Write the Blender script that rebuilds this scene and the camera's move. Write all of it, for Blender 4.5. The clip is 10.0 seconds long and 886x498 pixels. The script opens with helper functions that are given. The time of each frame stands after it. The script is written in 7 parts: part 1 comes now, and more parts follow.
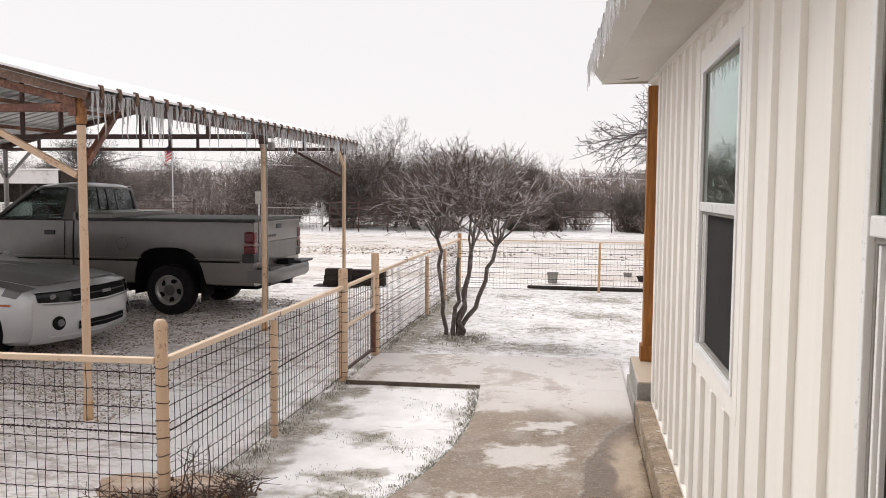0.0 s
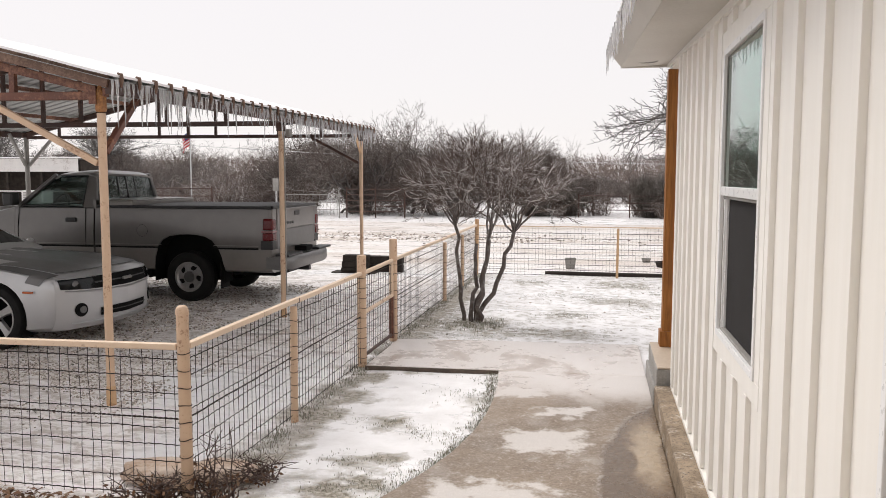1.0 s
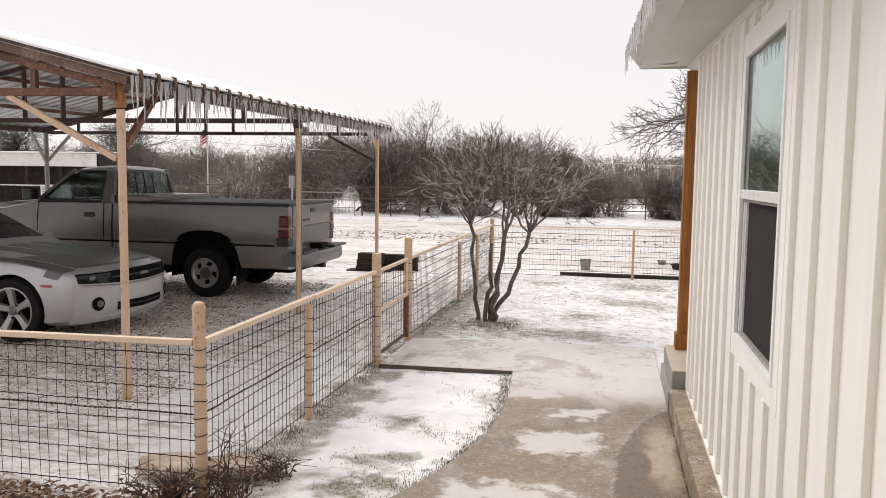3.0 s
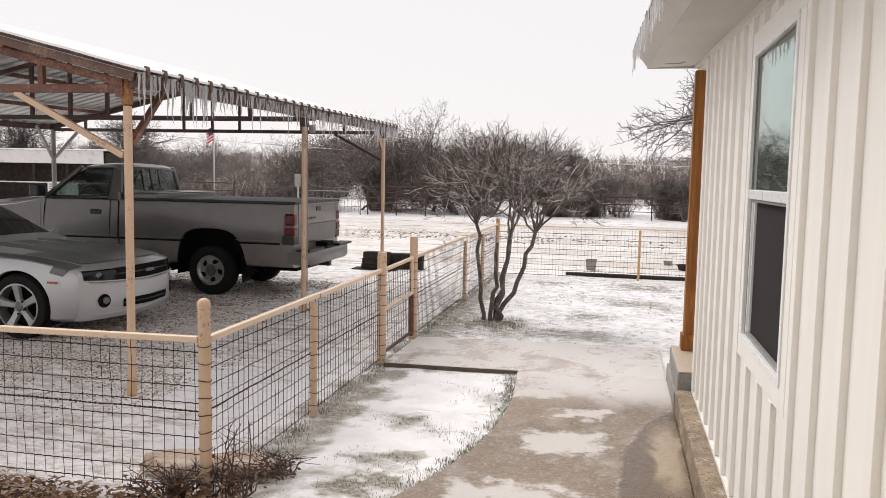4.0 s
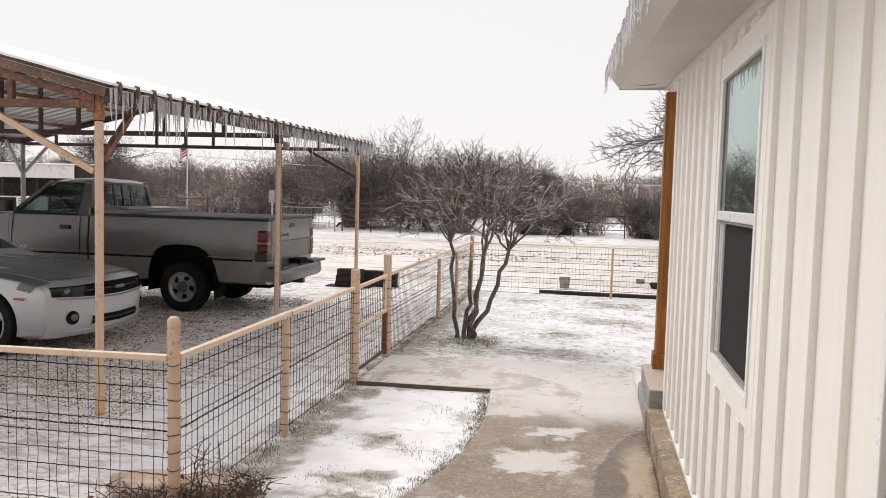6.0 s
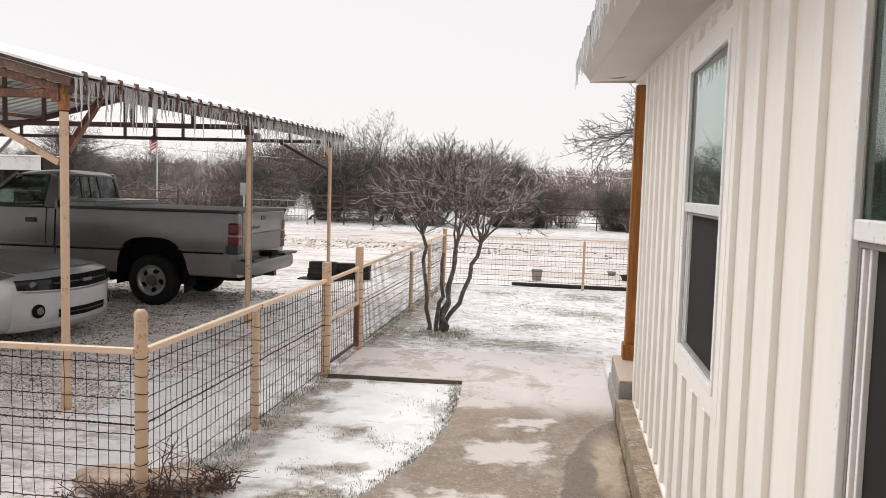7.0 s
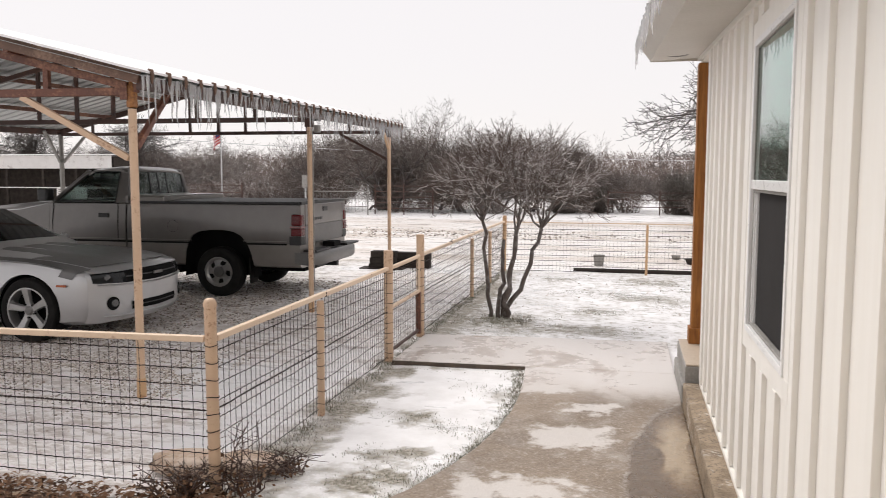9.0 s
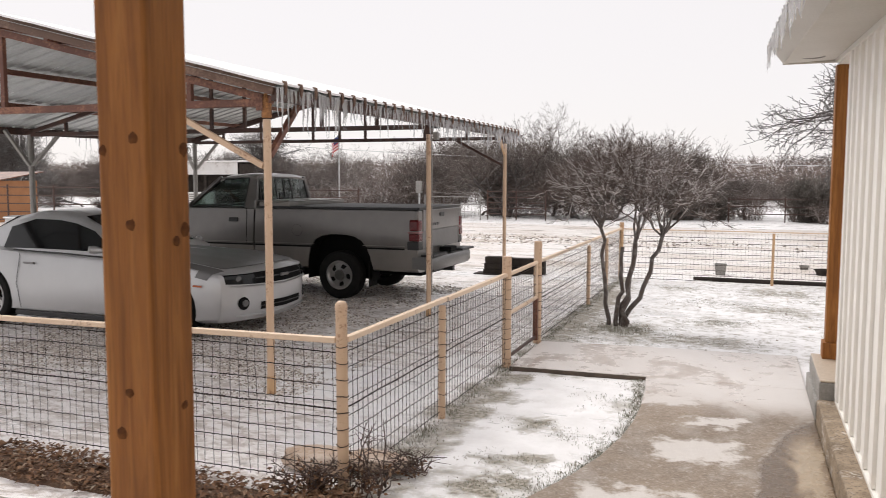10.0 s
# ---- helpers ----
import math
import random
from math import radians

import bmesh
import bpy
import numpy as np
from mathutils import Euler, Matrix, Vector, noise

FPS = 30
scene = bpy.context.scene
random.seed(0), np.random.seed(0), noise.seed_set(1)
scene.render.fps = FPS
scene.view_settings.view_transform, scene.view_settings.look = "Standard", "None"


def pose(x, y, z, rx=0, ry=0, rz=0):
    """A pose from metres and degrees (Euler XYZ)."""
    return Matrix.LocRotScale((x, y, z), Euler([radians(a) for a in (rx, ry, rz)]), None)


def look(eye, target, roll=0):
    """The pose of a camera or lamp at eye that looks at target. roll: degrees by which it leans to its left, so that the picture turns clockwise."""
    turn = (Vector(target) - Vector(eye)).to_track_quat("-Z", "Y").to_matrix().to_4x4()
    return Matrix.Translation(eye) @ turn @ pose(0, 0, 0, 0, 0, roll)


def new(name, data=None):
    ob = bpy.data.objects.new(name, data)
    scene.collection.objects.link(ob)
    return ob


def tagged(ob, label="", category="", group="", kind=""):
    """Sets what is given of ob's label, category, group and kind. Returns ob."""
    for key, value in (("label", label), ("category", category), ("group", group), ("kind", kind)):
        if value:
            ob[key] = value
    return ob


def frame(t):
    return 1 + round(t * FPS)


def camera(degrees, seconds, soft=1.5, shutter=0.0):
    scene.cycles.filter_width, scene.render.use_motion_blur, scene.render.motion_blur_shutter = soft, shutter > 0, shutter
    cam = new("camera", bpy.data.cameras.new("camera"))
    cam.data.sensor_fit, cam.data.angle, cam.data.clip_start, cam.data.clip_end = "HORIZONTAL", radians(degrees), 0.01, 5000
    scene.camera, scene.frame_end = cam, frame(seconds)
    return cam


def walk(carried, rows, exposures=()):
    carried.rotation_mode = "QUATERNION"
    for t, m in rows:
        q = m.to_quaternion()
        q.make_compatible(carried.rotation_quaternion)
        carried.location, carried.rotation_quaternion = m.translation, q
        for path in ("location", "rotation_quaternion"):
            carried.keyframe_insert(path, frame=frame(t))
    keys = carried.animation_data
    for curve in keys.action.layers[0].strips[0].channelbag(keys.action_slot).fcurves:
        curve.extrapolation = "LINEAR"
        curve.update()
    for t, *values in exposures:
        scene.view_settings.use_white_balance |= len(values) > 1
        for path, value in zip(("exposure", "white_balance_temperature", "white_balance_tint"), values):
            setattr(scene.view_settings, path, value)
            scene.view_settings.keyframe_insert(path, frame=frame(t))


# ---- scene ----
cam = camera(58.0, 10.0, 0.63, 0.35)
PATH = [
    (0, (0.359, -0.093, 1.851), (0.024, 1.873, 1.708), 0.4),
    (0.5, (0.353, -0.097, 1.844), (-0.006, 1.863, 1.68), 0.2),
    (1, (0.347, -0.095, 1.85), (-0.029, 1.862, 1.672), 0.1),
    (1.5, (0.34, -0.094, 1.845), (-0.047, 1.859, 1.664), 0.1),
    (2, (0.337, -0.094, 1.846), (-0.056, 1.859, 1.664), 0.3),
    (2.5, (0.337, -0.094, 1.855), (-0.064, 1.857, 1.675), 0.5),
    (4, (0.33, -0.079, 1.846), (-0.094, 1.867, 1.664), 1.1),
    (4.5, (0.333, -0.078, 1.852), (-0.092, 1.87, 1.682), 1.1),
    (5, (0.336, -0.086, 1.856), (-0.078, 1.865, 1.707), 1.2),
    (5.5, (0.335, -0.085, 1.857), (-0.062, 1.871, 1.721), 1.3),
    (7, (0.36, -0.077, 1.85), (0.062, 1.894, 1.696), 1.6),
    (7.5, (0.352, -0.069, 1.846), (0.064, 1.903, 1.677), 1.3),
    (8, (0.352, -0.072, 1.845), (0.056, 1.898, 1.664), 0.9),
    (8.5, (0.366, -0.076, 1.837), (0.021, 1.885, 1.65), 0.4),
    (9, (0.36, -0.085, 1.831), (-0.085, 1.856, 1.646), 0.1),
    (9.2, (0.348, -0.094, 1.833), (-0.141, 1.837, 1.652), 0.05),
    (9.5, (0.322, -0.114, 1.84), (-0.269, 1.789, 1.664), -0.0),
    (10, (0.289, -0.158, 1.844), (-0.419, 1.704, 1.672), 0.1),
]
walk(cam, [(t, look(*p)) for t, *p in PATH], [(0.0, 0.24), (10.0, 0.24)])

# ---- daylight: a closed, bright overcast sky ----
world = bpy.data.worlds.new("overcast_sky")
scene.world = world
world.use_nodes = True
wt = world.node_tree
sky = wt.nodes.new("ShaderNodeTexSky")
sky.sky_type = "NISHITA"
sky.sun_disc = False
sky.sun_elevation, sky.sun_rotation = radians(50), radians(-53)
sky_bg = wt.nodes.new("ShaderNodeBackground")
sky_bg.inputs[1].default_value = 0.008
wt.links.new(sky.outputs[0], sky_bg.inputs[0])
cloud_bg = wt.nodes["Background"]
cloud_bg.inputs[0].default_value = (1.0, 0.953, 0.951, 1)
cloud_bg.inputs[1].default_value = 0.762
both = wt.nodes.new("ShaderNodeAddShader")
wt.links.new(sky_bg.outputs[0], both.inputs[0])
wt.links.new(cloud_bg.outputs[0], both.inputs[1])
wt.links.new(both.outputs[0], wt.nodes["World Output"].inputs[0])

sun = new("sun", bpy.data.lights.new("sun", "SUN"))
sun.data.energy, sun.data.angle, sun.data.color = 1.9, radians(30), (1, 0.96, 0.92)
sun.matrix_world = look((-25, 19, 37), (0, 0, 0))


# ---- materials ----
class Surf:
    """A small builder for node materials."""

    def __init__(self, name, rough=0.6, metal=0.0):
        self.m = bpy.data.materials.new(name)
        self.m.use_nodes = True
        self.t = self.m.node_tree
        self.b = self.t.nodes["Principled BSDF"]
        self.b.inputs["Roughness"].default_value = rough
        self.b.inputs["Metallic"].default_value = metal
        self.co = self.t.nodes.new("ShaderNodeTexCoord").outputs["Object"]

    def put(self, sock, v):
        if isinstance(v, bpy.types.NodeSocket):
            self.t.links.new(v, sock)
        elif isinstance(v, tuple):
            sock.default_value = (*v, 1) if len(v) == 3 and len(sock.default_value) == 4 else v
        else:
            sock.default_value = v

    def vec(self, scale=(1, 1, 1), shift=(0, 0, 0)):
        n = self.t.nodes.new("ShaderNodeMapping")
        n.inputs["Scale"].default_value = scale
        n.inputs["Location"].default_value = shift
        self.t.links.new(self.co, n.inputs["Vector"])
        return n.outputs[0]

    def noise(self, scale, detail=4.0, rough=0.6, vec=None, warp=0.0):
        n = self.t.nodes.new("ShaderNodeTexNoise")
        n.inputs["Scale"].default_value = scale
        n.inputs["Detail"].default_value = detail
        n.inputs["Roughness"].default_value = rough
        n.inputs["Distortion"].default_value = warp
        self.t.links.new(vec or self.co, n.inputs["Vector"])
        return n.outputs["Fac"]

    def cells(self, scale, out="Distance", vec=None):
        n = self.t.nodes.new("ShaderNodeTexVoronoi")
        n.inputs["Scale"].default_value = scale
        self.t.links.new(vec or self.co, n.inputs["Vector"])
        return n.outputs[out]

    def ramp(self, fac, *stops):
        n = self.t.nodes.new("ShaderNodeValToRGB")
        e = n.color_ramp.elements
        while len(e) < len(stops):
            e.new(0.5)
        for k, (p, c) in zip(e, stops):
            k.position = p
            k.color = (c, c, c, 1) if isinstance(c, (int, float)) else (*c, 1)
        self.put(n.inputs[0], fac)
        return n.outputs[0]

    def mix(self, fac, a, b, how="MIX"):
        n = self.t.nodes.new("ShaderNodeMix")
        n.data_type, n.blend_type = "RGBA", how
        self.put(n.inputs[0], fac)
        self.put(n.inputs[6], a)
        self.put(n.inputs[7], b)
        return n.outputs[2]

    def calc(self, op, a, b=0.0, c=0.0):
        n = self.t.nodes.new("ShaderNodeMath")
        n.operation = op
        for k, v in enumerate((a, b, c)):
            self.put(n.inputs[k], v)
        return n.outputs[0]

    def axes(self):
        n = self.t.nodes.new("ShaderNodeSeparateXYZ")
        self.t.links.new(self.co, n.inputs[0])
        return n.outputs

    def rnd(self):
        return self.t.nodes.new("ShaderNodeObjectInfo").outputs["Random"]

    def island(self):
        return self.t.nodes.new("ShaderNodeNewGeometry").outputs["Random Per Island"]

    def color(self, v):
        self.put(self.b.inputs["Base Color"], v)
        return self

    def rough(self, v):
        self.put(self.b.inputs["Roughness"], v)
        return self

    def bump(self, h, strength=0.3, dist=0.01):
        n = self.t.nodes.new("ShaderNodeBump")
        n.inputs["Strength"].default_value = strength
        n.inputs["Distance"].default_value = dist
        self.put(n.inputs["Height"], h)
        self.t.links.new(n.outputs[0], self.b.inputs["Normal"])
        return self

    def patch(self, x0, x1, y0, y1, soft=0.3, wob=None):
        """1 inside a rectangle of the ground, with a soft and uneven rim."""
        ax = self.axes()
        x, y = ax[0], ax[1]
        if wob is not None:
            x = self.calc("ADD", x, wob)
            y = self.calc("ADD", y, wob)
        d = None
        for v, lo, hi in ((x, x0, x1), (y, y0, y1)):
            for k in (self.calc("SUBTRACT", v, lo), self.calc("SUBTRACT", hi, v)):
                d = k if d is None else self.calc("MINIMUM", d, k)
        n = self.t.nodes.new("ShaderNodeMapRange")
        n.interpolation_type = "SMOOTHSTEP"
        n.inputs[1].default_value, n.inputs[2].default_value = -soft, soft
        self.put(n.inputs[0], d)
        return n.outputs[0]


def oval(s, cx, cy, rx, ry, soft, wob):
    """1 inside an oval of the ground, with an uneven rim."""
    ax = s.axes()
    u = s.calc("DIVIDE", s.calc("SUBTRACT", s.calc("ADD", ax[0], wob), cx), rx)
    v = s.calc("DIVIDE", s.calc("SUBTRACT", s.calc("ADD", ax[1], wob), cy), ry)
    d = s.calc("SQRT", s.calc("ADD", s.calc("MULTIPLY", u, u), s.calc("MULTIPLY", v, v)))
    n = s.t.nodes.new("ShaderNodeMapRange")
    n.interpolation_type = "SMOOTHSTEP"
    n.inputs[1].default_value, n.inputs[2].default_value = 1 + soft, 1 - soft
    s.put(n.inputs[0], d)
    return n.outputs[0]


def plain(name, a, b, rough=0.6, metal=0.0, big=1.5, small=40.0, bump=0.15, dist=0.004, stretch=None):
    """Two tones mixed by a broad and a fine noise, with fine relief."""
    s = Surf(name, rough, metal)
    v = s.vec(stretch) if stretch else None
    broad, fine = s.noise(big, 5, 0.6, v), s.noise(small, 3, 0.6, v)
    f = s.ramp(s.calc("ADD", s.calc("MULTIPLY", broad, 0.65), s.calc("MULTIPLY", fine, 0.35)), (0.36, 0.0), (0.64, 1.0))
    s.color(s.mix(f, a, b))
    s.rough(s.calc("ADD", s.calc("MULTIPLY", fine, 0.25), rough - 0.12))
    if bump:
        s.bump(fine, bump, dist)
    return s.m


SNOW = (0.91, 0.90, 0.905)


def ground_surface():
    s = Surf("frozen_ground", 0.6)
    wob = s.calc("MULTIPLY", s.calc("SUBTRACT", s.noise(0.9, 4), 0.5), 1.6)
    wob_s = s.calc("MULTIPLY", s.calc("SUBTRACT", s.noise(2.6, 5), 0.5), 0.8)
    streak = s.noise(1.4, 6, 0.62, s.vec((0.55, 1.5, 1)), 0.4)
    fine = s.noise(26, 4, 0.65)
    mid = s.noise(6.5, 5, 0.65)
    far = s.noise(0.35, 5, 0.65, s.vec((0.45, 1.5, 1)))
    # bare soil, dead grass, stone chips
    grass = s.mix(s.ramp(fine, (0.35, 0), (0.65, 1)), (0.19, 0.17, 0.125), (0.54, 0.50, 0.44))
    chips = s.cells(38, "Color")
    chip_v = s.ramp(chips, (0.1, 0.14), (0.9, 0.92))
    chip = s.mix(0.85, (0.30, 0.26, 0.23), s.mix(1.0, chip_v, (0.93, 0.86, 0.79), "MULTIPLY"))
    snow = s.mix(s.ramp(s.noise(3, 4), (0.4, 0), (0.7, 1)), SNOW, (0.76, 0.745, 0.74))
    tan = s.mix(s.ramp(far, (0.45, 0), (0.62, 1)), (0.78, 0.74, 0.71), (0.52, 0.43, 0.36))
    # how much snow lies: on the open drive much, in the lawn patchy, under the roof none
    drive = s.patch(-9.0, -2.0, 2.5, 14.5, 0.5, wob_s)
    lawn = s.patch(-2.0, 9, 8.7, 15.4, 0.15, wob_s)
    strip = s.patch(-1.95, -0.2, 3.2, 7.6, 0.15, wob_s)
    gravel = s.calc("MAXIMUM", s.patch(-11.0, -4.7, 8.2, 13.4, 0.5, wob), s.patch(-11.5, -5.3, 12.0, 16.3, 0.5, wob))
    gravel2 = s.patch(-9.0, -3.3, 5.9, 7.6, 0.5, wob)
    rim = s.patch(-2.1, -1.62, 3.6, 15.6, 0.16, wob_s)
    cover = s.calc("ADD", s.calc("MULTIPLY", streak, 0.5), s.calc("MULTIPLY", mid, 0.5))
    tufty = s.calc("ADD", s.calc("MULTIPLY", mid, 0.4), s.calc("MULTIPLY", s.noise(15, 4, 0.7, s.vec((0.8, 1.2, 1))), 0.6))
    cover = s.calc("ADD", s.calc("MULTIPLY", cover, s.calc("SUBTRACT", 1.0, lawn)), s.calc("MULTIPLY", tufty, lawn))
    core = s.patch(-1.58, -0.70, 4.62, 7.28, 0.16, wob_s)
    holes = s.calc("MAXIMUM", s.patch(-1.34, -1.04, 5.46, 5.92, 0.13, wob_s), s.patch(-1.36, -0.90, 4.70, 5.04, 0.13, wob_s))
    holes = s.calc("MAXIMUM", holes, s.patch(-1.25, -0.98, 4.30, 4.55, 0.10, wob_s))
    worn = None
    for rect in ((-1.72, -0.72, 9.35, 10.45), (-0.22, 0.18, 10.6, 11.2), (-0.9, 0.35, 9.25, 9.85), (0.3, 1.3, 13.7, 14.7), (-1.0, -0.5, 14.0, 14.5), (0.2, 1.2, 11.9, 12.5), (-1.9, -1.5, 8.9, 13.5)):
        m = s.patch(*rect, 0.22, wob_s)
        worn = m if worn is None else s.calc("MAXIMUM", worn, m)
    margin = s.calc("SUBTRACT", strip, s.calc("SUBTRACT", core, holes))
    # level above which the ground is bare
    bare = s.calc("ADD", 0.62, s.calc("MULTIPLY", lawn, -0.032))
    bare = s.calc("ADD", bare, s.calc("SUBTRACT", s.calc("MULTIPLY", s.calc("SUBTRACT", core, holes), 0.07), s.calc("MULTIPLY", margin, 0.065)))
    bare = s.calc("SUBTRACT", bare, s.calc("ADD", s.calc("MULTIPLY", holes, 0.10), s.calc("MULTIPLY", worn, 0.105)))
    bare = s.calc("ADD", bare, s.calc("MULTIPLY", drive, 0.03))
    bare = s.calc("ADD", bare, s.calc("MULTIPLY", rim, -0.10))
    bare = s.calc("ADD", bare, s.calc("MULTIPLY", gravel2, 0.03))
    bare = s.calc("ADD", bare, s.calc("MULTIPLY", gravel, -0.12))
    k = s.t.nodes.new("ShaderNodeMapRange")
    s.put(k.inputs[0], s.calc("SUBTRACT", cover, bare))
    k.inputs[1].default_value, k.inputs[2].default_value = -0.09, 0.07
    open_f = k.outputs[0]
    stony = s.calc("MAXIMUM", s.calc("MAXIMUM", gravel, gravel2), drive)
    under = s.mix(stony, grass, chip)
    field = s.patch(-90, 90, 15.6, 33, 0.8, wob)
    lying = s.mix(s.calc("MULTIPLY", field, 0.8), snow, tan)
    slush = s.mix(s.ramp(s.noise(6.5, 9, 0.8, s.vec((0.6, 1.4, 1)), 0.7), (0.43, 0), (0.54, 1)), (0.46, 0.39, 0.34), (0.95, 0.91, 0.895))
    fresh = s.calc("MAXIMUM", s.patch(-3.8, -2.75, 5.75, 7.1, 0.25, wob_s), s.patch(-2.75, -2.1, 4.6, 7.9, 0.2, wob_s))
    lying = s.mix(s.calc("MULTIPLY", drive, 0.8), lying, s.mix(s.calc("MULTIPLY", fresh, 0.8), slush, SNOW))
    s.color(s.mix(open_f, lying, under))
    # ice glaze over snow, matt where bare
    s.rough(s.mix(open_f, s.ramp(streak, (0.35, 0.22), (0.7, 0.6)), (0.85, 0.85, 0.85)))
    h = s.calc("ADD", s.calc("MULTIPLY", mid, 0.6), s.calc("MULTIPLY", s.calc("MULTIPLY", fine, open_f), 0.8))
    s.bump(h, 0.75, 0.045)
    return s.m


def concrete_surface():
    s = Surf("wet_icy_concrete", 0.4)
    broad = s.noise(1.3, 5, 0.62, None, 0.6)
    fine = s.noise(60, 4, 0.65)
    grit = s.noise(9, 5, 0.7)
    base = s.mix(s.ramp(broad, (0.35, 0), (0.7, 1)), (0.27, 0.205, 0.148), (0.165, 0.12, 0.083))
    base = s.mix(s.ramp(fine, (0.4, 0.0), (0.8, 0.35)), base, (0.5, 0.46, 0.42))
    # a dark, tan-centred melt stain beside the foundation
    wob = s.calc("MULTIPLY", s.calc("SUBTRACT", s.noise(2.2, 5), 0.5), 0.42)
    stain = oval(s, 0.93, 4.6, 0.54, 1.85, 0.05, s.calc("MULTIPLY", wob, 0.45))
    swirl = s.calc("MULTIPLY", s.calc("SUBTRACT", s.noise(3.4, 3, 0.5, s.vec((1, 0.45, 1)), 1.2), 0.5), 0.75)
    heart = oval(s, 0.73, 5.3, 0.12, 0.66, 0.45, s.calc("MULTIPLY", swirl, 0.42))
    base = s.mix(s.calc("MULTIPLY", stain, 0.8), base, (0.115, 0.076, 0.046))
    base = s.mix(s.calc("MULTIPLY", heart, 0.85), base, s.mix(heart, (0.25, 0.16, 0.085), (0.45, 0.36, 0.255)))
    # clear ice glaze and white crust
    ice = s.calc("ADD", s.calc("MULTIPLY", s.noise(1.7, 3, 0.55, s.vec((1, 0.8, 1), (3.1, 1.7, 0)), 0.8), 0.75), s.calc("MULTIPLY", grit, 0.25))
    away = s.calc("SUBTRACT", ice, s.calc("MULTIPLY", stain, 0.2))
    far_end = s.patch(-3, 2, 6.6, 9.5, 0.4, wob)
    lick = s.calc("MULTIPLY", s.calc("SUBTRACT", s.noise(5.5, 5, 0.65), 0.5), 0.7)
    spots = None
    for rect in ((-0.26, 0.26, 5.18, 5.62), (-0.46, -0.08, 6.48, 6.84), (-0.05, 0.30, 6.0, 6.25), (-0.62, 0.1, 4.2, 4.55), (-1.6, -0.75, 7.5, 7.75)):
        m = s.patch(*rect, 0.07, lick)
        spots = m if spots is None else s.calc("MAXIMUM", spots, m)
    crust = s.ramp(s.calc("ADD", away, s.calc("MULTIPLY", far_end, 0.15)), (0.51, 0.0), (0.60, 0.55), (0.70, 0.8))
    crust = s.calc("MAXIMUM", s.calc("MULTIPLY", crust, s.calc("ADD", 0.35, s.calc("MULTIPLY", far_end, 0.65))), s.calc("MULTIPLY", spots, 0.72))
    # far slab lighter: sky sheen on the wet concrete is put into the colour
    base = s.mix(s.calc("MULTIPLY", far_end, 0.7), base, s.mix(grit, (0.62, 0.545, 0.50), (0.47, 0.395, 0.35)))
    flake = s.noise(30, 5, 0.7, None, 0.6)
    near_end = s.calc("SUBTRACT", 1.0, s.calc("MAXIMUM", far_end, s.calc("MULTIPLY", stain, 0.85)))
    speck = s.calc("MULTIPLY", s.ramp(flake, (0.54, 0.0), (0.66, 0.42)), near_end)
    base = s.mix(speck, base, (0.52, 0.485, 0.45))
    base = s.mix(s.calc("MULTIPLY", s.ramp(flake, (0.34, 0.5), (0.46, 0.0)), near_end), base, (0.13, 0.10, 0.075))
    beads = s.calc("MULTIPLY", s.calc("MULTIPLY", stain, s.calc("SUBTRACT", 1.0, stain)), s.ramp(s.noise(24, 4, 0.6), (0.48, 0.0), (0.60, 1.3)))
    crust = s.calc("MINIMUM", s.calc("MAXIMUM", crust, beads), 0.85)
    base = s.mix(crust, base, (0.72, 0.685, 0.66))
    s.color(base)
    wet = s.mix(far_end, s.ramp(grit, (0.3, 0.42), (0.7, 0.72)), s.ramp(grit, (0.3, 0.08), (0.7, 0.24)))
    wet = s.mix(s.calc("MULTIPLY", stain, 0.8), wet, (0.2, 0.2, 0.2))
    s.rough(s.mix(crust, wet, (0.36, 0.36, 0.36)))
    s.bump(s.calc("ADD", s.calc("MULTIPLY", flake, 0.9), s.calc("MULTIPLY", fine, 0.3)), 0.4, 0.012)
    return s.m


def cedar_surface():
    s = Surf("cedar", 0.55)
    g = s.noise(3.2, 6, 0.6, s.vec((9, 9, 0.55)), 1.0)
    fine = s.noise(30, 4, 0.6, s.vec((6, 6, 0.35)))
    c = s.ramp(g, (0.3, (0.17, 0.062, 0.016)), (0.5, (0.31, 0.125, 0.033)), (0.72, (0.41, 0.18, 0.053)))
    c = s.mix(s.ramp(fine, (0.45, 0.0), (0.7, 0.5)), c, (0.15, 0.06, 0.02))
    s.color(s.mix(s.ramp(s.noise(1.1, 4), (0.4, 0), (0.7, 0.35)), c, (0.22, 0.10, 0.035)))
    s.bump(fine, 0.25, 0.003)
    s.b.inputs["Specular IOR Level"].default_value = 0.2
    return s.m


def pipe_surface(name, a, b, rust, lo, hi):
    """Old paint on steel pipe, with rust breaking through."""
    s = Surf(name, 0.5)
    c = s.mix(s.noise(3, 4), a, b)
    r = s.calc("ADD", s.calc("MULTIPLY", s.noise(2.2, 5, 0.7), 0.6), s.calc("MULTIPLY", s.noise(38, 4, 0.7), 0.4))
    f = s.ramp(r, (lo, 0.0), (hi, 1.0))
    s.color(s.mix(f, c, s.mix(s.noise(50, 3), rust, (rust[0] * 0.45, rust[1] * 0.4, rust[2] * 0.4))))
    s.bump(s.noise(70, 3), 0.2, 0.003)
    return s.m


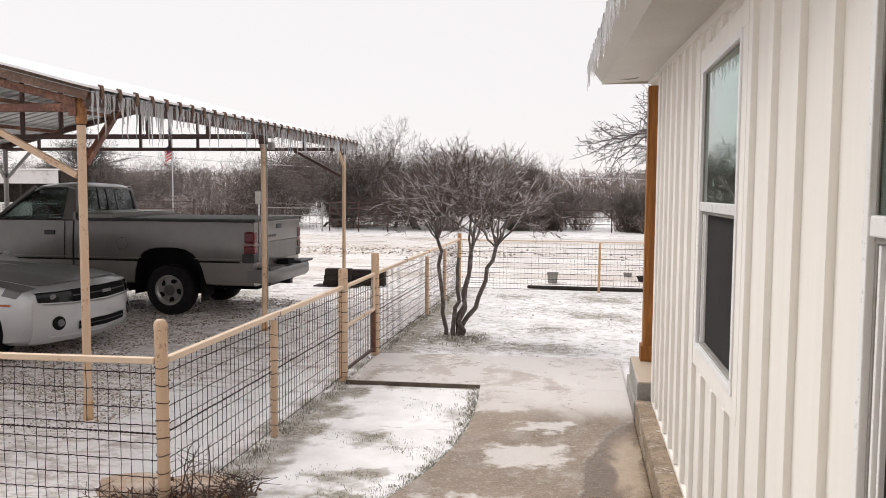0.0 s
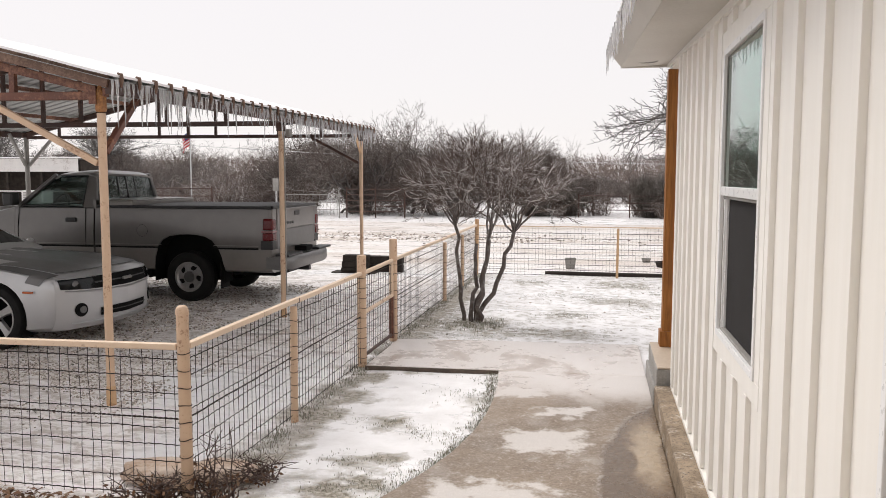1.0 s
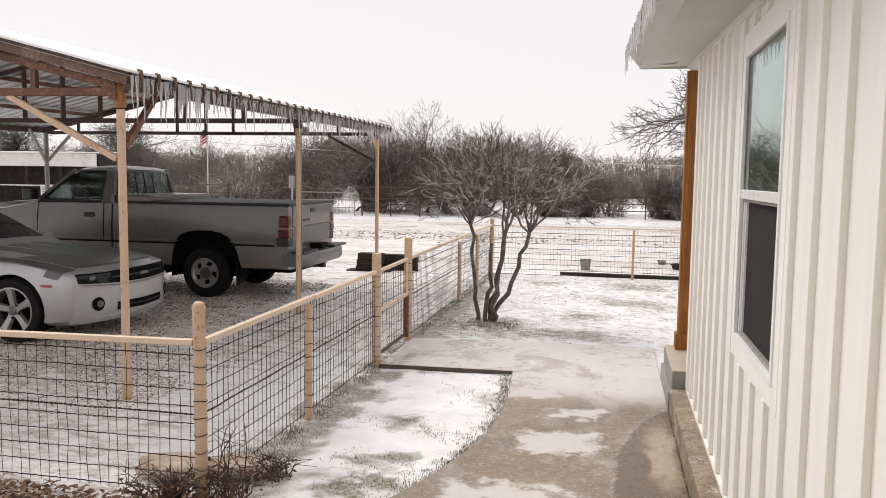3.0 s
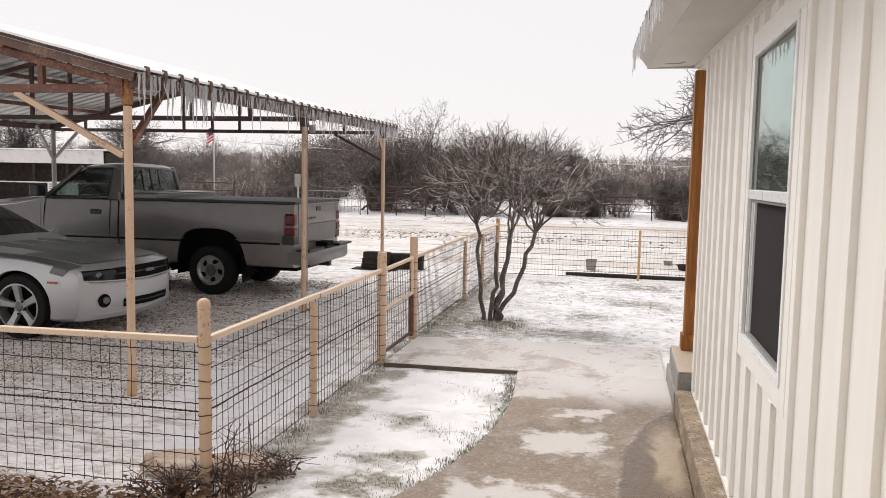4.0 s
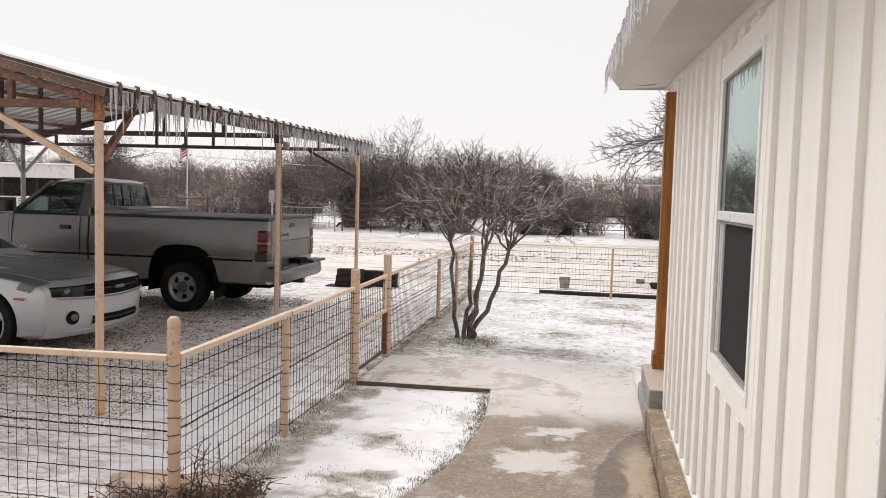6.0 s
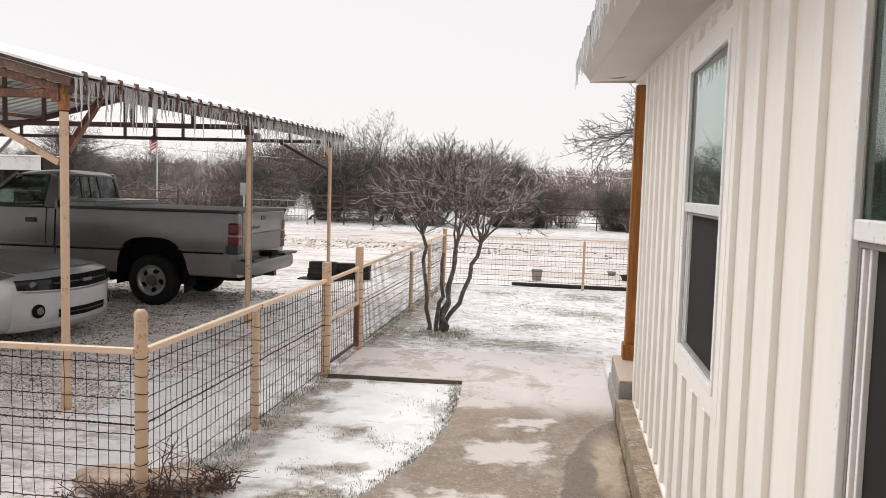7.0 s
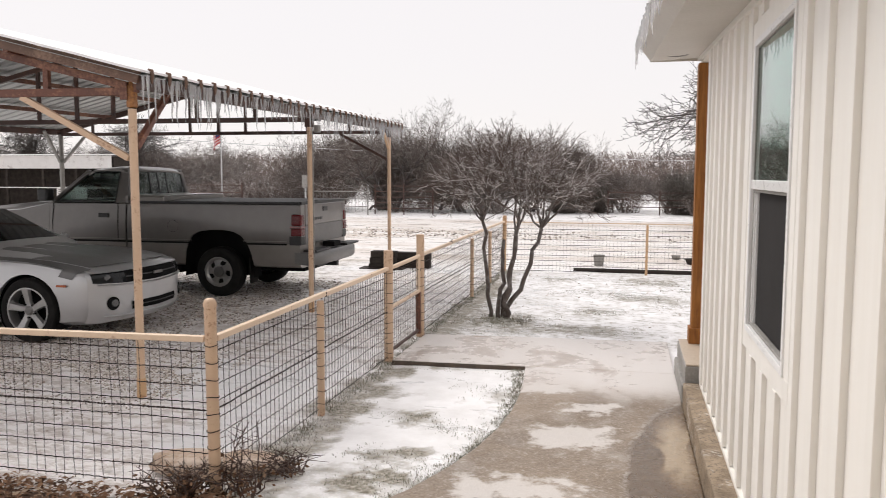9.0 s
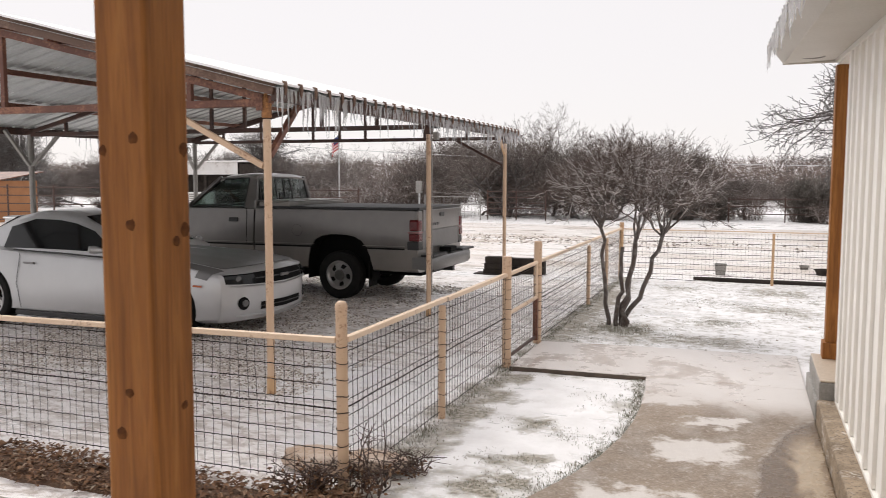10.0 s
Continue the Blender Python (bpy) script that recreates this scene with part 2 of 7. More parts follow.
def siding_surface():
    s = Surf("white_siding_paint", 0.5)
    streaks = s.noise(2.4, 5, 0.6, s.vec((4, 4, 0.35)))
    c = s.mix(s.ramp(streaks, (0.42, 0.0), (0.75, 0.5)), (0.865, 0.842, 0.795), (0.78, 0.752, 0.698))
    specks = s.ramp(s.noise(9, 6, 0.75), (0.74, 0.0), (0.78, 0.45))
    s.color(s.mix(specks, c, (0.5, 0.45, 0.38)))
    s.bump(s.noise(45, 4, 0.6, s.vec((3, 3, 0.4))), 0.14, 0.003)
    return s.m


def glass_surface(name, tint, wave=0.0, scale=3.0):
    s = Surf(name, 0.015)
    s.color(tint)
    s.b.inputs["Transmission Weight"].default_value = 1.0
    s.b.inputs["IOR"].default_value = 1.5
    if wave:
        s.bump(s.noise(scale, 2, 0.4, s.vec((1, 0.35, 4.0))), wave, 0.02)
    return s.m


def car_paint(name, a, b, rough=0.3, metal=0.55, coat=0.6):
    s = Surf(name, rough, metal)
    s.color(s.mix(s.ramp(s.noise(2.0, 5, 0.65), (0.35, 0), (0.7, 1)), a, b))
    dust = s.noise(18, 5, 0.7)
    s.rough(s.ramp(dust, (0.3, rough), (0.75, rough + 0.07)))
    s.b.inputs["Coat Weight"].default_value = coat
    s.b.inputs["Coat Roughness"].default_value = 0.12
    return s.m


def bark_surface(name, a, b, ice=0.25, patches=5.0):
    s = Surf(name, 0.5)
    c = s.mix(s.noise(14, 5, 0.7, s.vec((1, 1, 0.3))), a, b)
    s.color(s.mix(s.ramp(s.noise(patches, 4), (0.5, 0.0), (0.68, ice)), c, (0.62, 0.60, 0.59)))
    s.b.inputs["Coat Weight"].default_value = 0.5
    s.b.inputs["Coat Roughness"].default_value = 0.2
    s.bump(s.noise(30, 3), 0.3, 0.006)
    return s.m


def brush_surface(name, dark, mid, iced, lo=0.62, hi=0.9):
    """Bare twigs, each with its own tone, some of them sheathed in pale ice."""
    s = Surf(name, 0.55)
    wood = s.mix(s.noise(0.8, 3), dark, mid)
    s.color(s.mix(s.ramp(s.island(), (lo, 0.0), (hi, 1.0)), wood, iced))
    s.b.inputs["Coat Weight"].default_value = 0.3
    s.b.inputs["Coat Roughness"].default_value = 0.2
    return s.m


def leaf_litter():
    s = Surf("leaf_litter", 0.75)
    s.color(s.ramp(s.island(), (0.0, (0.07, 0.032, 0.016)), (0.5, (0.17, 0.085, 0.042)), (0.85, (0.27, 0.15, 0.08)), (1.0, (0.4, 0.32, 0.24))))
    return s.m


def chips_surface():
    s = Surf("stone_chips", 0.7)
    c = s.ramp(s.island(), (0.0, (0.11, 0.09, 0.075)), (0.35, (0.42, 0.36, 0.31)), (0.7, (0.72, 0.65, 0.59)), (1.0, (0.9, 0.88, 0.86)))
    s.color(s.mix(s.ramp(s.noise(30, 3), (0.4, 0), (0.7, 0.3)), c, (0.2, 0.17, 0.14)))
    return s.m


def blade_surface():
    s = Surf("winter_grass", 0.7)
    s.color(s.ramp(s.island(), (0.0, (0.12, 0.10, 0.065)), (0.35, (0.26, 0.23, 0.17)), (0.6, (0.17, 0.19, 0.125)), (0.8, (0.40, 0.40, 0.345)), (1.0, (0.66, 0.64, 0.62))))
    return s.m


def ice_surface():
    s = Surf("icicle_ice", 0.12)
    s.color(s.mix(s.noise(25, 3), (0.95, 0.95, 0.955), (0.82, 0.82, 0.83)))
    s.b.inputs["Transmission Weight"].default_value = 0.7
    s.b.inputs["IOR"].default_value = 1.31
    s.bump(s.noise(60, 2, 0.5, s.vec((1, 1, 2.0))), 0.35, 0.006)
    return s.m


GROUND = ground_surface()
CONCRETE = concrete_surface()
CEDAR = cedar_surface()
SIDING = siding_surface()
TRIM = plain("white_trim_paint", (0.805, 0.785, 0.74), (0.745, 0.72, 0.67), 0.42, 0, 1.2, 60, 0.08)
# the white trim paint toned down: the eave's shade is put into the colour
EAVE_SHADE = plain("shaded_white_eave_paint", (0.57, 0.54, 0.49), (0.51, 0.48, 0.43), 0.55, 0, 1.2, 60, 0.08)
VINYL = plain("white_vinyl", (0.83, 0.83, 0.825), (0.78, 0.78, 0.775), 0.3, 0, 2, 50, 0.03)
def foundation_surface():
    s = Surf("bare_foundation_concrete", 0.75)
    c = s.mix(s.ramp(s.noise(5, 6, 0.7), (0.36, 0), (0.62, 1)), (0.37, 0.285, 0.20), (0.19, 0.14, 0.092))
    pits = s.noise(48, 4, 0.7)
    c = s.mix(s.ramp(pits, (0.36, 0.8), (0.46, 0.0)), c, (0.075, 0.055, 0.04))
    frost = s.calc("MULTIPLY", s.ramp(s.noise(3.5, 4), (0.5, 0.0), (0.62, 1.0)), s.ramp(s.noise(38, 4, 0.7), (0.5, 0.0), (0.6, 0.8)))
    s.color(s.mix(frost, c, (0.72, 0.69, 0.66)))
    s.bump(pits, 0.8, 0.014)
    return s.m


FOUNDATION = foundation_surface()
STEP = plain("grey_step_concrete", (0.34, 0.325, 0.305), (0.20, 0.19, 0.175), 0.7, 0, 3, 60, 0.5, 0.008)
STEP_TOP = plain("tan_step_slab", (0.52, 0.43, 0.34), (0.42, 0.345, 0.27), 0.45, 0, 2.5, 50, 0.3, 0.006)
PIPE = pipe_surface("tan_pipe_paint", (0.64, 0.465, 0.325), (0.56, 0.385, 0.26), (0.30, 0.12, 0.05), 0.545, 0.63)
PIPE_OLD = pipe_surface("tan_paint_on_rusted_post", (0.60, 0.40, 0.23), (0.54, 0.335, 0.18), (0.25, 0.09, 0.035), 0.53, 0.62)
RAIL = pipe_surface("pale_rail_paint", (0.74, 0.585, 0.44), (0.68, 0.51, 0.37), (0.34, 0.16, 0.08), 0.555, 0.65)
RUST = pipe_surface("rusted_red_steel", (0.17, 0.060, 0.034), (0.085, 0.036, 0.025), (0.46, 0.22, 0.125), 0.48, 0.63)
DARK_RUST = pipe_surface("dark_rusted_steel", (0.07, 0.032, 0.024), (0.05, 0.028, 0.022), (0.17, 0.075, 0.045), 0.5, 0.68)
GALV = plain("galvanised_roof_sheet", (0.42, 0.43, 0.425), (0.33, 0.335, 0.33), 0.42, 0.35, 1.2, 30, 0.05)
ROOF_SNOW = plain("roof_ice_crust", SNOW, (0.8, 0.79, 0.79), 0.5, 0, 1.0, 20, 0.4, 0.02)
ICE = ice_surface()
WIRE = plain("dark_fence_wire", (0.022, 0.017, 0.015), (0.05, 0.036, 0.03), 0.55, 0.3, 3, 60, 0)
TREE_BARK = bark_surface("crape_myrtle_bark", (0.038, 0.026, 0.021), (0.10, 0.072, 0.058), 0.2, 12.0)
TWIG = brush_surface("iced_twigs", (0.058, 0.036, 0.028), (0.14, 0.096, 0.076), (0.62, 0.58, 0.56), 0.58, 0.95)
FAR_BARK = bark_surface("mesquite_bark", (0.030, 0.023, 0.020), (0.075, 0.058, 0.05), 0.15)
FAR_TWIG = brush_surface("iced_brush", (0.048, 0.031, 0.024), (0.10, 0.067, 0.052), (0.30, 0.26, 0.24), 0.6, 1.0)
BRUSH = brush_surface("brush_stems", (0.062, 0.039, 0.030), (0.135, 0.090, 0.070), (0.44, 0.395, 0.37), 0.6, 0.95)
CEDAR_BRUSH = brush_surface("dark_thicket_twigs", (0.050, 0.041, 0.031), (0.095, 0.074, 0.057), (0.28, 0.25, 0.23), 0.68, 1.0)
LITTER = leaf_litter()
CHIPS = chips_surface()
BLADES = blade_surface()
SOIL = plain("dark_mulch", (0.10, 0.052, 0.030), (0.20, 0.125, 0.08), 0.85, 0, 6, 60, 0.8, 0.02)
ROCK = plain("reddish_rock", (0.40, 0.27, 0.18), (0.64, 0.54, 0.46), 0.75, 0, 6, 45, 0.7, 0.015)
BLOCK = plain("grey_block", (0.33, 0.32, 0.30), (0.24, 0.225, 0.21), 0.8, 0, 6, 60, 0.5, 0.01)
TIE = plain("black_timber_and_shade", (0.025, 0.021, 0.019), (0.06, 0.05, 0.043), 0.8, 0, 5, 50, 0.6, 0.01)
RUBBER = plain("tyre_rubber", (0.009, 0.009, 0.009), (0.019, 0.018, 0.017), 0.75, 0, 8, 70, 0.4, 0.006)
BLACK = plain("black_plastic", (0.016, 0.016, 0.017), (0.03, 0.03, 0.03), 0.45, 0, 5, 60, 0.1)
# near-black trim; the shade of hollows and undersides is put into this colour
VOID = plain("black_and_hollow_shade", (0.004, 0.004, 0.004), (0.008, 0.008, 0.008), 0.9, 0, 4, 40, 0)
CHROME = plain("dull_chrome", (0.21, 0.206, 0.202), (0.17, 0.166, 0.163), 0.34, 0.8, 1.5, 40, 0.02)
ALLOY = plain("alloy_wheel", (0.46, 0.455, 0.45), (0.34, 0.335, 0.33), 0.35, 0.75, 6, 40, 0.05)
TRUCK_GREY = car_paint("driftwood_grey_paint", (0.165, 0.154, 0.145), (0.135, 0.126, 0.119), 0.30, 0.45)
TRUCK_LOW = car_paint("silver_beige_paint", (0.26, 0.243, 0.225), (0.215, 0.20, 0.186), 0.38, 0.5)
SILVER = car_paint("silver_paint", (0.50, 0.50, 0.505), (0.46, 0.46, 0.465), 0.30, 0.5, 0.4)
SILVER.node_tree.nodes["Principled BSDF"].inputs["Coat Roughness"].default_value = 0.2
# stripe grey; on the hood the carport's dark reflection is painted with it
STRIPE = car_paint("dark_grey_paint_and_reflection", (0.15, 0.147, 0.145), (0.12, 0.117, 0.115), 0.42, 0.35, 0.25)
COVER = plain("black_vinyl_cover", (0.022, 0.022, 0.023), (0.045, 0.044, 0.043), 0.5, 0, 2, 40, 0.2, 0.006)
CAR_GLASS = glass_surface("car_glass", (0.44, 0.52, 0.50))
PANE = glass_surface("window_glass", (0.55, 0.80, 0.71), 0.05, 1.6)
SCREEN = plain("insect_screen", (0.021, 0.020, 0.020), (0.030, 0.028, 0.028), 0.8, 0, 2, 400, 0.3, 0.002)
RED_LENS = plain("red_lens", (0.12, 0.005, 0.008), (0.08, 0.003, 0.005), 0.25, 0, 9, 60, 0.05)
AMBER = plain("amber_marker", (0.42, 0.10, 0.03), (0.34, 0.075, 0.025), 0.2, 0, 9, 60, 0.03)
WHITE_METAL = pipe_surface("weathered_white_sheet", (0.80, 0.79, 0.78), (0.64, 0.63, 0.62), (0.26, 0.20, 0.165), 0.54, 0.68)
SHED = plain("orange_brown_boards", (0.40, 0.19, 0.085), (0.31, 0.14, 0.06), 0.7, 0, 2, 40, 0.3)
FLAG_RED = plain("flag_red", (0.55, 0.05, 0.06), (0.45, 0.04, 0.05), 0.8, 0, 3, 60, 0)
FLAG_WHITE = plain("flag_white", (0.75, 0.7, 0.7), (0.66, 0.62, 0.62), 0.8, 0, 3, 60, 0)
FLAG_BLUE = plain("flag_blue", (0.05, 0.06, 0.17), (0.04, 0.05, 0.13), 0.8, 0, 3, 60, 0)
GALV_POLE = plain("grey_pole", (0.55, 0.55, 0.55), (0.45, 0.45, 0.45), 0.5, 0.3, 3, 40, 0.05)
for dull in (RUBBER, VOID, COVER, TIE, WIRE, SCREEN):
    dull.node_tree.nodes["Principled BSDF"].inputs["Specular IOR Level"].default_value = 0.15


# ---- shape helpers ----
class Geo:
    """Collects plain vertices and faces for one mesh."""

    def __init__(self):
        self.v, self.f = [], []

    def box(self, x0, x1, y0, y1, z0, z1):
        k = len(self.v)
        self.v += [(x, y, z) for z in (z0, z1) for x, y in ((x0, y0), (x1, y0), (x1, y1), (x0, y1))]
        self.f += [tuple(k + i for i in q) for q in ((3, 2, 1, 0), (4, 5, 6, 7), (0, 1, 5, 4), (1, 2, 6, 5), (2, 3, 7, 6), (3, 0, 4, 7))]
        return self

    def tube(self, pts, radii, n=6, caps=True, turn=0.0):
        pts = [Vector(p) for p in pts]
        if isinstance(radii, (int, float)):
            radii = [radii] * len(pts)
        k, side = len(self.v), None
        for i, p in enumerate(pts):
            d = (pts[min(i + 1, len(pts) - 1)] - pts[max(i - 1, 0)])
            d = d.normalized() if d.length > 1e-9 else Vector((0, 0, 1))
            if side is None:
                side = d.cross(Vector((0, 0, 1)) if abs(d.z) < 0.9 else Vector((1, 0, 0))).normalized()
            side = (side - d * side.dot(d))
            side = side.normalized() if side.length > 1e-6 else d.orthogonal().normalized()
            up = d.cross(side)
            for j in range(n):
                a = turn + 2 * math.pi * j / n
                self.v.append(tuple(p + (side * math.cos(a) + up * math.sin(a)) * radii[i]))
        for i in range(len(pts) - 1):
            for j in range(n):
                a, b = k + i * n + j, k + i * n + (j + 1) % n
                self.f.append((a, b, b + n, a + n))
        if caps:
            self.f.append(tuple(k + j for j in reversed(range(n))))
            e = k + (len(pts) - 1) * n
            self.f.append(tuple(e + j for j in range(n)))
        return self

    def beam(self, a, b, w, h, up=(0, 0, 1)):
        """A bar of w by h along a line."""
        a, b = Vector(a), Vector(b)
        d = (b - a).normalized()
        s = d.cross(Vector(up)).normalized()
        u = s.cross(d)
        k = len(self.v)
        for p in (a, b):
            self.v += [tuple(p + s * (w / 2 * i) + u * (h / 2 * j)) for i, j in ((-1, -1), (1, -1), (1, 1), (-1, 1))]
        self.f += [tuple(k + i for i in q) for q in ((0, 1, 2, 3), (7, 6, 5, 4), (0, 4, 5, 1), (1, 5, 6, 2), (2, 6, 7, 3), (3, 7, 4, 0))]
        return self

    def lathe(self, prof, n=32, axis="y", centre=(0, 0, 0)):
        """Turns (radius, along) pairs round an axis."""
        k, c = len(self.v), centre
        for r, h in prof:
            for j in range(n):
                a = 2 * math.pi * j / n
                p = (r * math.cos(a), h, r * math.sin(a)) if axis == "y" else (r * math.cos(a), r * math.sin(a), h)
                self.v.append((p[0] + c[0], p[1] + c[1], p[2] + c[2]))
        for i in range(len(prof) - 1):
            for j in range(n):
                a, b = k + i * n + j, k + i * n + (j + 1) % n
                self.f.append((a, b, b + n, a + n))
        return self

    def prism(self, outline, z0, z1):
        """A flat outline in x and y, given depth."""
        k, n = len(self.v), len(outline)
        self.v += [(x, y, z0) for x, y in outline] + [(x, y, z1) for x, y in outline]
        self.f.append(tuple(k + i for i in reversed(range(n))))
        self.f.append(tuple(k + n + i for i in range(n)))
        self.f += [(k + i, k + (i + 1) % n, k + n + (i + 1) % n, k + n + i) for i in range(n)]
        return self

    def sheet(self, rows):
        """A surface from rows of points."""
        k, n = len(self.v), len(rows[0])
        for r in rows:
            self.v += [tuple(p) for p in r]
        for i in range(len(rows) - 1):
            for j in range(n - 1):
                a = k + i * n + j
                self.f.append((a, a + 1, a + n + 1, a + n))
        return self

    def data(self, name, mat, bevel=0.0, smooth=False, seg=2, thick=0.0):
        me = bpy.data.meshes.new(name)
        me.from_pydata(self.v, [], self.f)
        bm = bmesh.new()
        bm.from_mesh(me)
        bmesh.ops.recalc_face_normals(bm, faces=bm.faces)
        if thick:
            bmesh.ops.solidify(bm, geom=bm.faces[:], thickness=thick)
        if bevel:
            edges = [e for e in bm.edges if len(e.link_faces) == 2 and e.calc_face_angle(0) > 0.5]
            bmesh.ops.bevel(bm, geom=edges, offset=bevel, segments=seg, affect="EDGES", profile=0.5, clamp_overlap=True)
        for f in bm.faces:
            f.smooth = smooth
        if smooth:
            for e in bm.edges:
                e.smooth = not (len(e.link_faces) == 2 and e.calc_face_angle(0) > 0.7)
        bm.to_mesh(me)
        bm.free()
        me.materials.append(mat)
        return me

    def fast(self, name, mat, smooth=False):
        me = bpy.data.meshes.new(name)
        me.from_pydata(self.v, [], self.f)
        if smooth:
            me.shade_smooth()
        me.materials.append(mat)
        return me

    def part(self, name, mat, parent=None, label="", bevel=0.0, smooth=False, seg=2, thick=0.0, at=None):
        ob = new(name, self.data(name, mat, bevel, smooth, seg, thick))
        ob.parent = parent
        if at is not None:
            ob.matrix_basis = at
        return tagged(ob, label)


def thing(name, label, category, group="", at=None, kind=""):
    ob = new(name)
    ob.empty_display_size = 0.1
    if at is not None:
        ob.matrix_basis = at
    return tagged(ob, label, category, group, kind)


def hump(x, y, s=1.0, seed=0.0):
    return noise.noise((x * s + seed, y * s - seed, seed * 1.7))


def ground_z(x, y):
    """The uneven lie of the yard."""
    h = -0.035 + 0.010 * hump(x, y, 1.1) + 0.006 * hump(x, y, 4.3, 3.0)
    if -10 < x < -2 and 3.5 < y < 9:      # frozen ripples and ruts of the drive
        h += 0.010 * hump(x * 0.7, y * 1.5, 3.4, 6.0) + 0.006 * hump(x, y * 1.4, 6.5, 2.0)
    if y > 15:
        h += 0.03 * hump(x, y, 0.25, 7.0) * min(1, (y - 15) / 10)
    if 17 < y < 30:
        h += 0.05 * max(0, hump(x, y, 0.9, 5.0)) * min(1, (y - 17) / 4)
    return h


# ---- the ground: one sheet to the horizon ----
def steps(lo, hi, step, out, grow=1.22):
    """Even steps between lo and hi, growing steps beyond them to the distance out."""
    v = list(np.arange(lo, hi + step / 2, step))
    a, d = lo, step
    left, right = [], []
    while a > -out:
        d *= grow
        a -= d
        left.append(a)
    b, d = hi, step
    while b < out:
        d *= grow
        b += d
        right.append(b)
    return left[::-1] + v + right


gx = steps(-10, 3.5, 0.085, 1500)
gy = steps(2.5, 16, 0.085, 1500)
g = Geo()
g.sheet([[(x, y, ground_z(x, y)) for x in gx] for y in gy])
ground = new("ground", g.fast("ground", GROUND, True))
tagged(ground, "frozen yard with patchy snow, dead grass and gravel", "ground", kind="structure")

# the paved path: a curved slab beside the house and a cross slab to the gate
left_edge = [(-0.55, 7.40), (-0.50, 6.9), (-0.475, 6.4), (-0.475, 5.95), (-0.51, 5.5), (-0.585, 5.05), (-0.69, 4.66), (-0.84, 4.25), (-1.06, 3.85),
             (-1.38, 3.5), (-1.85, 3.26), (-2.5, 3.15), (-7.0, 3.1)]
g = Geo()
g.prism([(0.83, 7.40)] + left_edge + [(-7.0, 1.45), (0.83, 1.45)], -0.12, 0.015)
slab = g.part("walkway", CONCRETE, None, "", 0.012)
tagged(slab, "curved concrete walkway, wet and glazed with ice", "walkway", kind="structure")
g = Geo()
g.prism([(0.83, 7.408), (0.83, 8.86), (-0.82, 8.78), (-1.86, 8.68), (-1.86, 7.36), (-0.55, 7.408)], -0.12, 0.013)
slab = g.part("walkway_cross", CONCRETE, None, "", 0.012)
tagged(slab, "concrete slab leading to the gate, glazed with ice", "walkway", kind="structure")
# soil stain on the slab's side face, its shade mixed into the colour
MUD_AND_SHADE = plain("muddy_shaded_edge", (0.12, 0.085, 0.06), (0.055, 0.040, 0.030), 0.6, 0, 6, 50, 0.6, 0.01)
Geo().prism([(-1.863, 7.353), (-0.545, 7.401), (-0.545, 7.410), (-1.863, 7.362)], -0.10, 0.006).part("slab_edge", MUD_AND_SHADE, slab, "wet muddy front edge, also darkened for shade", 0.003)


# ---- the house ----
WX, WEND = 0.97, 6.36          # face of the long wall, its far end
WIN = ((3.00, 4.165), (0.635, 1.80))   # casings of the two windows along the wall
WZ0, WZ1 = 0.978, 2.565          # casing bottom and top
wall = tagged(new("wall_east", None), "white board and batten wall with grooved shadow lines", "wall", kind="structure")
CB = 0.092                     # casing width
g = Geo()
ys = [-3.0]
for a, b in sorted(WIN):
    ys += [a + CB, b - CB]
ys.append(WEND)
for k in range(0, len(ys), 2):
    g.box(WX, WX + 0.14, ys[k], ys[k + 1], 0.20, 2.80)
for a, b in WIN:
    g.box(WX, WX + 0.14, a + CB, b - CB, 0.20, WZ0 + CB)
    g.box(WX, WX + 0.14, a + CB, b - CB, WZ1 - CB, 2.80)
g.part("boards", SIDING, wall)
g = Geo().box(WX - 0.022, WX + 0.02, -3.0, WEND + 0.02, 0.185, 0.215)
g.part("base_flashing", TRIM, wall, "white metal drip strip", 0.004)

# battens, cut round the windows
def batten(y, z0, z1):
    g = Geo().box(WX - 0.022, WX + 0.003, y - 0.031, y + 0.031, z0, z1)
    g.part("batten", SIDING, wall, "", 0.002)


for k in range(-14, 11):
    y = 2.941 + 0.315 * k
    ztop = 2.833 - 0.055 * (7.42 - max(2.6, y))
    spans = [(0.218, ztop)]
    for a, b in WIN:
        if a - 0.02 < y < b + 0.02:
            spans = [(0.218, WZ0 - 0.002), (WZ1 + 0.002, ztop)]
    for z0, z1 in spans:
        batten(y, z0, z1)
g = Geo().box(WX - 0.024, WX + 0.003, WEND - 0.10, WEND + 0.024, 0.218, 2.773)
g.part("corner_board", TRIM, wall, "", 0.004)

for name, a, b, c, d in (("wall_north", WX + 0.14, 8.0, WEND - 0.14, WEND), ("wall_south", WX + 0.14, 8.0, -3.0, -2.86), ("wall_west", 7.86, 8.0, -2.86, WEND - 0.14)):
    tagged(Geo().box(a, b, c, d, 0.2, 2.80).part(name, SIDING), "plain white house wall", "wall", kind="structure")
# near-black floor: the unlit room's shade is put into its colour
tagged(Geo().box(WX + 0.01, 8.0, -3.0, WEND - 0.01, 0.1, 0.198).part("floor", VOID), "unseen floor, coloured near-black to keep the room dark", "floor", kind="structure")

# raw foundation ledge along the wall
g = Geo()
pts = [(0.83 + 0.006 * hump(0, y, 3.0, 2.0), y) for y in np.arange(1.46, 6.41, 0.09)]
g.prism(pts + [(1.2, pts[-1][1]), (1.2, pts[0][1])], -0.12, 0.192)
tagged(g.part("foundation_ledge", FOUNDATION, None, "", 0.014), "rough tan concrete foundation ledge under the wall", "foundation", kind="structure")


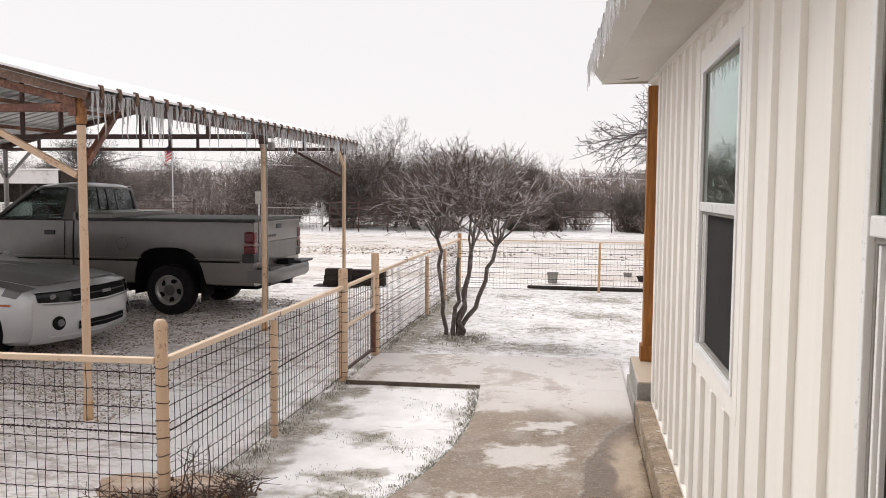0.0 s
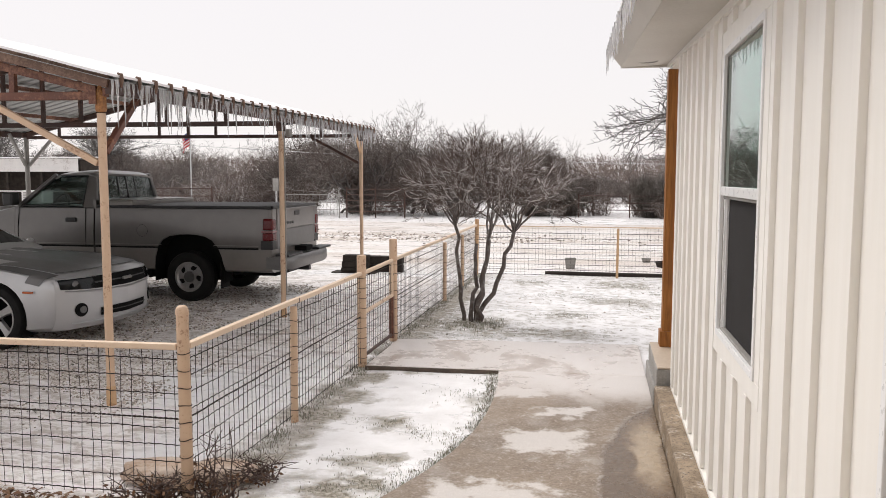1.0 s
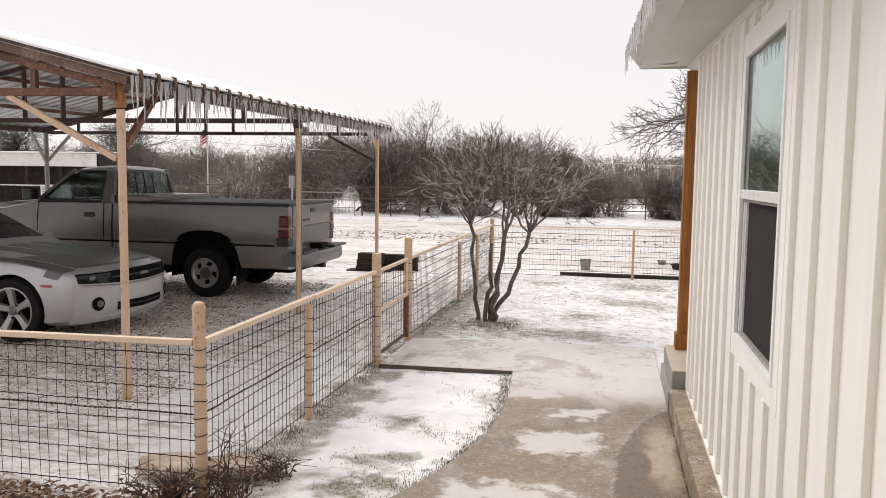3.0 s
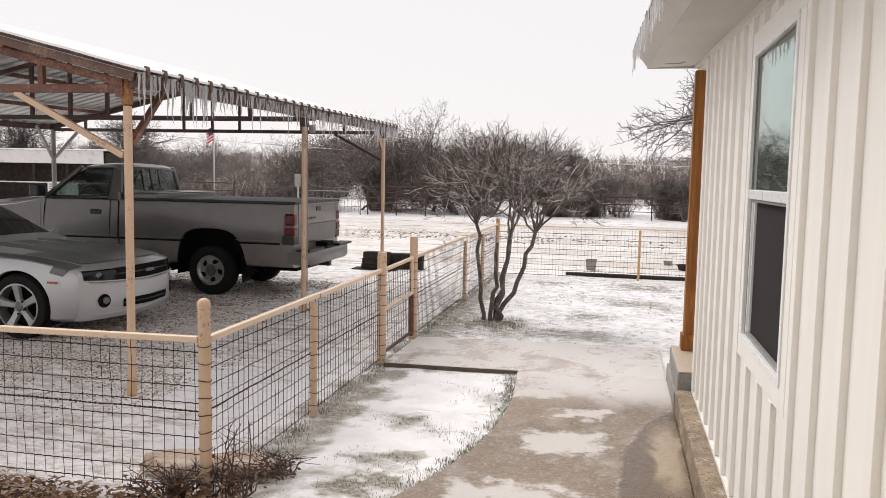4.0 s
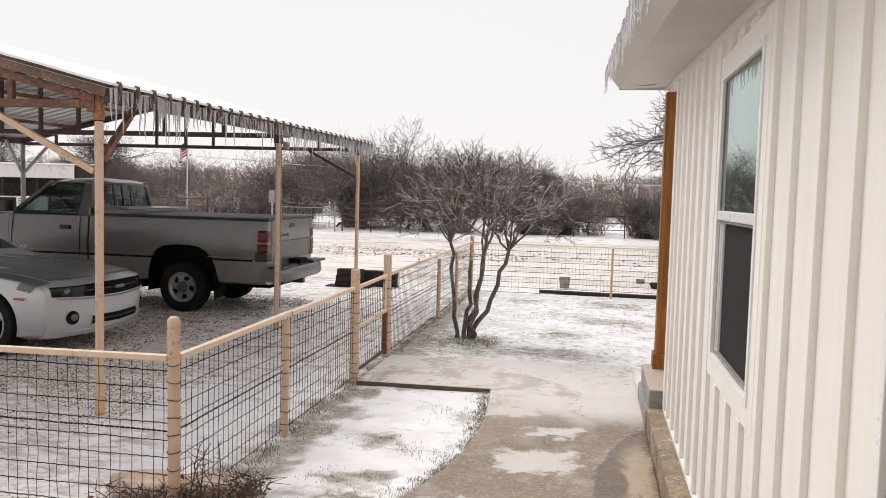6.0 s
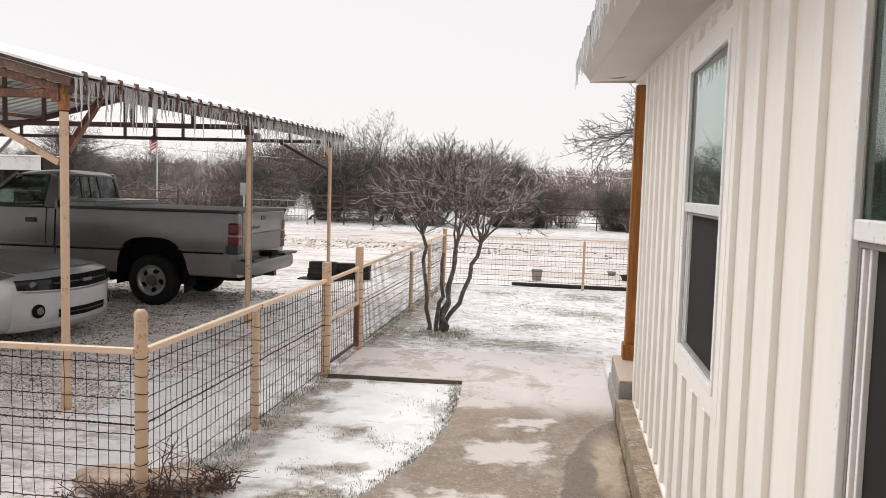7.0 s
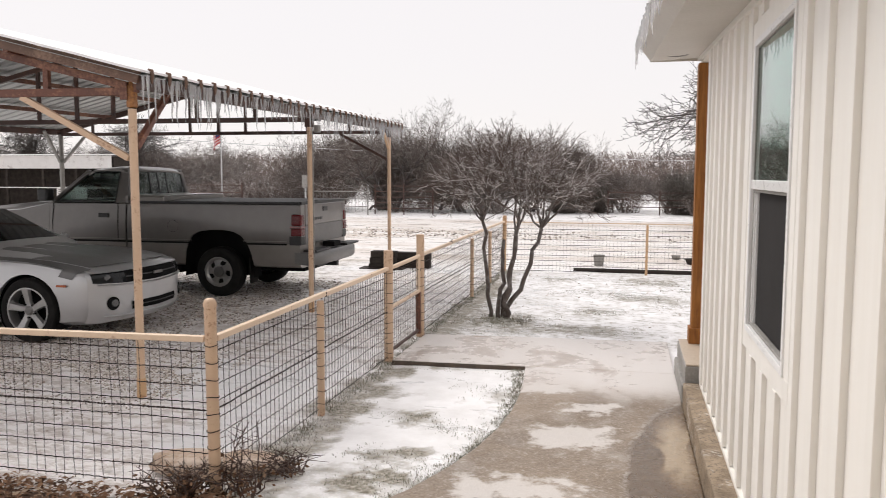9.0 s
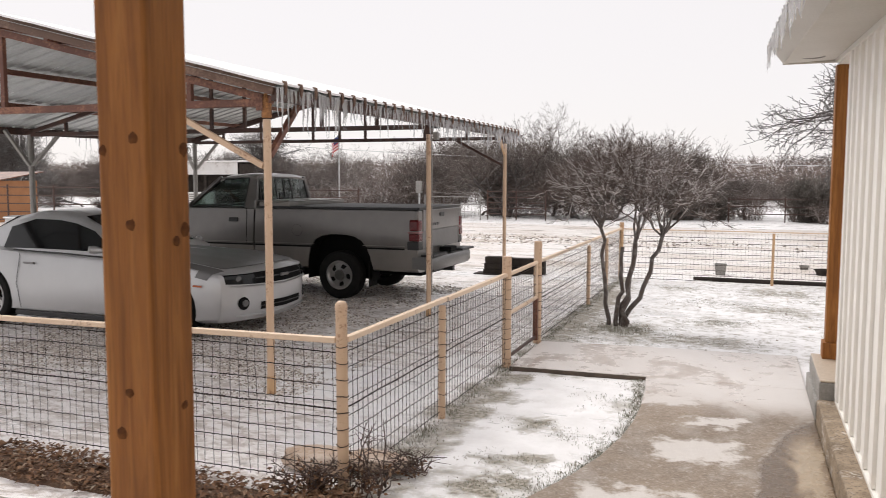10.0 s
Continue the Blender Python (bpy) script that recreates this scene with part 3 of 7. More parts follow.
def window(name, a, b):
    w = thing(name, "white double-hung window with a dark screen over the lower sash", "window", kind="structure")
    x = WX - 0.019
    for y0, y1, za, zb in ((a, a + CB, WZ0 + CB, WZ1 - CB), (b - CB, b, WZ0 + CB, WZ1 - CB), (a, b, WZ1 - CB, WZ1), (a, b, WZ0, WZ0 + CB)):
        Geo().box(x, WX + 0.01, y0, y1, za, zb).part("casing", SIDING, w, "", 0.003)
    a, b, z0, z1 = a + CB, b - CB, WZ0 + CB, WZ1 - CB
    f, x = 0.032, WX - 0.026
    for y0, y1, za, zb in ((a, a + f, z0, z1), (b - f, b, z0, z1), (a + f, b - f, z0, z0 + f), (a + f, b - f, z1 - f, z1)):
        Geo().box(x, WX + 0.06, y0, y1, za, zb).part("window_frame", VINYL, w, "", 0.003)
    zm, e = 1.787, 0.008
    a, b, z0, z1 = a + f, b - f, z0 + f, z1 - f
    Geo().box(x + 0.004, WX + 0.04, a, b, zm - 0.022, zm + 0.022).part("meeting_rail", VINYL, w, "", 0.004)
    Geo().box(WX - 0.012, WX + 0.03, a, b, zm - 0.036, zm - 0.022).part("screen_frame", BLOCK, w, "grey screen edging", 0.002)
    # upper sash with its thin dark gasket and double glass
    for y0, y1, za, zb in ((a, a + e, zm + 0.022, z1), (b - e, b, zm + 0.022, z1), (a + e, b - e, z1 - e, z1)):
        Geo().box(WX - 0.012, WX + 0.03, y0, y1, za, zb).part("gasket", BLOCK, w, "thin grey gasket", 0.001)
    for px in (WX - 0.008, WX + 0.012):
        Geo().box(px, px + 0.005, a + e, b - e, zm + 0.022, z1 - e).part("pane", PANE, w, "greenish reflecting glass")
    # lower sash behind its screen
    Geo().box(WX + 0.026, WX + 0.031, a, b, z0, zm - 0.022).part("pane", PANE, w)
    for y0, y1, xx in ((b - 0.030, b - 0.016, 0.004), (b - 0.048, b - 0.036, 0.012), (a + 0.016, a + 0.026, 0.004)):
        Geo().box(WX + xx - 0.012, WX + 0.024, y0, y1, z0, zm - 0.038).part("sash_track", VINYL, w, "white sash track", 0.002)
    Geo().box(WX + 0.012, WX + 0.015, a + 0.026, b - 0.048, z0 + 0.014, zm - 0.036).part("screen", SCREEN, w, "dark grey insect screen")
    for y0, y1, za, zb in ((a, a + 0.014, z0, zm - 0.036), (b - 0.014, b, z0, zm - 0.036), (a + 0.014, b - 0.014, z0, z0 + 0.014)):
        Geo().box(WX - 0.010, WX + 0.012, y0, y1, za, zb).part("screen_frame", BLOCK, w, "grey screen edging", 0.002)
    # dark sheet close behind the panes, added so the room reads unlit
    Geo().box(WX + 0.20, WX + 0.206, a - 0.1, b + 0.1, z0 - 0.1, z1 + 0.1).part("dark_backing", SCREEN, w, "dark sheet added in place of the unlit room")


window("window_1", *WIN[0])
window("window_2", *WIN[1])

# eaves, soffit, roof: climb towards the far porch is fitted to the camera's view
EEND = 7.42
EY = (-3.2, 2.6, EEND)


def fall(y):
    return EEND - max(2.6, y)


def eave(y, x, z):
    return (x + 0.0235 * fall(y), y, z - 0.05 * fall(y))


g = Geo()
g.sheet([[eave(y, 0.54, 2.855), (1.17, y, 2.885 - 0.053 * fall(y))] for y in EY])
tagged(g.part("soffit", EAVE_SHADE, None, "", 0, False, 2, 0.012), "white boarded soffit under the eave", "soffit", kind="structure")
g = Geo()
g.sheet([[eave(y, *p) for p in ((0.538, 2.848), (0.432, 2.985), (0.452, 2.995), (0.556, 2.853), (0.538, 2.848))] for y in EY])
tagged(g.part("fascia", EAVE_SHADE, None, "", 0.003), "white fascia board along the eave", "fascia", kind="structure")
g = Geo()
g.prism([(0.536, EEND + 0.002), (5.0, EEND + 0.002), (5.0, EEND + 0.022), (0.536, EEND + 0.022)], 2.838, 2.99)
tagged(g.part("fascia_end", EAVE_SHADE, None, "", 0.003), "white trim board across the end of the eave", "fascia", kind="structure")
g = Geo()
g.sheet([[(x, y, z - k * fall(y)) for x, z, k in ((0.944, 2.832, 0.055), (0.944, 2.88, 0.053), (0.9675, 2.88, 0.053), (0.9675, 2.832, 0.055), (0.944, 2.832, 0.055))] for y in (-3.2, 2.6, EEND - 0.002)])
tagged(g.part("frieze_board", TRIM, None, "", 0.002), "white frieze board under the soffit", "frieze", kind="structure")
tagged(Geo().box(1.172, 5.0, WEND + 0.004, EEND, 2.87, 2.89).part("porch_soffit", EAVE_SHADE), "white boarded ceiling of the end porch", "ceiling", kind="structure")
tagged(Geo().box(0.97, 1.09, WEND + 0.03, EEND - 0.004, 2.80, 2.872).part("porch_lintel", TRIM), "white boxed beam from the wall to the porch post", "beam", kind="structure")
g = Geo()
ridge = (4.6, 4.25)
g.sheet([[eave(y, 0.418, 2.998), (ridge[0], y, ridge[1] - 0.05 * fall(y))] for y in (-3.4, 2.6, EEND + 0.06)])
g.sheet([[(ridge[0], y, ridge[1] - 0.05 * fall(y)), (8.4, y, 3.0 - 0.05 * fall(y))] for y in (-3.4, 2.6, EEND + 0.06)])
roof = thing("house_roof", "house roof under a crust of white ice", "roof", kind="structure")
g.part("roof_deck", DARK_RUST, roof, "", 0, False, 2, 0.01)
g = Geo()
rows = []
for i in range(16):
    t = i / 15
    row = []
    for y in np.arange(-3.4, EEND + 0.09, 0.12):
        a = Vector(eave(y, 0.408, 3.014)).lerp(Vector((ridge[0], y, ridge[1] + 0.016 - 0.05 * fall(y))), t)
        row.append((a.x, y, a.z + 0.012 * hump(a.x, y, 3.0, 4.0)))
    rows.append(row)
g.sheet(rows)
g.part("ice_crust", ROOF_SNOW, roof, "white ice crust", 0, True, 2, 0.014)
lamp = thing("recessed_light", "round white recessed soffit light, unlit", "light fixture", at=pose(0.745, 6.98, 2.838, -3))
Geo().lathe([(0.070, 0.0), (0.076, -0.008), (0.092, -0.006), (0.098, 0.004)], 28, "z").part("ring", BLOCK, lamp, "thin grey ring", 0, True)
Geo().lathe([(0.001, 0.001), (0.070, 0.0)], 28, "z").part("lens", BLOCK, lamp, "dull grey lens", 0, True)

# end porch: slab, step and cedar post
g = Geo()
rim_pts = [(0.845 + 0.006 * hump(y, 1, 5.0, 8.0), y) for y in np.arange(6.42, 7.47, 0.08)]
g.prism([(5.0, 6.42), (5.0, 7.46)] + rim_pts[::-1], 0.165, 0.318)
porch = g.part("porch_slab", STEP, None, "", 0.010)
tagged(porch, "grey concrete porch slab beside the wall", "porch slab", kind="structure")
g = Geo()
g.prism([(5.0, 6.426), (5.0, 7.454)] + [(x + 0.006, max(6.426, min(7.454, y))) for x, y in rim_pts[::-1]], 0.319, 0.335)
g.part("slab_top", STEP_TOP, porch, "tan worn top", 0.006)
Geo_ = Geo().box(0.825, 5.0, 6.46, 7.50, -0.12, 0.158)
tagged(Geo_.part("porch_step", STEP, None, "", 0.012), "grey concrete step under the porch slab", "step", kind="structure")


def cedar_post(x, y, z0, z1, s, label):
    p = thing("porch_post", label, "post", at=pose(x, y, 0))
    h = s / 2
    Geo().box(-h, h, -h, h, z0, z1).part("shaft", CEDAR, p, "", 0.006)
    b = h + 0.02
    Geo().box(-b, b, -b, b, z0, z0 + 0.14).part("base_trim", CEDAR, p, "", 0.005)
    return p


cedar_post(1.015, 7.33, 0.335, 2.80, 0.14, "stained cedar porch post with a boxed base on the slab")
near_post = cedar_post(-0.6125, 0.8715, 0.20, 2.72, 0.097, "orange-brown knotty cedar porch post")
rnd = random.Random(4)
KNOT = plain("cedar_knot", (0.06, 0.022, 0.009), (0.15, 0.058, 0.019), 0.6, 0, 20, 90, 0.4, 0.004)
for face, u, z, r in (("y", 0.022, 1.907, 0.011), ("y", -0.038, 1.888, 0.010), ("x", 0.035, 1.892, 0.013), ("y", 0.012, 1.774, 0.011), ("x", 0.034, 1.763, 0.013), ("x", 0.012, 1.745, 0.010),
                      ("y", 0.0, 1.508, 0.010), ("y", -0.018, 1.44, 0.012), ("y", 0.01, 1.1, 0.010), ("x", 0.022, 1.475, 0.009)):
    g = Geo()
    for k in range(3):
        rr, dd = r * 0.8 * (1 - 0.3 * k), 0.0003 * k
        ring = [(rr * math.cos(a) * (1 + 0.15 * rnd.random()), rr * (0.8 + 0.5 * rnd.random()) * math.sin(a)) for a in np.linspace(0, 2 * math.pi, 13)[:-1]]
        if k == 0:
            g.v += [(p[0], 0, p[1]) for p in ring]
        else:
            g.v += [(p[0], -dd, p[1]) for p in ring]
    for k in range(2):
        g.f += [(k * 12 + j, k * 12 + (j + 1) % 12, k * 12 + 12 + (j + 1) % 12, k * 12 + 12 + j) for j in range(12)]
    g.f.append(tuple(24 + j for j in range(12)))
    m = pose(u, -0.0487, z) if face == "y" else pose(0.0487, u, z, 0, 0, 90)
    g.part("knot", KNOT, near_post, "dark knot", 0, True, at=m)

# the porch on which the camera stands
tagged(Geo().box(-0.90, 0.965, -3.0, 1.44, -0.12, 0.20).part("porch_floor", STEP_TOP, None, "", 0.012), "plain concrete porch floor", "porch floor", kind="structure")
tagged(Geo().box(-0.68, -0.54, -3.0, 0.94, 2.72, 2.90).part("porch_beam", CEDAR, None, "", 0.006), "cedar porch beam on its post", "beam", kind="structure")
# unseen ceiling implied by the post, also added to darken the batten sides
tagged(Geo().box(-0.9, 0.47, -3.0, 1.10, 2.902, 2.95).part("porch_ceiling", TRIM), "white porch ceiling over the camera", "ceiling", kind="structure")
# unseen wall, added close behind the camera to block sky light
tagged(Geo().box(-5.0, 0.965, -1.35, -1.2, -0.1, 2.95).part("sky_block_wall", SIDING), "unseen white wall added to keep sky light off the battens", "wall", kind="structure")


# ---- ice ----
KNOT.node_tree.nodes["Principled BSDF"].inputs["Specular IOR Level"].default_value = 0.08


def icicle_mesh(seed, length, r):
    q = random.Random(seed)
    g = Geo()
    n, pts, rad = 5, [], []
    for k in range(n):
        f = k / (n - 1)
        pts.append((q.uniform(-1, 1) * 0.003 * k, q.uniform(-1, 1) * 0.003 * k, -length * f))
        rad.append(r * ((1 - f) ** 0.8) * q.uniform(0.8, 1.15) + 0.0012)
    g.tube(pts, rad, 6)
    me = g.data("icicle", ICE, 0, True)
    return me


ICICLES = [icicle_mesh(k, 0.09 + 0.042 * k, 0.0072 + 0.0009 * k) for k in range(9)]


def icicle(parent, p, size):
    ob = new("icicle", ICICLES[max(0, min(8, size))])
    ob.parent = parent
    ob.location = p
    ob.rotation_euler = (0, 0, rnd.uniform(0, 6))
    return ob


eave_ice = thing("eave_icicles", "row of short clear icicles on the house eave", "icicles")
y = 1.2
while y < EEND + 0.03:
    p = eave(y, 0.412, 2.995)
    icicle(eave_ice, (p[0] + rnd.uniform(-0.012, 0.012), y, p[2] + rnd.uniform(-0.01, 0.005)), rnd.choice((0, 0, 0, 1, 1, 2, 2, 3)))
    y += rnd.uniform(0.03, 0.075)


# ---- the yard fence: tan pipe, pale rail, dark wire ----
FX, FY0, FY1, RZ = -1.93, 4.0, 15.2, 0.895


def fence_post(p, r, top, dome=False, label="", mat=PIPE, rings=True):
    """A pipe post with the wire ties that bind the mesh to it."""
    g = Geo()
    prof = [(r, -0.15), (r, top - 0.02)]
    if dome:
        prof = [(r, -0.15), (r, top - 0.05), (r * 1.09, top - 0.05), (r * 1.09, top - 0.03), (r * 0.92, top - 0.012), (r * 0.55, top), (0.001, top + 0.003)]
    else:
        prof += [(r * 0.93, top), (0.001, top)]
    g.lathe(prof, 20, "z")
    ob = g.part("fence_post", mat, fence, label, 0, True, at=pose(p[0], p[1], 0, rnd.uniform(-0.5, 0.5), rnd.uniform(-0.5, 0.5), rnd.uniform(0, 90)))
    if rings:
        for k in range(9):
            z = 0.06 + 0.1 * k
            if z < top - 0.05:
                ring = Geo()
                a = [(math.cos(t) * (r + 0.003), math.sin(t) * (r + 0.003), 0.004 * math.sin(t * 2 + k)) for t in np.linspace(0, 2 * math.pi, 17)]
                ring.tube(a, 0.0028, 4, False)
                ring.part("wire_tie", WIRE, ob, "", at=pose(0, 0, z))
    return ob


def wire_mesh(a, b, z0, z1, parent, seed, step=0.066, barbed=True, k_r=1.0):
    """One bay of woven wire between two points of the plan."""
    q = random.Random(seed)
    a, b = Vector((*a, 0)), Vector((*b, 0))
    d = b - a
    n = max(2, int(d.length / step))
    g = Geo()
    side = Vector((-d.y, d.x, 0)).normalized()
    zs = list(np.arange(z0, z1, 0.1))
    for k, z in enumerate(zs):
        pts = []
        m = n * 2
        for i in range(m + 1):
            w = 0.0018 * (1 if i % 2 else -1) + 0.004 * hump(i * 0.11, k, 1.0, seed)
            pts.append(a + d * (i / m) + Vector((0, 0, z + w)) + side * 0.006 * hump(i * 0.2, k, 1.0, seed + 5))
        g.tube(pts, (0.88 if k_r == 1.0 else 1.1) * (0.0042 if k in (0, len(zs) - 1) else 0.0036), 4, False)
    for i in range(1, n):
        p = a + d * ((i + q.uniform(-0.08, 0.08)) / n)
        along = d.normalized()
        g.tube([p + along * q.gauss(0, 0.004) + Vector((0, 0, z0 - 0.02 + (z1 - z0 + 0.02) * j / 6)) for j in range(7)], 0.0023 * k_r, 4, False)
    ob = new("wire_mesh", g.fast("wire_mesh", WIRE))
    ob.parent = parent
    if barbed:
        g = Geo()
        z = 0.475
        for ph in (0, math.pi):
            pts = [a + d * (i / (n * 4)) + Vector((0, 0, z + 0.006 * hump(i * 0.07, 0, 1, seed) + 0.0035 * math.sin(i * 1.6 + ph))) + side * 0.0035 * math.cos(i * 1.6 + ph) for i in range(n * 4 + 1)]
            g.tube(pts, 0.0032, 4, False)
        for i in range(1, int(d.length / 0.13)):
            p = a + d.normalized() * (i * 0.13) + Vector((0, 0, z))
            for s in (-1, 1):
                g.tube([p + Vector((0, 0, -0.009 * s)) + side * 0.006, p + Vector((0, 0, 0.009 * s)) - side * 0.006], 0.0014, 3, False)
        ob = new("barbed_wire", g.fast("barbed_wire", WIRE))
        ob.parent = parent


def rail(a, b, parent, r=0.021, wob=0.006):
    """A pipe rail, welded up from lengths that do not line up quite true."""
    a, b = Vector(a), Vector(b)
    n = max(1, round((b - a).length / 1.7))
    side = Vector((0, 0, 1))
    for k in range(n):
        p, q = a.lerp(b, k / n), a.lerp(b, (k + 1) / n)
        p, q = p + side * rnd.uniform(-wob, wob) * 0.4, q + side * rnd.uniform(-wob, wob) * 0.4
        Geo().beam(p, q, 2.0 * r, 1.7 * r).part("rail", RAIL, parent, "", 0.005)
        if k:
            Geo().beam(p - (q - p).normalized() * 0.003, p + (q - p).normalized() * 0.003, 2.0 * r + 0.004, 1.7 * r + 0.004).part("weld", DARK_RUST, parent, "rusty weld")


fence = thing("fence", "tan pipe fence with pale top rail and dark wire mesh", "fence")
fence_post((FX, FY0), 0.035, 1.13, True, "thick corner post with a domed cap")
for y in (5.63, 11.85, 13.5):
    fence_post((FX + 0.01, y), 0.029, RZ - 0.03)
fence_post((FX, 7.48), 0.046, 1.085, False, "thick gate post", rings=True)
fence_post((FX, 8.74), 0.046, 1.15, False, "thick gate post")
fence_post((FX, FY1), 0.04, 1.05, False, "tall orange-tan corner post", PIPE_OLD)
rail((FX, FY0 + 0.04, RZ), (FX, 7.44, RZ + 0.01), fence)
rail((FX, 8.78, RZ + 0.02), (FX, FY1 - 0.03, RZ + 0.04), fence)
rail((FX - 0.04, FY0, RZ), (-8.6, FY0, RZ - 0.09), fence)
rail((FX + 0.04, FY1, RZ + 0.03), (7.5, FY1, RZ + 0.03), fence, 0.013)
for x in (0.745, 3.5, 6.2):
    fence_post((x, FY1), 0.024, RZ + 0.01, mat=PIPE_OLD, rings=False)
fence_post((-6.4, FY0), 0.029, RZ - 0.08)
wire_mesh((FX, FY0), (FX, 5.63), 0.02, 0.88, fence, 1)
wire_mesh((FX, 5.63), (FX, 7.48), 0.02, 0.88, fence, 2)
wire_mesh((FX, 8.74), (FX, 11.85), 0.02, 0.9, fence, 3, k_r=0.8)
wire_mesh((FX, 11.85), (FX, 13.5), 0.02, 0.9, fence, 4, k_r=0.8)
wire_mesh((FX, 13.5), (FX, FY1), 0.02, 0.9, fence, 5, k_r=0.8)
wire_mesh((-4.2, FY0), (FX, FY0), 0.02, 0.87, fence, 6)
wire_mesh((-6.4, FY0), (-4.2, FY0), 0.02, 0.84, fence, 7)
wire_mesh((-8.6, FY0), (-6.4, FY0), 0.02, 0.82, fence, 8)
wire_mesh((FX, FY1), (0.745, FY1), 0.0, 0.9, fence, 9, barbed=False, k_r=0.6)
wire_mesh((0.745, FY1), (3.5, FY1), 0.0, 0.9, fence, 10, barbed=False, k_r=0.6)
wire_mesh((3.5, FY1), (6.2, FY1), 0.0, 0.9, fence, 11, barbed=False, k_r=0.6)

gate = thing("gate", "narrow pipe gate with wire mesh, closed", "gate")
ga, gb = 7.55, 8.67
for z, r in ((RZ + 0.005, 0.022), (0.50, 0.021)):
    Geo().tube([(FX, ga, z), (FX, (ga + gb) / 2, z + 0.004), (FX, gb, z + 0.01)], r, 12).part("gate_rail", RAIL, gate, "", 0, True)
Geo().tube([(FX, ga, 0.06), (FX, gb, 0.06)], 0.018, 10).part("gate_rail", DARK_RUST, gate, "rusty bottom rail", 0, True)
Geo().tube([(FX, ga, 0.04), (FX, ga, RZ)], 0.018, 10).part("gate_stile", RAIL, gate, "", 0, True)
Geo().tube([(FX, gb, 0.50), (FX, gb, RZ)], 0.018, 10).part("gate_stile", RAIL, gate, "", 0, True)
Geo().box(FX - 0.025, FX + 0.025, gb - 0.035, gb + 0.02, 0.02, 0.50).part("gate_stile", RUST, gate, "bare rusted lower stile", 0.004)
wire_mesh((FX, ga), (FX, gb), 0.06, 0.88, gate, 12, barbed=False)
for z in (0.2, 0.75):
    Geo().tube([(FX, gb + 0.01, z), (FX, gb + 0.05, z)], 0.02, 8).part("hinge", DARK_RUST, gate, "rusty hinge")


# ---- the carport ----
CW, CL, CZ, SL = 6.82, 8.66, 2.50, 0.25   # width, length, chord height, roof slope
TILT = 0.0145
BROWN_STEEL = pipe_surface("weathered_brown_steel", (0.15, 0.080, 0.050), (0.085, 0.045, 0.030), (0.36, 0.23, 0.16), 0.52, 0.66)
ORANGE_RUST = pipe_surface("orange_rust", (0.50, 0.24, 0.07), (0.38, 0.16, 0.05), (0.16, 0.055, 0.025), 0.42, 0.60)
carport = thing("carport", "rusted steel carport with a snow-covered metal roof", "carport", at=pose(-3.575, 5.76, -0.03, 0, 0, 2.85))


def cz(v):
    return CZ + 0.03 + TILT * v


POSTS = (0.0, 4.25, 8.66)
for v in POSTS:
    for u, mat, r in ((0.0, PIPE, 0.034), (-CW, BLOCK, 0.045)):
        ht = cz(v) - (0.0 if u else 0.14 if v == 0 else 0.05)
        Geo().tube([(u, v, -0.15), (u, v, ht)], r, 16).part("post", mat, carport, "" if u == 0 else "grey galvanised post", 0, True)
        if u == 0:
            Geo().lathe([(0.040, -0.1), (0.0395, 0.10), (0.036, 0.16)], 14, "z", (0, v, 0)).part("rusted_foot", PIPE_OLD, carport, "rust-stained foot", 0, True)
    if v == 0:
        Geo().lathe([(0.040, -0.13), (0.046, -0.11), (0.043, -0.05), (0.047, 0.02), (0.040, 0.05), (0.001, 0.055)], 9, "z", (0, v, cz(v))).part("cap_bracket", ORANGE_RUST, carport, "rusty orange weld collar")
        Geo().box(-0.075, -0.01, v - 0.052, v - 0.044, cz(v) - 0.07, cz(v) + 0.07).part("cap_plate", RUST, carport, "rusted gusset plate", 0.003)
        Geo().beam((0.012, v - 0.04, cz(v) + 0.03), (0.03, v - 0.03, cz(v) + 0.17), 0.012, 0.03).part("cap_strap", ORANGE_RUST, carport, "bent rusty strap", 0.002)
    else:
        Geo().box(-0.05, 0.05, v - 0.048, v + 0.048, cz(v) - 0.10, cz(v) + 0.05).part("cap_bracket", DARK_RUST, carport, "", 0.006)

MID = -CW / 2
for v in POSTS:
    z0 = cz(v)
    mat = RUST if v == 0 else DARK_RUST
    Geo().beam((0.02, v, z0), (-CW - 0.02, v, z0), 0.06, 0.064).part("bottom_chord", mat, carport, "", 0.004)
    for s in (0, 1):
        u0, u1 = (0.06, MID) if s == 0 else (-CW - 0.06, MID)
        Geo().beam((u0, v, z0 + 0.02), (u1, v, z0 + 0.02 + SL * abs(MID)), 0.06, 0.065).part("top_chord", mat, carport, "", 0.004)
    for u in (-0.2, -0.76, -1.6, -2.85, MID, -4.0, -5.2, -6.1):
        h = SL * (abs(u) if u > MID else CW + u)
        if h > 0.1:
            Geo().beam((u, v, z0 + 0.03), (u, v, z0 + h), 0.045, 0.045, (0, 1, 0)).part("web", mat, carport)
# purlins along the roof, the outermost forming the eave
for s in (0, 1):
    for k in range(4):
        d = -0.16 + k * (abs(MID) + 0.10) / 3
        u = -d if s == 0 else -CW + d
        z = CZ + 0.12 + SL * d
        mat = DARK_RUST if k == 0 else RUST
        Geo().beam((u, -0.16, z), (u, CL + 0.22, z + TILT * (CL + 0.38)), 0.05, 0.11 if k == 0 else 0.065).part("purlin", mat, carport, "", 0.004)
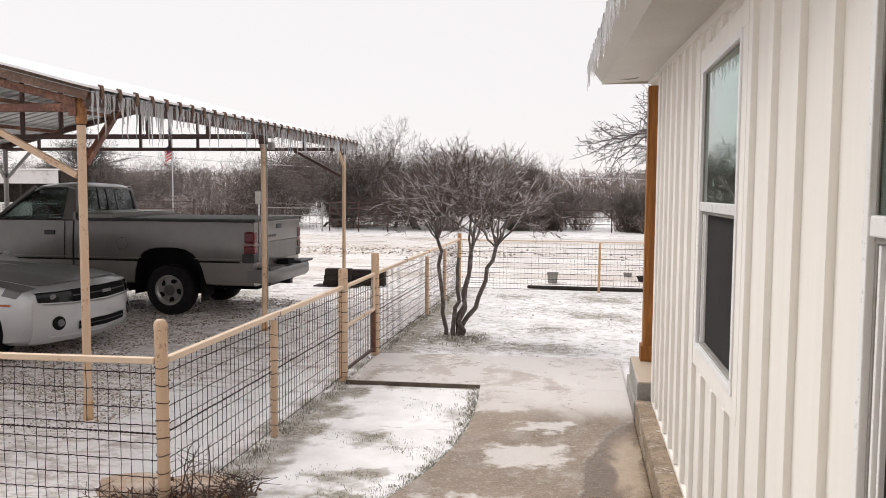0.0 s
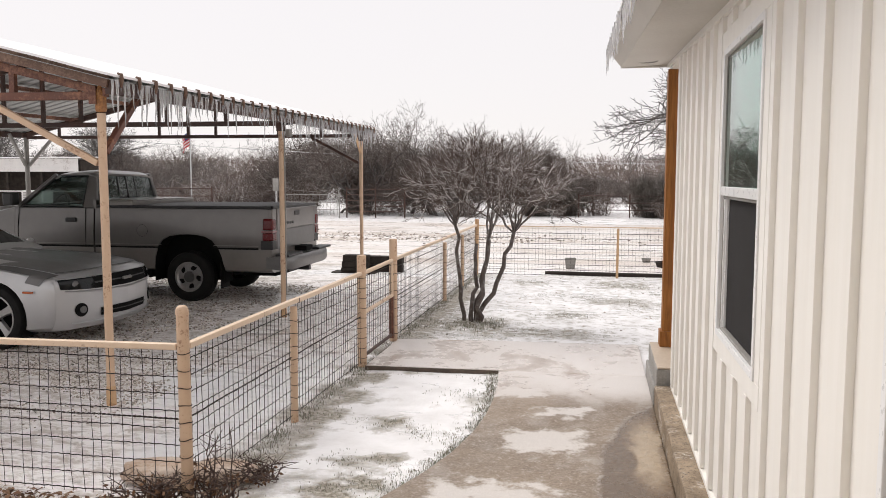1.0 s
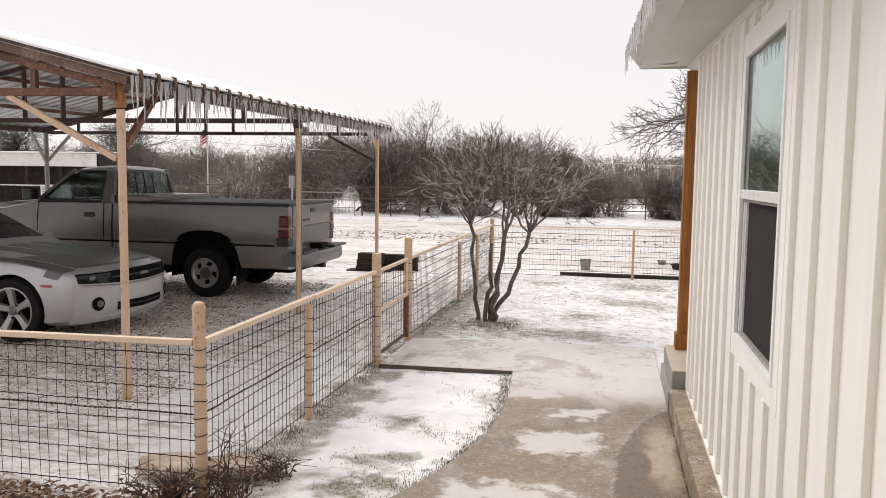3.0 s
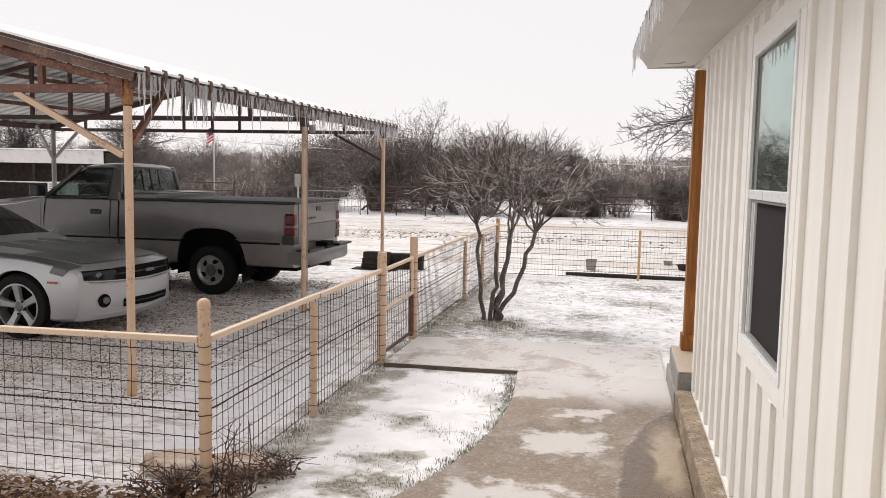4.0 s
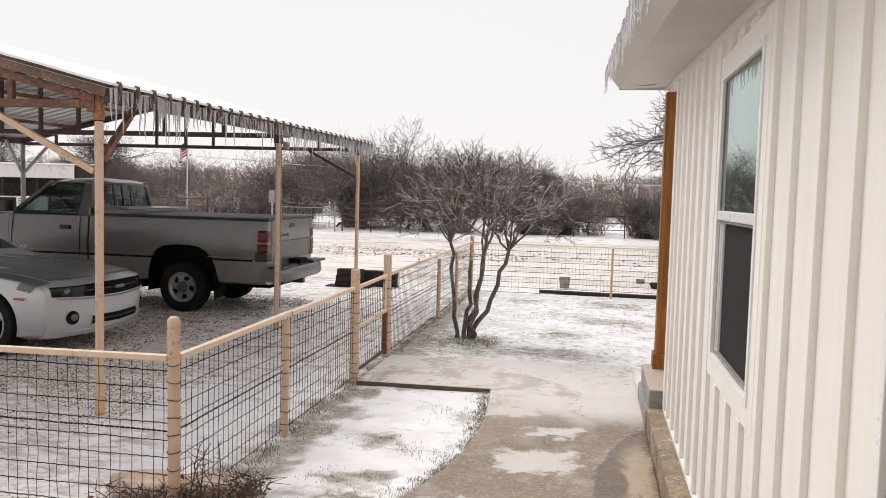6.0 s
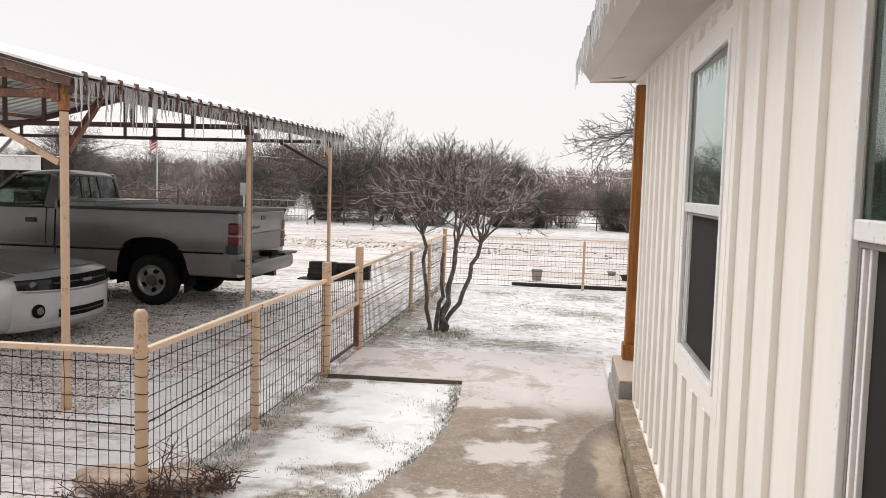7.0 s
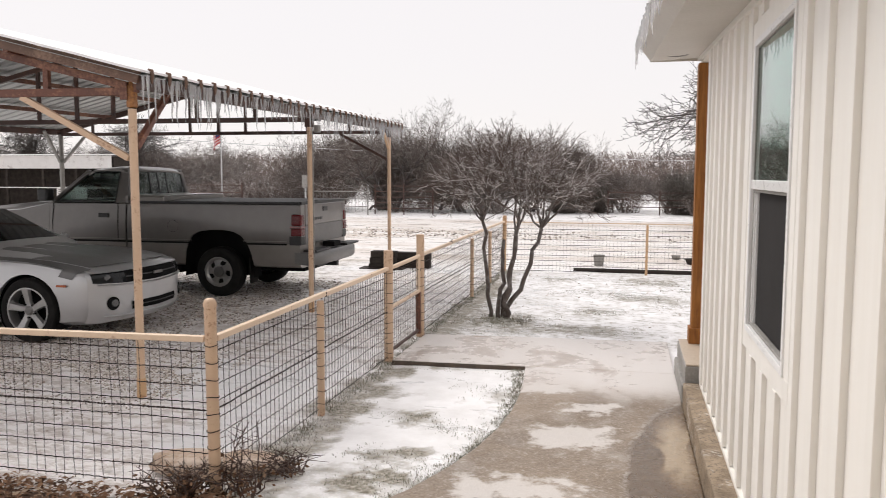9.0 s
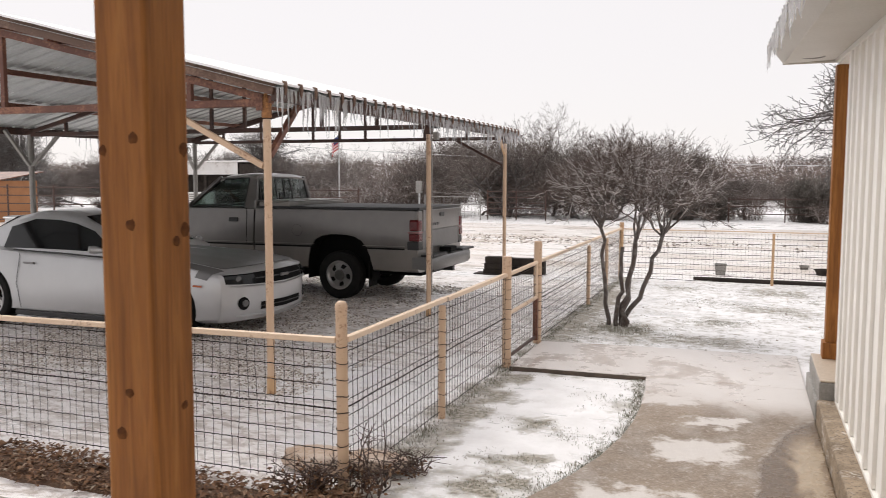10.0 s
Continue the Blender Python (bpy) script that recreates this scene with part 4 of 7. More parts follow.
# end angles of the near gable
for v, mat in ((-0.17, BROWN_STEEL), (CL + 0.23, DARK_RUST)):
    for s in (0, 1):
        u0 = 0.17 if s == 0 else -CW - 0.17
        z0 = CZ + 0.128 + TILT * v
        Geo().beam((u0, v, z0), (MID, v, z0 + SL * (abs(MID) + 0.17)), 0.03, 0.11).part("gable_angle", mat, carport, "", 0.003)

# roof sheets: ribbed panels, laid side by side
NP = 11
PWID = (CL + 0.46) / NP


def panel_rows(s, extra):
    rows = []
    for d in (-0.22, abs(MID) + 0.02):
        row = []
        for k in range(3):
            for f, h in ((0.0, 0.0), (0.30, 0.0), (0.38, 0.028), (0.62, 0.028), (0.70, 0.0)):
                v = (k + f) * PWID / 3
                u = -d if s == 0 else -CW + d
                row.append((u, v, CZ + 0.187 + SL * d + h + TILT * v + extra))
        v = PWID
        u = -d if s == 0 else -CW + d
        row.append((u, v, CZ + 0.187 + SL * d + TILT * v + extra))
        rows.append(row)
    return rows


for s in (0, 1):
    me = Geo().sheet(panel_rows(s, 0)).data("roof_panel", GALV, 0, False, 2, 0.004)
    for k in range(NP):
        ob = new("roof_panel", me)
        ob.parent = carport
        v = -0.22 + k * PWID
        ob.location = (0, v, TILT * v + (0.002 if k % 2 else 0))
    g = Geo()
    rows = []
    for i in range(26):
        d = -0.225 + i * (abs(MID) + 0.225) / 25
        u = -d if s == 0 else -CW + d
        rows.append([(u, v, CZ + 0.236 + SL * d + TILT * v + 0.004 * hump(u, v, 2.2, 9.0) + 0.003 * hump(u, v, 9, 2)) for v in np.arange(-0.24, CL + 0.27, 0.11)])
    g.sheet(rows)
    g.part("snow_crust", ROOF_SNOW, carport, "white crust of snow and ice", 0, True, 2, 0.020)

# braces
Geo().beam((-0.04, 0.0, 1.99), (-1.0, 0.0, cz(0) - 0.03), 0.05, 0.05).part("brace", PIPE, carport, "tan painted brace", 0.004)
Geo().beam((0.0, 0.04, 2.08), (0.0, 0.62, cz(0) + 0.08), 0.05, 0.05).part("brace", RUST, carport, "", 0.004)
Geo().beam((-0.04, CL, 2.15), (-0.95, CL, cz(CL) - 0.03), 0.05, 0.05).part("brace", DARK_RUST, carport, "", 0.004)
Geo().beam((0.0, CL - 0.04, 2.35), (0.0, CL - 0.5, cz(CL) + 0.06), 0.04, 0.04).part("brace", PIPE_OLD, carport, "", 0.004)
for v in POSTS:
    Geo().beam((-CW + 0.04, v, 2.1), (-CW + 0.55, v, cz(v) - 0.03), 0.05, 0.05).part("brace", BLOCK, carport, "", 0.004)
    sg = 1 if v == 0 else -1
    Geo().beam((-CW, v + sg * 0.04, 2.1), (-CW, v + sg * 0.5, cz(v) + 0.05), 0.05, 0.05).part("brace", BLOCK, carport, "", 0.004)

# rib ends, thick with dark ice, and the fringe of icicles between them
k = 0
v = -0.22 + PWID / 6
while v < CL + 0.25:
    z = CZ + 0.187 - SL * 0.22 + TILT * (v + 0.0)
    Geo().tube([(0.20, v, z + 0.062), (0.228, v, z + 0.05), (0.232, v, z + 0.01), (0.229, v, z - 0.03), (0.227, v, z - 0.055)], [0.008, 0.017, 0.018, 0.013, 0.005], 8).part("rib_ice", BROWN_STEEL, carport, "ice-coated rib end", 0, True)
    v += PWID / 3
    k += 1
for u, jit in ((0.225, 1), (-CW - 0.225, 0)):
    v = -0.2
    while v < CL + 0.24:
        z = CZ + 0.187 - SL * 0.22 + TILT * v
        icicle(carport, (u + rnd.uniform(-0.012, 0.012), v, z + rnd.uniform(-0.01, 0.01)), rnd.choice((0, 1, 1, 2, 2, 3, 3, 4, 5, 6, 7)))
        v += rnd.uniform(0.03, 0.075) if jit else rnd.uniform(0.08, 0.2)

# a small unlit flood light and its box at the middle post
v = POSTS[1]
Geo().box(0.03, 0.15, v - 0.05, v + 0.06, cz(v) - 0.02, cz(v) + 0.13).part("flood_light", BLACK, carport, "small dark flood light, unlit", 0.01)
Geo().box(0.05, 0.12, v + 0.02, v + 0.12, cz(v) - 0.17, cz(v) - 0.07).part("junction_box", BLOCK, carport, "grey junction box", 0.008)
Geo().tube([(0.045, v, cz(v) - 0.1), (0.05, v, 1.2), (0.045, v, 0.3)], 0.008, 6).part("conduit", BLOCK, carport, "thin grey conduit", 0, True)


# ---- vehicles ----
def ring_of(half, x):
    """A closed section: half of it, from the bottom middle to the top middle, and its mirror."""
    return [(x, -y, z) for y, z in half] + [(x, y, z) for y, z in half[-2:0:-1]]


def loft(rings, caps=True):
    g = Geo()
    n = len(rings[0])
    for r in rings:
        g.v += r
    for i in range(len(rings) - 1):
        for j in range(n):
            a, b = i * n + j, i * n + (j + 1) % n
            g.f.append((a, b, b + n, a + n))
    if caps:
        g.f.append(tuple(range(n)))
        g.f.append(tuple((len(rings) - 1) * n + j for j in range(n)))
    return g


def arch_round(x, z, r):
    return [(x + r * math.cos(t), z + r * math.sin(t)) for t in np.linspace(-0.6, math.pi + 0.6, 36)]


def arch_square(x):
    """The flat-topped arch of the pickup."""
    pts = [(0.60, 0.30), (0.585, 0.52), (0.55, 0.68), (0.49, 0.82), (0.40, 0.925), (0.28, 0.985), (0.14, 1.008), (0.0, 1.012), (-0.16, 1.008), (-0.30, 0.985), (-0.41, 0.93), (-0.49, 0.83), (-0.535, 0.68), (-0.555, 0.52), (-0.56, 0.30)]
    return [(x + u, z) for u, z in pts]


def cut_arches(ob, arches, half):
    """Cuts wheel arches, given as outlines in x and z, out of both flanks of a body."""
    g = Geo()
    for out in arches:
        for s in (-1, 1):
            k, n = len(g.v), len(out)
            for y in (s * (half - 0.30), s * (half + 0.3)):
                g.v += [(x, y, z) for x, z in out]
            g.f += [tuple(k + i for i in range(n)), tuple(k + n + i for i in range(n))]
            g.f += [(k + i, k + (i + 1) % n, k + n + (i + 1) % n, k + n + i) for i in range(n)]
    cutter = new("cutter", g.data("cutter", VOID))
    cutter.matrix_world = ob.matrix_world
    mod = ob.modifiers.new("arch", "BOOLEAN")
    mod.object, mod.solver = cutter, "EXACT"
    bpy.context.view_layer.update()
    keep_parent, ob.parent = ob.parent, None
    bpy.context.view_layer.update()
    me = bpy.data.meshes.new_from_object(ob.evaluated_get(bpy.context.evaluated_depsgraph_get()))
    ob.modifiers.clear()
    mat = ob.data.materials[0]
    ob.data = me
    me.materials.clear()
    me.materials.append(mat)
    ob.parent = keep_parent
    bpy.data.objects.remove(cutter)
    bm = bmesh.new()
    bm.from_mesh(me)
    for f in bm.faces:
        f.smooth = True
    for e in bm.edges:
        e.smooth = not (len(e.link_faces) == 2 and e.calc_face_angle(0) > 0.6)
    bm.to_mesh(me)
    bm.free()


def wheel(parent, x, y, r, rim, w, style, far=False):
    """A wheel whose outer side faces -y (or +y on the far side)."""
    at = pose(x, y, r - 0.012, 0, rnd.uniform(0, 70), 180 if far else 0)
    h = w / 2
    tyre = Geo().lathe([(rim * 0.97, -h * 0.86), (rim + 0.012, -h * 0.98), (r - 0.05, -h), (r - 0.018, -h * 0.90), (r, -h * 0.62), (r, h * 0.62), (r - 0.02, h * 0.9), (r - 0.05, h), (rim, h * 0.9)], 48)
    hub = tyre.part("wheel", RUBBER, parent, "black rubber tyre", 0, True, at=at)
    g = Geo()
    for k in range(60):   # tread blocks
        a = 2 * math.pi * k / 60
        for s in (-1, 1):
            c = Vector((math.cos(a) * r, s * h * 0.36, math.sin(a) * r))
            t = Vector((-math.sin(a), 0, math.cos(a)))
            g.beam(c - t * 0.012, c + t * 0.012, h * 0.42, 0.012, (math.cos(a), 0, math.sin(a)))
    tagged(g.part("tread", RUBBER, hub), kind="stuff")
    Geo().lathe([(rim * 0.97, -h * 0.86), (rim * 0.99, -h * 0.95), (rim * 0.93, -h * 0.95), (rim * 0.9, -h * 0.5), (rim * 0.9, h * 0.8)], 48).part("rim", ALLOY, hub, "", 0, True)
    # black disc: the shade behind the rim is put into its colour
    Geo().lathe([(rim * 0.9, h * 0.1), (0.02, h * 0.1)], 40).part("brake_shadow", VOID, hub, "black disc painted for the shade behind the rim")
    if style == "spokes":
        for k in range(5):
            a = 2 * math.pi * k / 5
            u, t = Vector((math.cos(a), 0, math.sin(a))), Vector((-math.sin(a), 0, math.cos(a)))
            g = Geo()
            rows = []
            for f, ww, yy in ((0.12, 0.052, -0.72), (0.35, 0.040, -0.74), (0.7, 0.046, -0.83), (0.94, 0.06, -0.90)):
                p = u * (rim * f)
                rows.append([p + t * ww + Vector((0, h * (yy + 0.28), 0)), p + t * ww * 0.7 + Vector((0, h * yy, 0)), p - t * ww * 0.7 + Vector((0, h * yy, 0)), p - t * ww + Vector((0, h * (yy + 0.28), 0))])
            g.sheet(rows)
            g.part("spoke", ALLOY, hub, "", 0, False)
            c = u * (rim * 0.27) + t * 0.03
            Geo().lathe([(0.010, -h * 0.84), (0.011, -h * 0.6)], 8, "y", (c.x, 0, c.z)).part("wheel_nut", VOID, hub)
        Geo().lathe([(0.001, -h * 0.86), (0.035, -h * 0.85), (0.048, -h * 0.74), (0.07, -h * 0.70), (0.075, -h * 0.45)], 24).part("hub_cap", CHROME, hub, "", 0, True)
    else:
        Geo().lathe([(rim * 0.92, -h * 0.80), (rim * 0.80, -h * 0.62), (rim * 0.40, -h * 0.70), (rim * 0.36, -h * 0.86)], 48).part("disc", ALLOY, hub, "", 0, True)
        Geo().lathe([(rim * 0.36, -h * 0.80), (rim * 0.33, -h * 1.0), (rim * 0.18, -h * 1.04), (0.001, -h * 1.05)], 24).part("hub_cap", CHROME, hub, "chrome hub", 0, True)
        # black patches on the closed disc, painted for the shade in its openings
        for k in range(5):
            a = 2 * math.pi * k / 5
            u, t = Vector((math.cos(a), 0, math.sin(a))), Vector((-math.sin(a), 0, math.cos(a)))
            g = Geo()
            rows = []
            for f, w0, w1 in ((0.47, -0.020, 0.028), (0.60, -0.045, 0.035), (0.76, -0.055, 0.020)):
                p = u * (rim * f) + Vector((0, -h * (0.70 - 0.11 * (f > 0.7)) - 0.004, 0))
                rows.append([p + t * w0, p + t * ((w0 + w1) / 2), p + t * w1])
            g.sheet(rows)
            g.part("vent_patch", VOID, hub, "dark patch painted for a shaded hole in the disc")
    return hub


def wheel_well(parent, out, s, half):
    """The lining of a wheel arch, near-black: the hollow's shade is put into its colour."""
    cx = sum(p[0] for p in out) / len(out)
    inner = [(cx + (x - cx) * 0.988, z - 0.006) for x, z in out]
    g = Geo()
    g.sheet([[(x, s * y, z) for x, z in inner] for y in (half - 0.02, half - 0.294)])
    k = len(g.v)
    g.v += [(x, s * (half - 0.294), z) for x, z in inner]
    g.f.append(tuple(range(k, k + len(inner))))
    g.part("wheel_well", VOID, parent, "near-black wheel well, its shade in the colour")


def sports_car():
    car = thing("sports_car", "silver coupe with dark grey hood stripes, parked on gravel", "car", at=pose(-6.05, 8.33, -0.02))

    def bow(x, y):
        k = max(0.0, min(1.0, (x + 0.15) / 0.95))
        return k * (0.10 * abs(y) / 0.95 + 0.33 * (abs(y) / 0.95) ** 4.5)

    def half(w, zb, zs, zt):
        return [(0, zb), (0.80 * w, zb), (0.965 * w, zb + 0.05), (0.992 * w, zb + 0.20), (w, max(zb + 0.22, 0.56)), (0.985 * w, zs - 0.09), (0.945 * w, zs - 0.02), (0.82 * w, zs + 0.018), (0.45 * w, zt - 0.006), (0, zt)]

    st = [(1.00, 0.80, 0.36, 0.65, 0.67), (0.975, 0.86, 0.26, 0.715, 0.74), (0.92, 0.90, 0.20, 0.77, 0.80), (0.80, 0.93, 0.18, 0.81, 0.845), (0.55, 0.950, 0.17, 0.845, 0.885), (0.28, 0.965, 0.17, 0.875, 0.918),
          (0.0, 0.975, 0.17, 0.89, 0.935), (-0.40, 0.965, 0.17, 0.905, 0.965), (-0.75, 0.950, 0.16, 0.92, 0.985), (-1.5, 0.94, 0.16, 0.945, 0.97), (-2.3, 0.945, 0.16, 0.965, 0.98),
          (-2.85, 0.975, 0.17, 0.98, 1.01), (-3.3, 0.96, 0.20, 0.97, 1.01), (-3.65, 0.92, 0.30, 0.95, 0.98), (-3.82, 0.84, 0.42, 0.88, 0.90)]
    rings = []
    for x, w, zb, zs, zt in st:
        rings.append([(px - bow(px, py), py, pz) for px, py, pz in ring_of(half(w, zb, zs, zt), x)])
    body = loft(rings).part("body", SILVER, car, "", 0, True)
    body.matrix_parent_inverse = Matrix()
    cut_arches(body, (arch_round(0.0, 0.36, 0.392), arch_round(-2.85, 0.36, 0.392)), 0.95)
    for x in (0.0, -2.85):
        for s in (-1, 1):
            wheel_well(car, arch_round(x, 0.36, 0.392), s, 0.95)
        wheel(car, x, -0.835, 0.36, 0.262, 0.25, "spokes")
        wheel(car, x, 0.835, 0.36, 0.262, 0.25, "spokes", True)

    # hood: raised centre; its dark tone has the carport's reflection put into the colour
    n = len(rings[0])
    rows = []
    for i in range(3, 9):
        row = []
        for f in np.linspace(-1, 1, 15):
            w, zs, zt = st[i][1], st[i][3], st[i][4]
            y = f * 0.80 * w
            z = zt - 0.006 - (zt - zs - 0.018) * abs(f) ** 1.6 + 0.008
            if 0.30 < abs(f) < 0.62 and 3 < i:
                z += 0.016
            row.append((st[i][0] - bow(st[i][0], y) + (0.03 if i == 3 else 0), y, z))
        rows.append(row)
    Geo().sheet(rows).part("hood", STRIPE, car, "dark grey hood", 0, True, 2, 0.006)
    def on_body(x, c, sg, off):
        """A point of the skin at a length x and a height count c along the section."""
        xs = [p[0] for p in st]
        i = max(k for k in range(len(xs) - 1) if xs[k] >= x) if x <= xs[0] else 0
        t = (xs[i] - x) / (xs[i] - xs[i + 1])
        j = int(c)
        quad = [Vector(rings[i + di][j + dj]) for di in (0, 1) for dj in (0, 1)]
        p = quad[0].lerp(quad[1], c - j).lerp(quad[2].lerp(quad[3], c - j), t)
        return (p.x, sg * (abs(p.y) + off), p.z + off)

    for sg in (-1, 1):
        rows = [[on_body(x, c, sg, 0.005) for c in np.linspace(6.28 - 0.25 * max(0, x), 6.93, 5)] for x in np.linspace(-0.72, 0.80, 22)]
        Geo().sheet(rows).part("fender_stripe", STRIPE, car, "dark grey stripe over the fender", 0, True, 2, 0.002)
        rows = [[on_body(0.80 + 0.085 * f + 0.03 * (6.2 - c) * (f < 0), c, sg, 0.009) for f in (-1, -0.33, 0.33, 1)] for c in np.linspace(5.0, 6.9, 8)]
        Geo().sheet(rows).part("fender_gill", STRIPE, car, "dark grey patch before the wheel", 0, True, 2, 0.002)

    def nose(y, z):
        if z >= 0.60:
            x = np.interp(z, (0.65, 0.74, 0.80, 0.845), (1.0, 0.975, 0.92, 0.80))
        else:
            x = np.interp(z, (0.18, 0.20, 0.26, 0.36), (0.80, 0.92, 0.975, 1.0))
        return float(x) - bow(float(x), y)

    def front(name, mat, y0, y1, zlo, zhi, off, label="", nn=16, thick=0.0, mm=5):
        rows = []
        for k in range(mm):
            f = k / (mm - 1)
            rows.append([(nose(y, zl + (zh - zl) * f) + off, y, zl + (zh - zl) * f) for y, zl, zh in [(y, zlo(y), zhi(y)) for y in np.linspace(y0, y1, nn)]])
        return Geo().sheet(rows).part(name, mat, car, label, 0, True, 2, thick)

    top = lambda y: 0.775 - 0.012 * (abs(y) / 0.8) ** 2
    low = lambda y: 0.632 + 0.022 * (abs(y) / 0.8) ** 2
    front("nose_skin", SILVER, -0.86, 0.86, lambda y: 0.21, lambda y: 0.80 - 0.03 * (abs(y) / 0.86) ** 3, 0.004, "", 31, 0.003, 14)
    front("grille", VOID, -0.50, 0.50, low, top, 0.012, "black upper grille")
    def lip(name, w, low_z, rise, reach, label):
        """A narrow ledge across the nose, tilted up."""
        rows = []
        for f, dz, dx in ((0.0, -0.008, reach), (0.35, 0.0, reach + 0.004), (1.0, rise, reach - 0.045)):
            rows.append([(nose(y, low_z(y)) + dx, y, low_z(y) + dz) for y in np.linspace(-w, w, 25)])
        Geo().sheet(rows).part(name, SILVER, car, label, 0, True, 2, 0.004)

    lip("hood_lip", 0.84, lambda y: top(y) + 0.008, 0.022, 0.026, "bright lip along the hood")
    front("grille_bar", BLACK, -0.50, 0.50, lambda y: 0.70, lambda y: 0.715, 0.022, "", 16, 0.004)
    for s in (-1, 1):
        front("headlight", GLOSS, s * 0.50, s * 0.83, lambda y: low(y) + 0.0, lambda y: top(y) - 0.004, 0.014, "smoked headlight")
        c = s * 0.70
        Geo().lathe([(0.001, 0.004), (0.030, 0.003), (0.040, -0.006)], 20).part("lamp", DIM_LENS, car, "clear round lamp", 0, True, at=pose(nose(c, 0.705) + 0.014, c, 0.705, 0, 0, -90 + s * 24))
        cy = s * 0.66
        fx = nose(cy, 0.42)
        m = pose(fx + 0.006, cy, 0.42, 0, 0, -90 + s * 24)
        Geo().lathe([(0.076, 0.0), (0.068, 0.008), (0.060, 0.002), (0.001, 0.002)], 28).part("fog_bezel", VOID, car, "black fog lamp surround", 0, True, at=m)
        Geo().lathe([(0.042, 0.002), (0.036, 0.010), (0.001, 0.014)], 24).part("fog_lamp", DIM_LENS, car, "round fog lamp", 0, True, at=m @ pose(0.022 * s, 0, 0))
        # marker on the flank
        Geo().box(0.38, 0.50, s * 0.950 - 0.008, s * 0.950 + 0.008, 0.625, 0.648).part("side_marker", AMBER, car, "amber side marker", 0.003)
    front("lower_grille", VOID, -0.43, 0.43, lambda y: 0.315 + 0.02 * abs(y), lambda y: 0.415, 0.010, "black lower grille")
    front("lower_bar", BLACK, -0.43, 0.43, lambda y: 0.362, lambda y: 0.374, 0.02, "", 12, 0.004)
    lip("chin_lip", 0.74, lambda y: 0.272, 0.020, 0.030, "")
    lip("bumper_ledge", 0.80, lambda y: low(y) - 0.022, 0.018, 0.026, "")
    Geo().box(1.00, 1.025, -0.08, 0.08, 0.69, 0.725).part("badge", CHROME, car, "plain bright badge", 0.005)

    # cabin
    cab = [(-0.72, 0.98, 0.84, 0.80), (-1.0, 1.135, 0.85, 0.67), (-1.3, 1.29, 0.85, 0.63), (-1.6, 1.405, 0.85, 0.61), (-1.9, 1.46, 0.85, 0.60), (-2.3, 1.465, 0.85, 0.60), (-2.7, 1.39, 0.84, 0.60), (-3.05, 1.24, 0.82, 0.63), (-3.40, 1.0, 0.77, 0.72)]
    cr = []
    for x, zt, wb, wt in cab:
        hh = [(0, 0.90), (wb, 0.90), (wb * 0.985, min(0.96, zt)), (wt + (wb - wt) * 0.15, 0.955 + (zt - 0.955) * 0.82), (wt * 0.90, zt - 0.015), (wt * 0.5, zt - 0.003), (0, zt)]
        cr.append(ring_of(hh, x))
    loft(cr).part("cabin", SILVER, car, "", 0, True)
    # windows laid over the cabin
    for s in (0, 1):
        for i0, i1, f0, f1 in ((1, 4, 0.16, 0.94), (4, 6, 0.1, 0.94)):
            rows = []
            for i in range(i0, i1 + 1):
                m = len(cr[0])
                a, b = Vector(cr[i][2 if s == 0 else m - 2]), Vector(cr[i][3 if s == 0 else m - 3])
                sg = -1 if s == 0 else 1
                hi = f1 if i > i0 or i0 > 1 else 0.55
                if i == 6:
                    hi = 0.8
                rows.append([a.lerp(b, f) + Vector((0.03 if i == i0 and i0 > 1 else 0, sg * 0.006, 0.002)) for f in (0.06, hi)])
            Geo().sheet(rows).part("side_window", GLOSS, car, "dark tinted window", 0, True, 2, 0.002)
    m = len(cr[0])
    for name, i0, i1 in (("windshield", 0, 3), ("rear_window", 6, 8)):
        rows = []
        for i in range(i0, i1 + 1):
            row = [Vector(cr[i][j]) + Vector((0.006 if i0 == 0 else -0.006, 0, 0.006)) for j in (4, 5, 6, 7, 8)]
            if i == i0 or i == i1:
                row = [p + Vector((-0.03 if i == i0 else 0.03, 0, 0)) for p in row]
            rows.append(row)
        Geo().sheet(rows).part(name, GLOSS, car, "dark glass", 0, True, 2, 0.002)
    for s in (-1, 1):
        Geo().tube([(-0.98, s * 0.90, 1.00), (-1.02, s * 0.98, 1.01), (-1.06, s * 1.04, 1.02)], [0.025, 0.055, 0.04], 12).part("mirror", SILVER, car, "", 0, True)
        Geo().box(-2.22, -2.04, s * 0.955 - 0.012, s * 0.955 + 0.012, 0.80, 0.825).part("door_handle", CHROME, car, "", 0.006)
        Geo().tube([(-0.95, s * 0.945, 0.925), (-1.6, s * 0.93, 0.95), (-2.4, s * 0.93, 0.97)], 0.010, 6).part("window_trim", BLACK, car)
        Geo().tube([(-0.62, s * 0.956, 0.88), (-0.66, s * 0.962, 0.55), (-0.64, s * 0.95, 0.24)], 0.004, 4).part("door_gap", VOID, car)
        Geo().tube([(-2.28, s * 0.945, 0.93), (-2.36, s * 0.952, 0.55), (-2.30, s * 0.945, 0.24)], 0.004, 4).part("door_gap", VOID, car)
        Geo().box(-2.4, -0.45, s * 0.93 - 0.02, s * 0.93 + 0.02, 0.14, 0.20).part("sill", BLACK, car, "", 0.008)


DIM_LENS = plain("dim_lamp", (0.12, 0.12, 0.122), (0.18, 0.18, 0.18), 0.15, 0.4, 9, 60, 0.03)
PALE_LENS = plain("pale_pink_lens", (0.30, 0.16, 0.16), (0.24, 0.12, 0.12), 0.15, 0, 9, 60, 0.03)
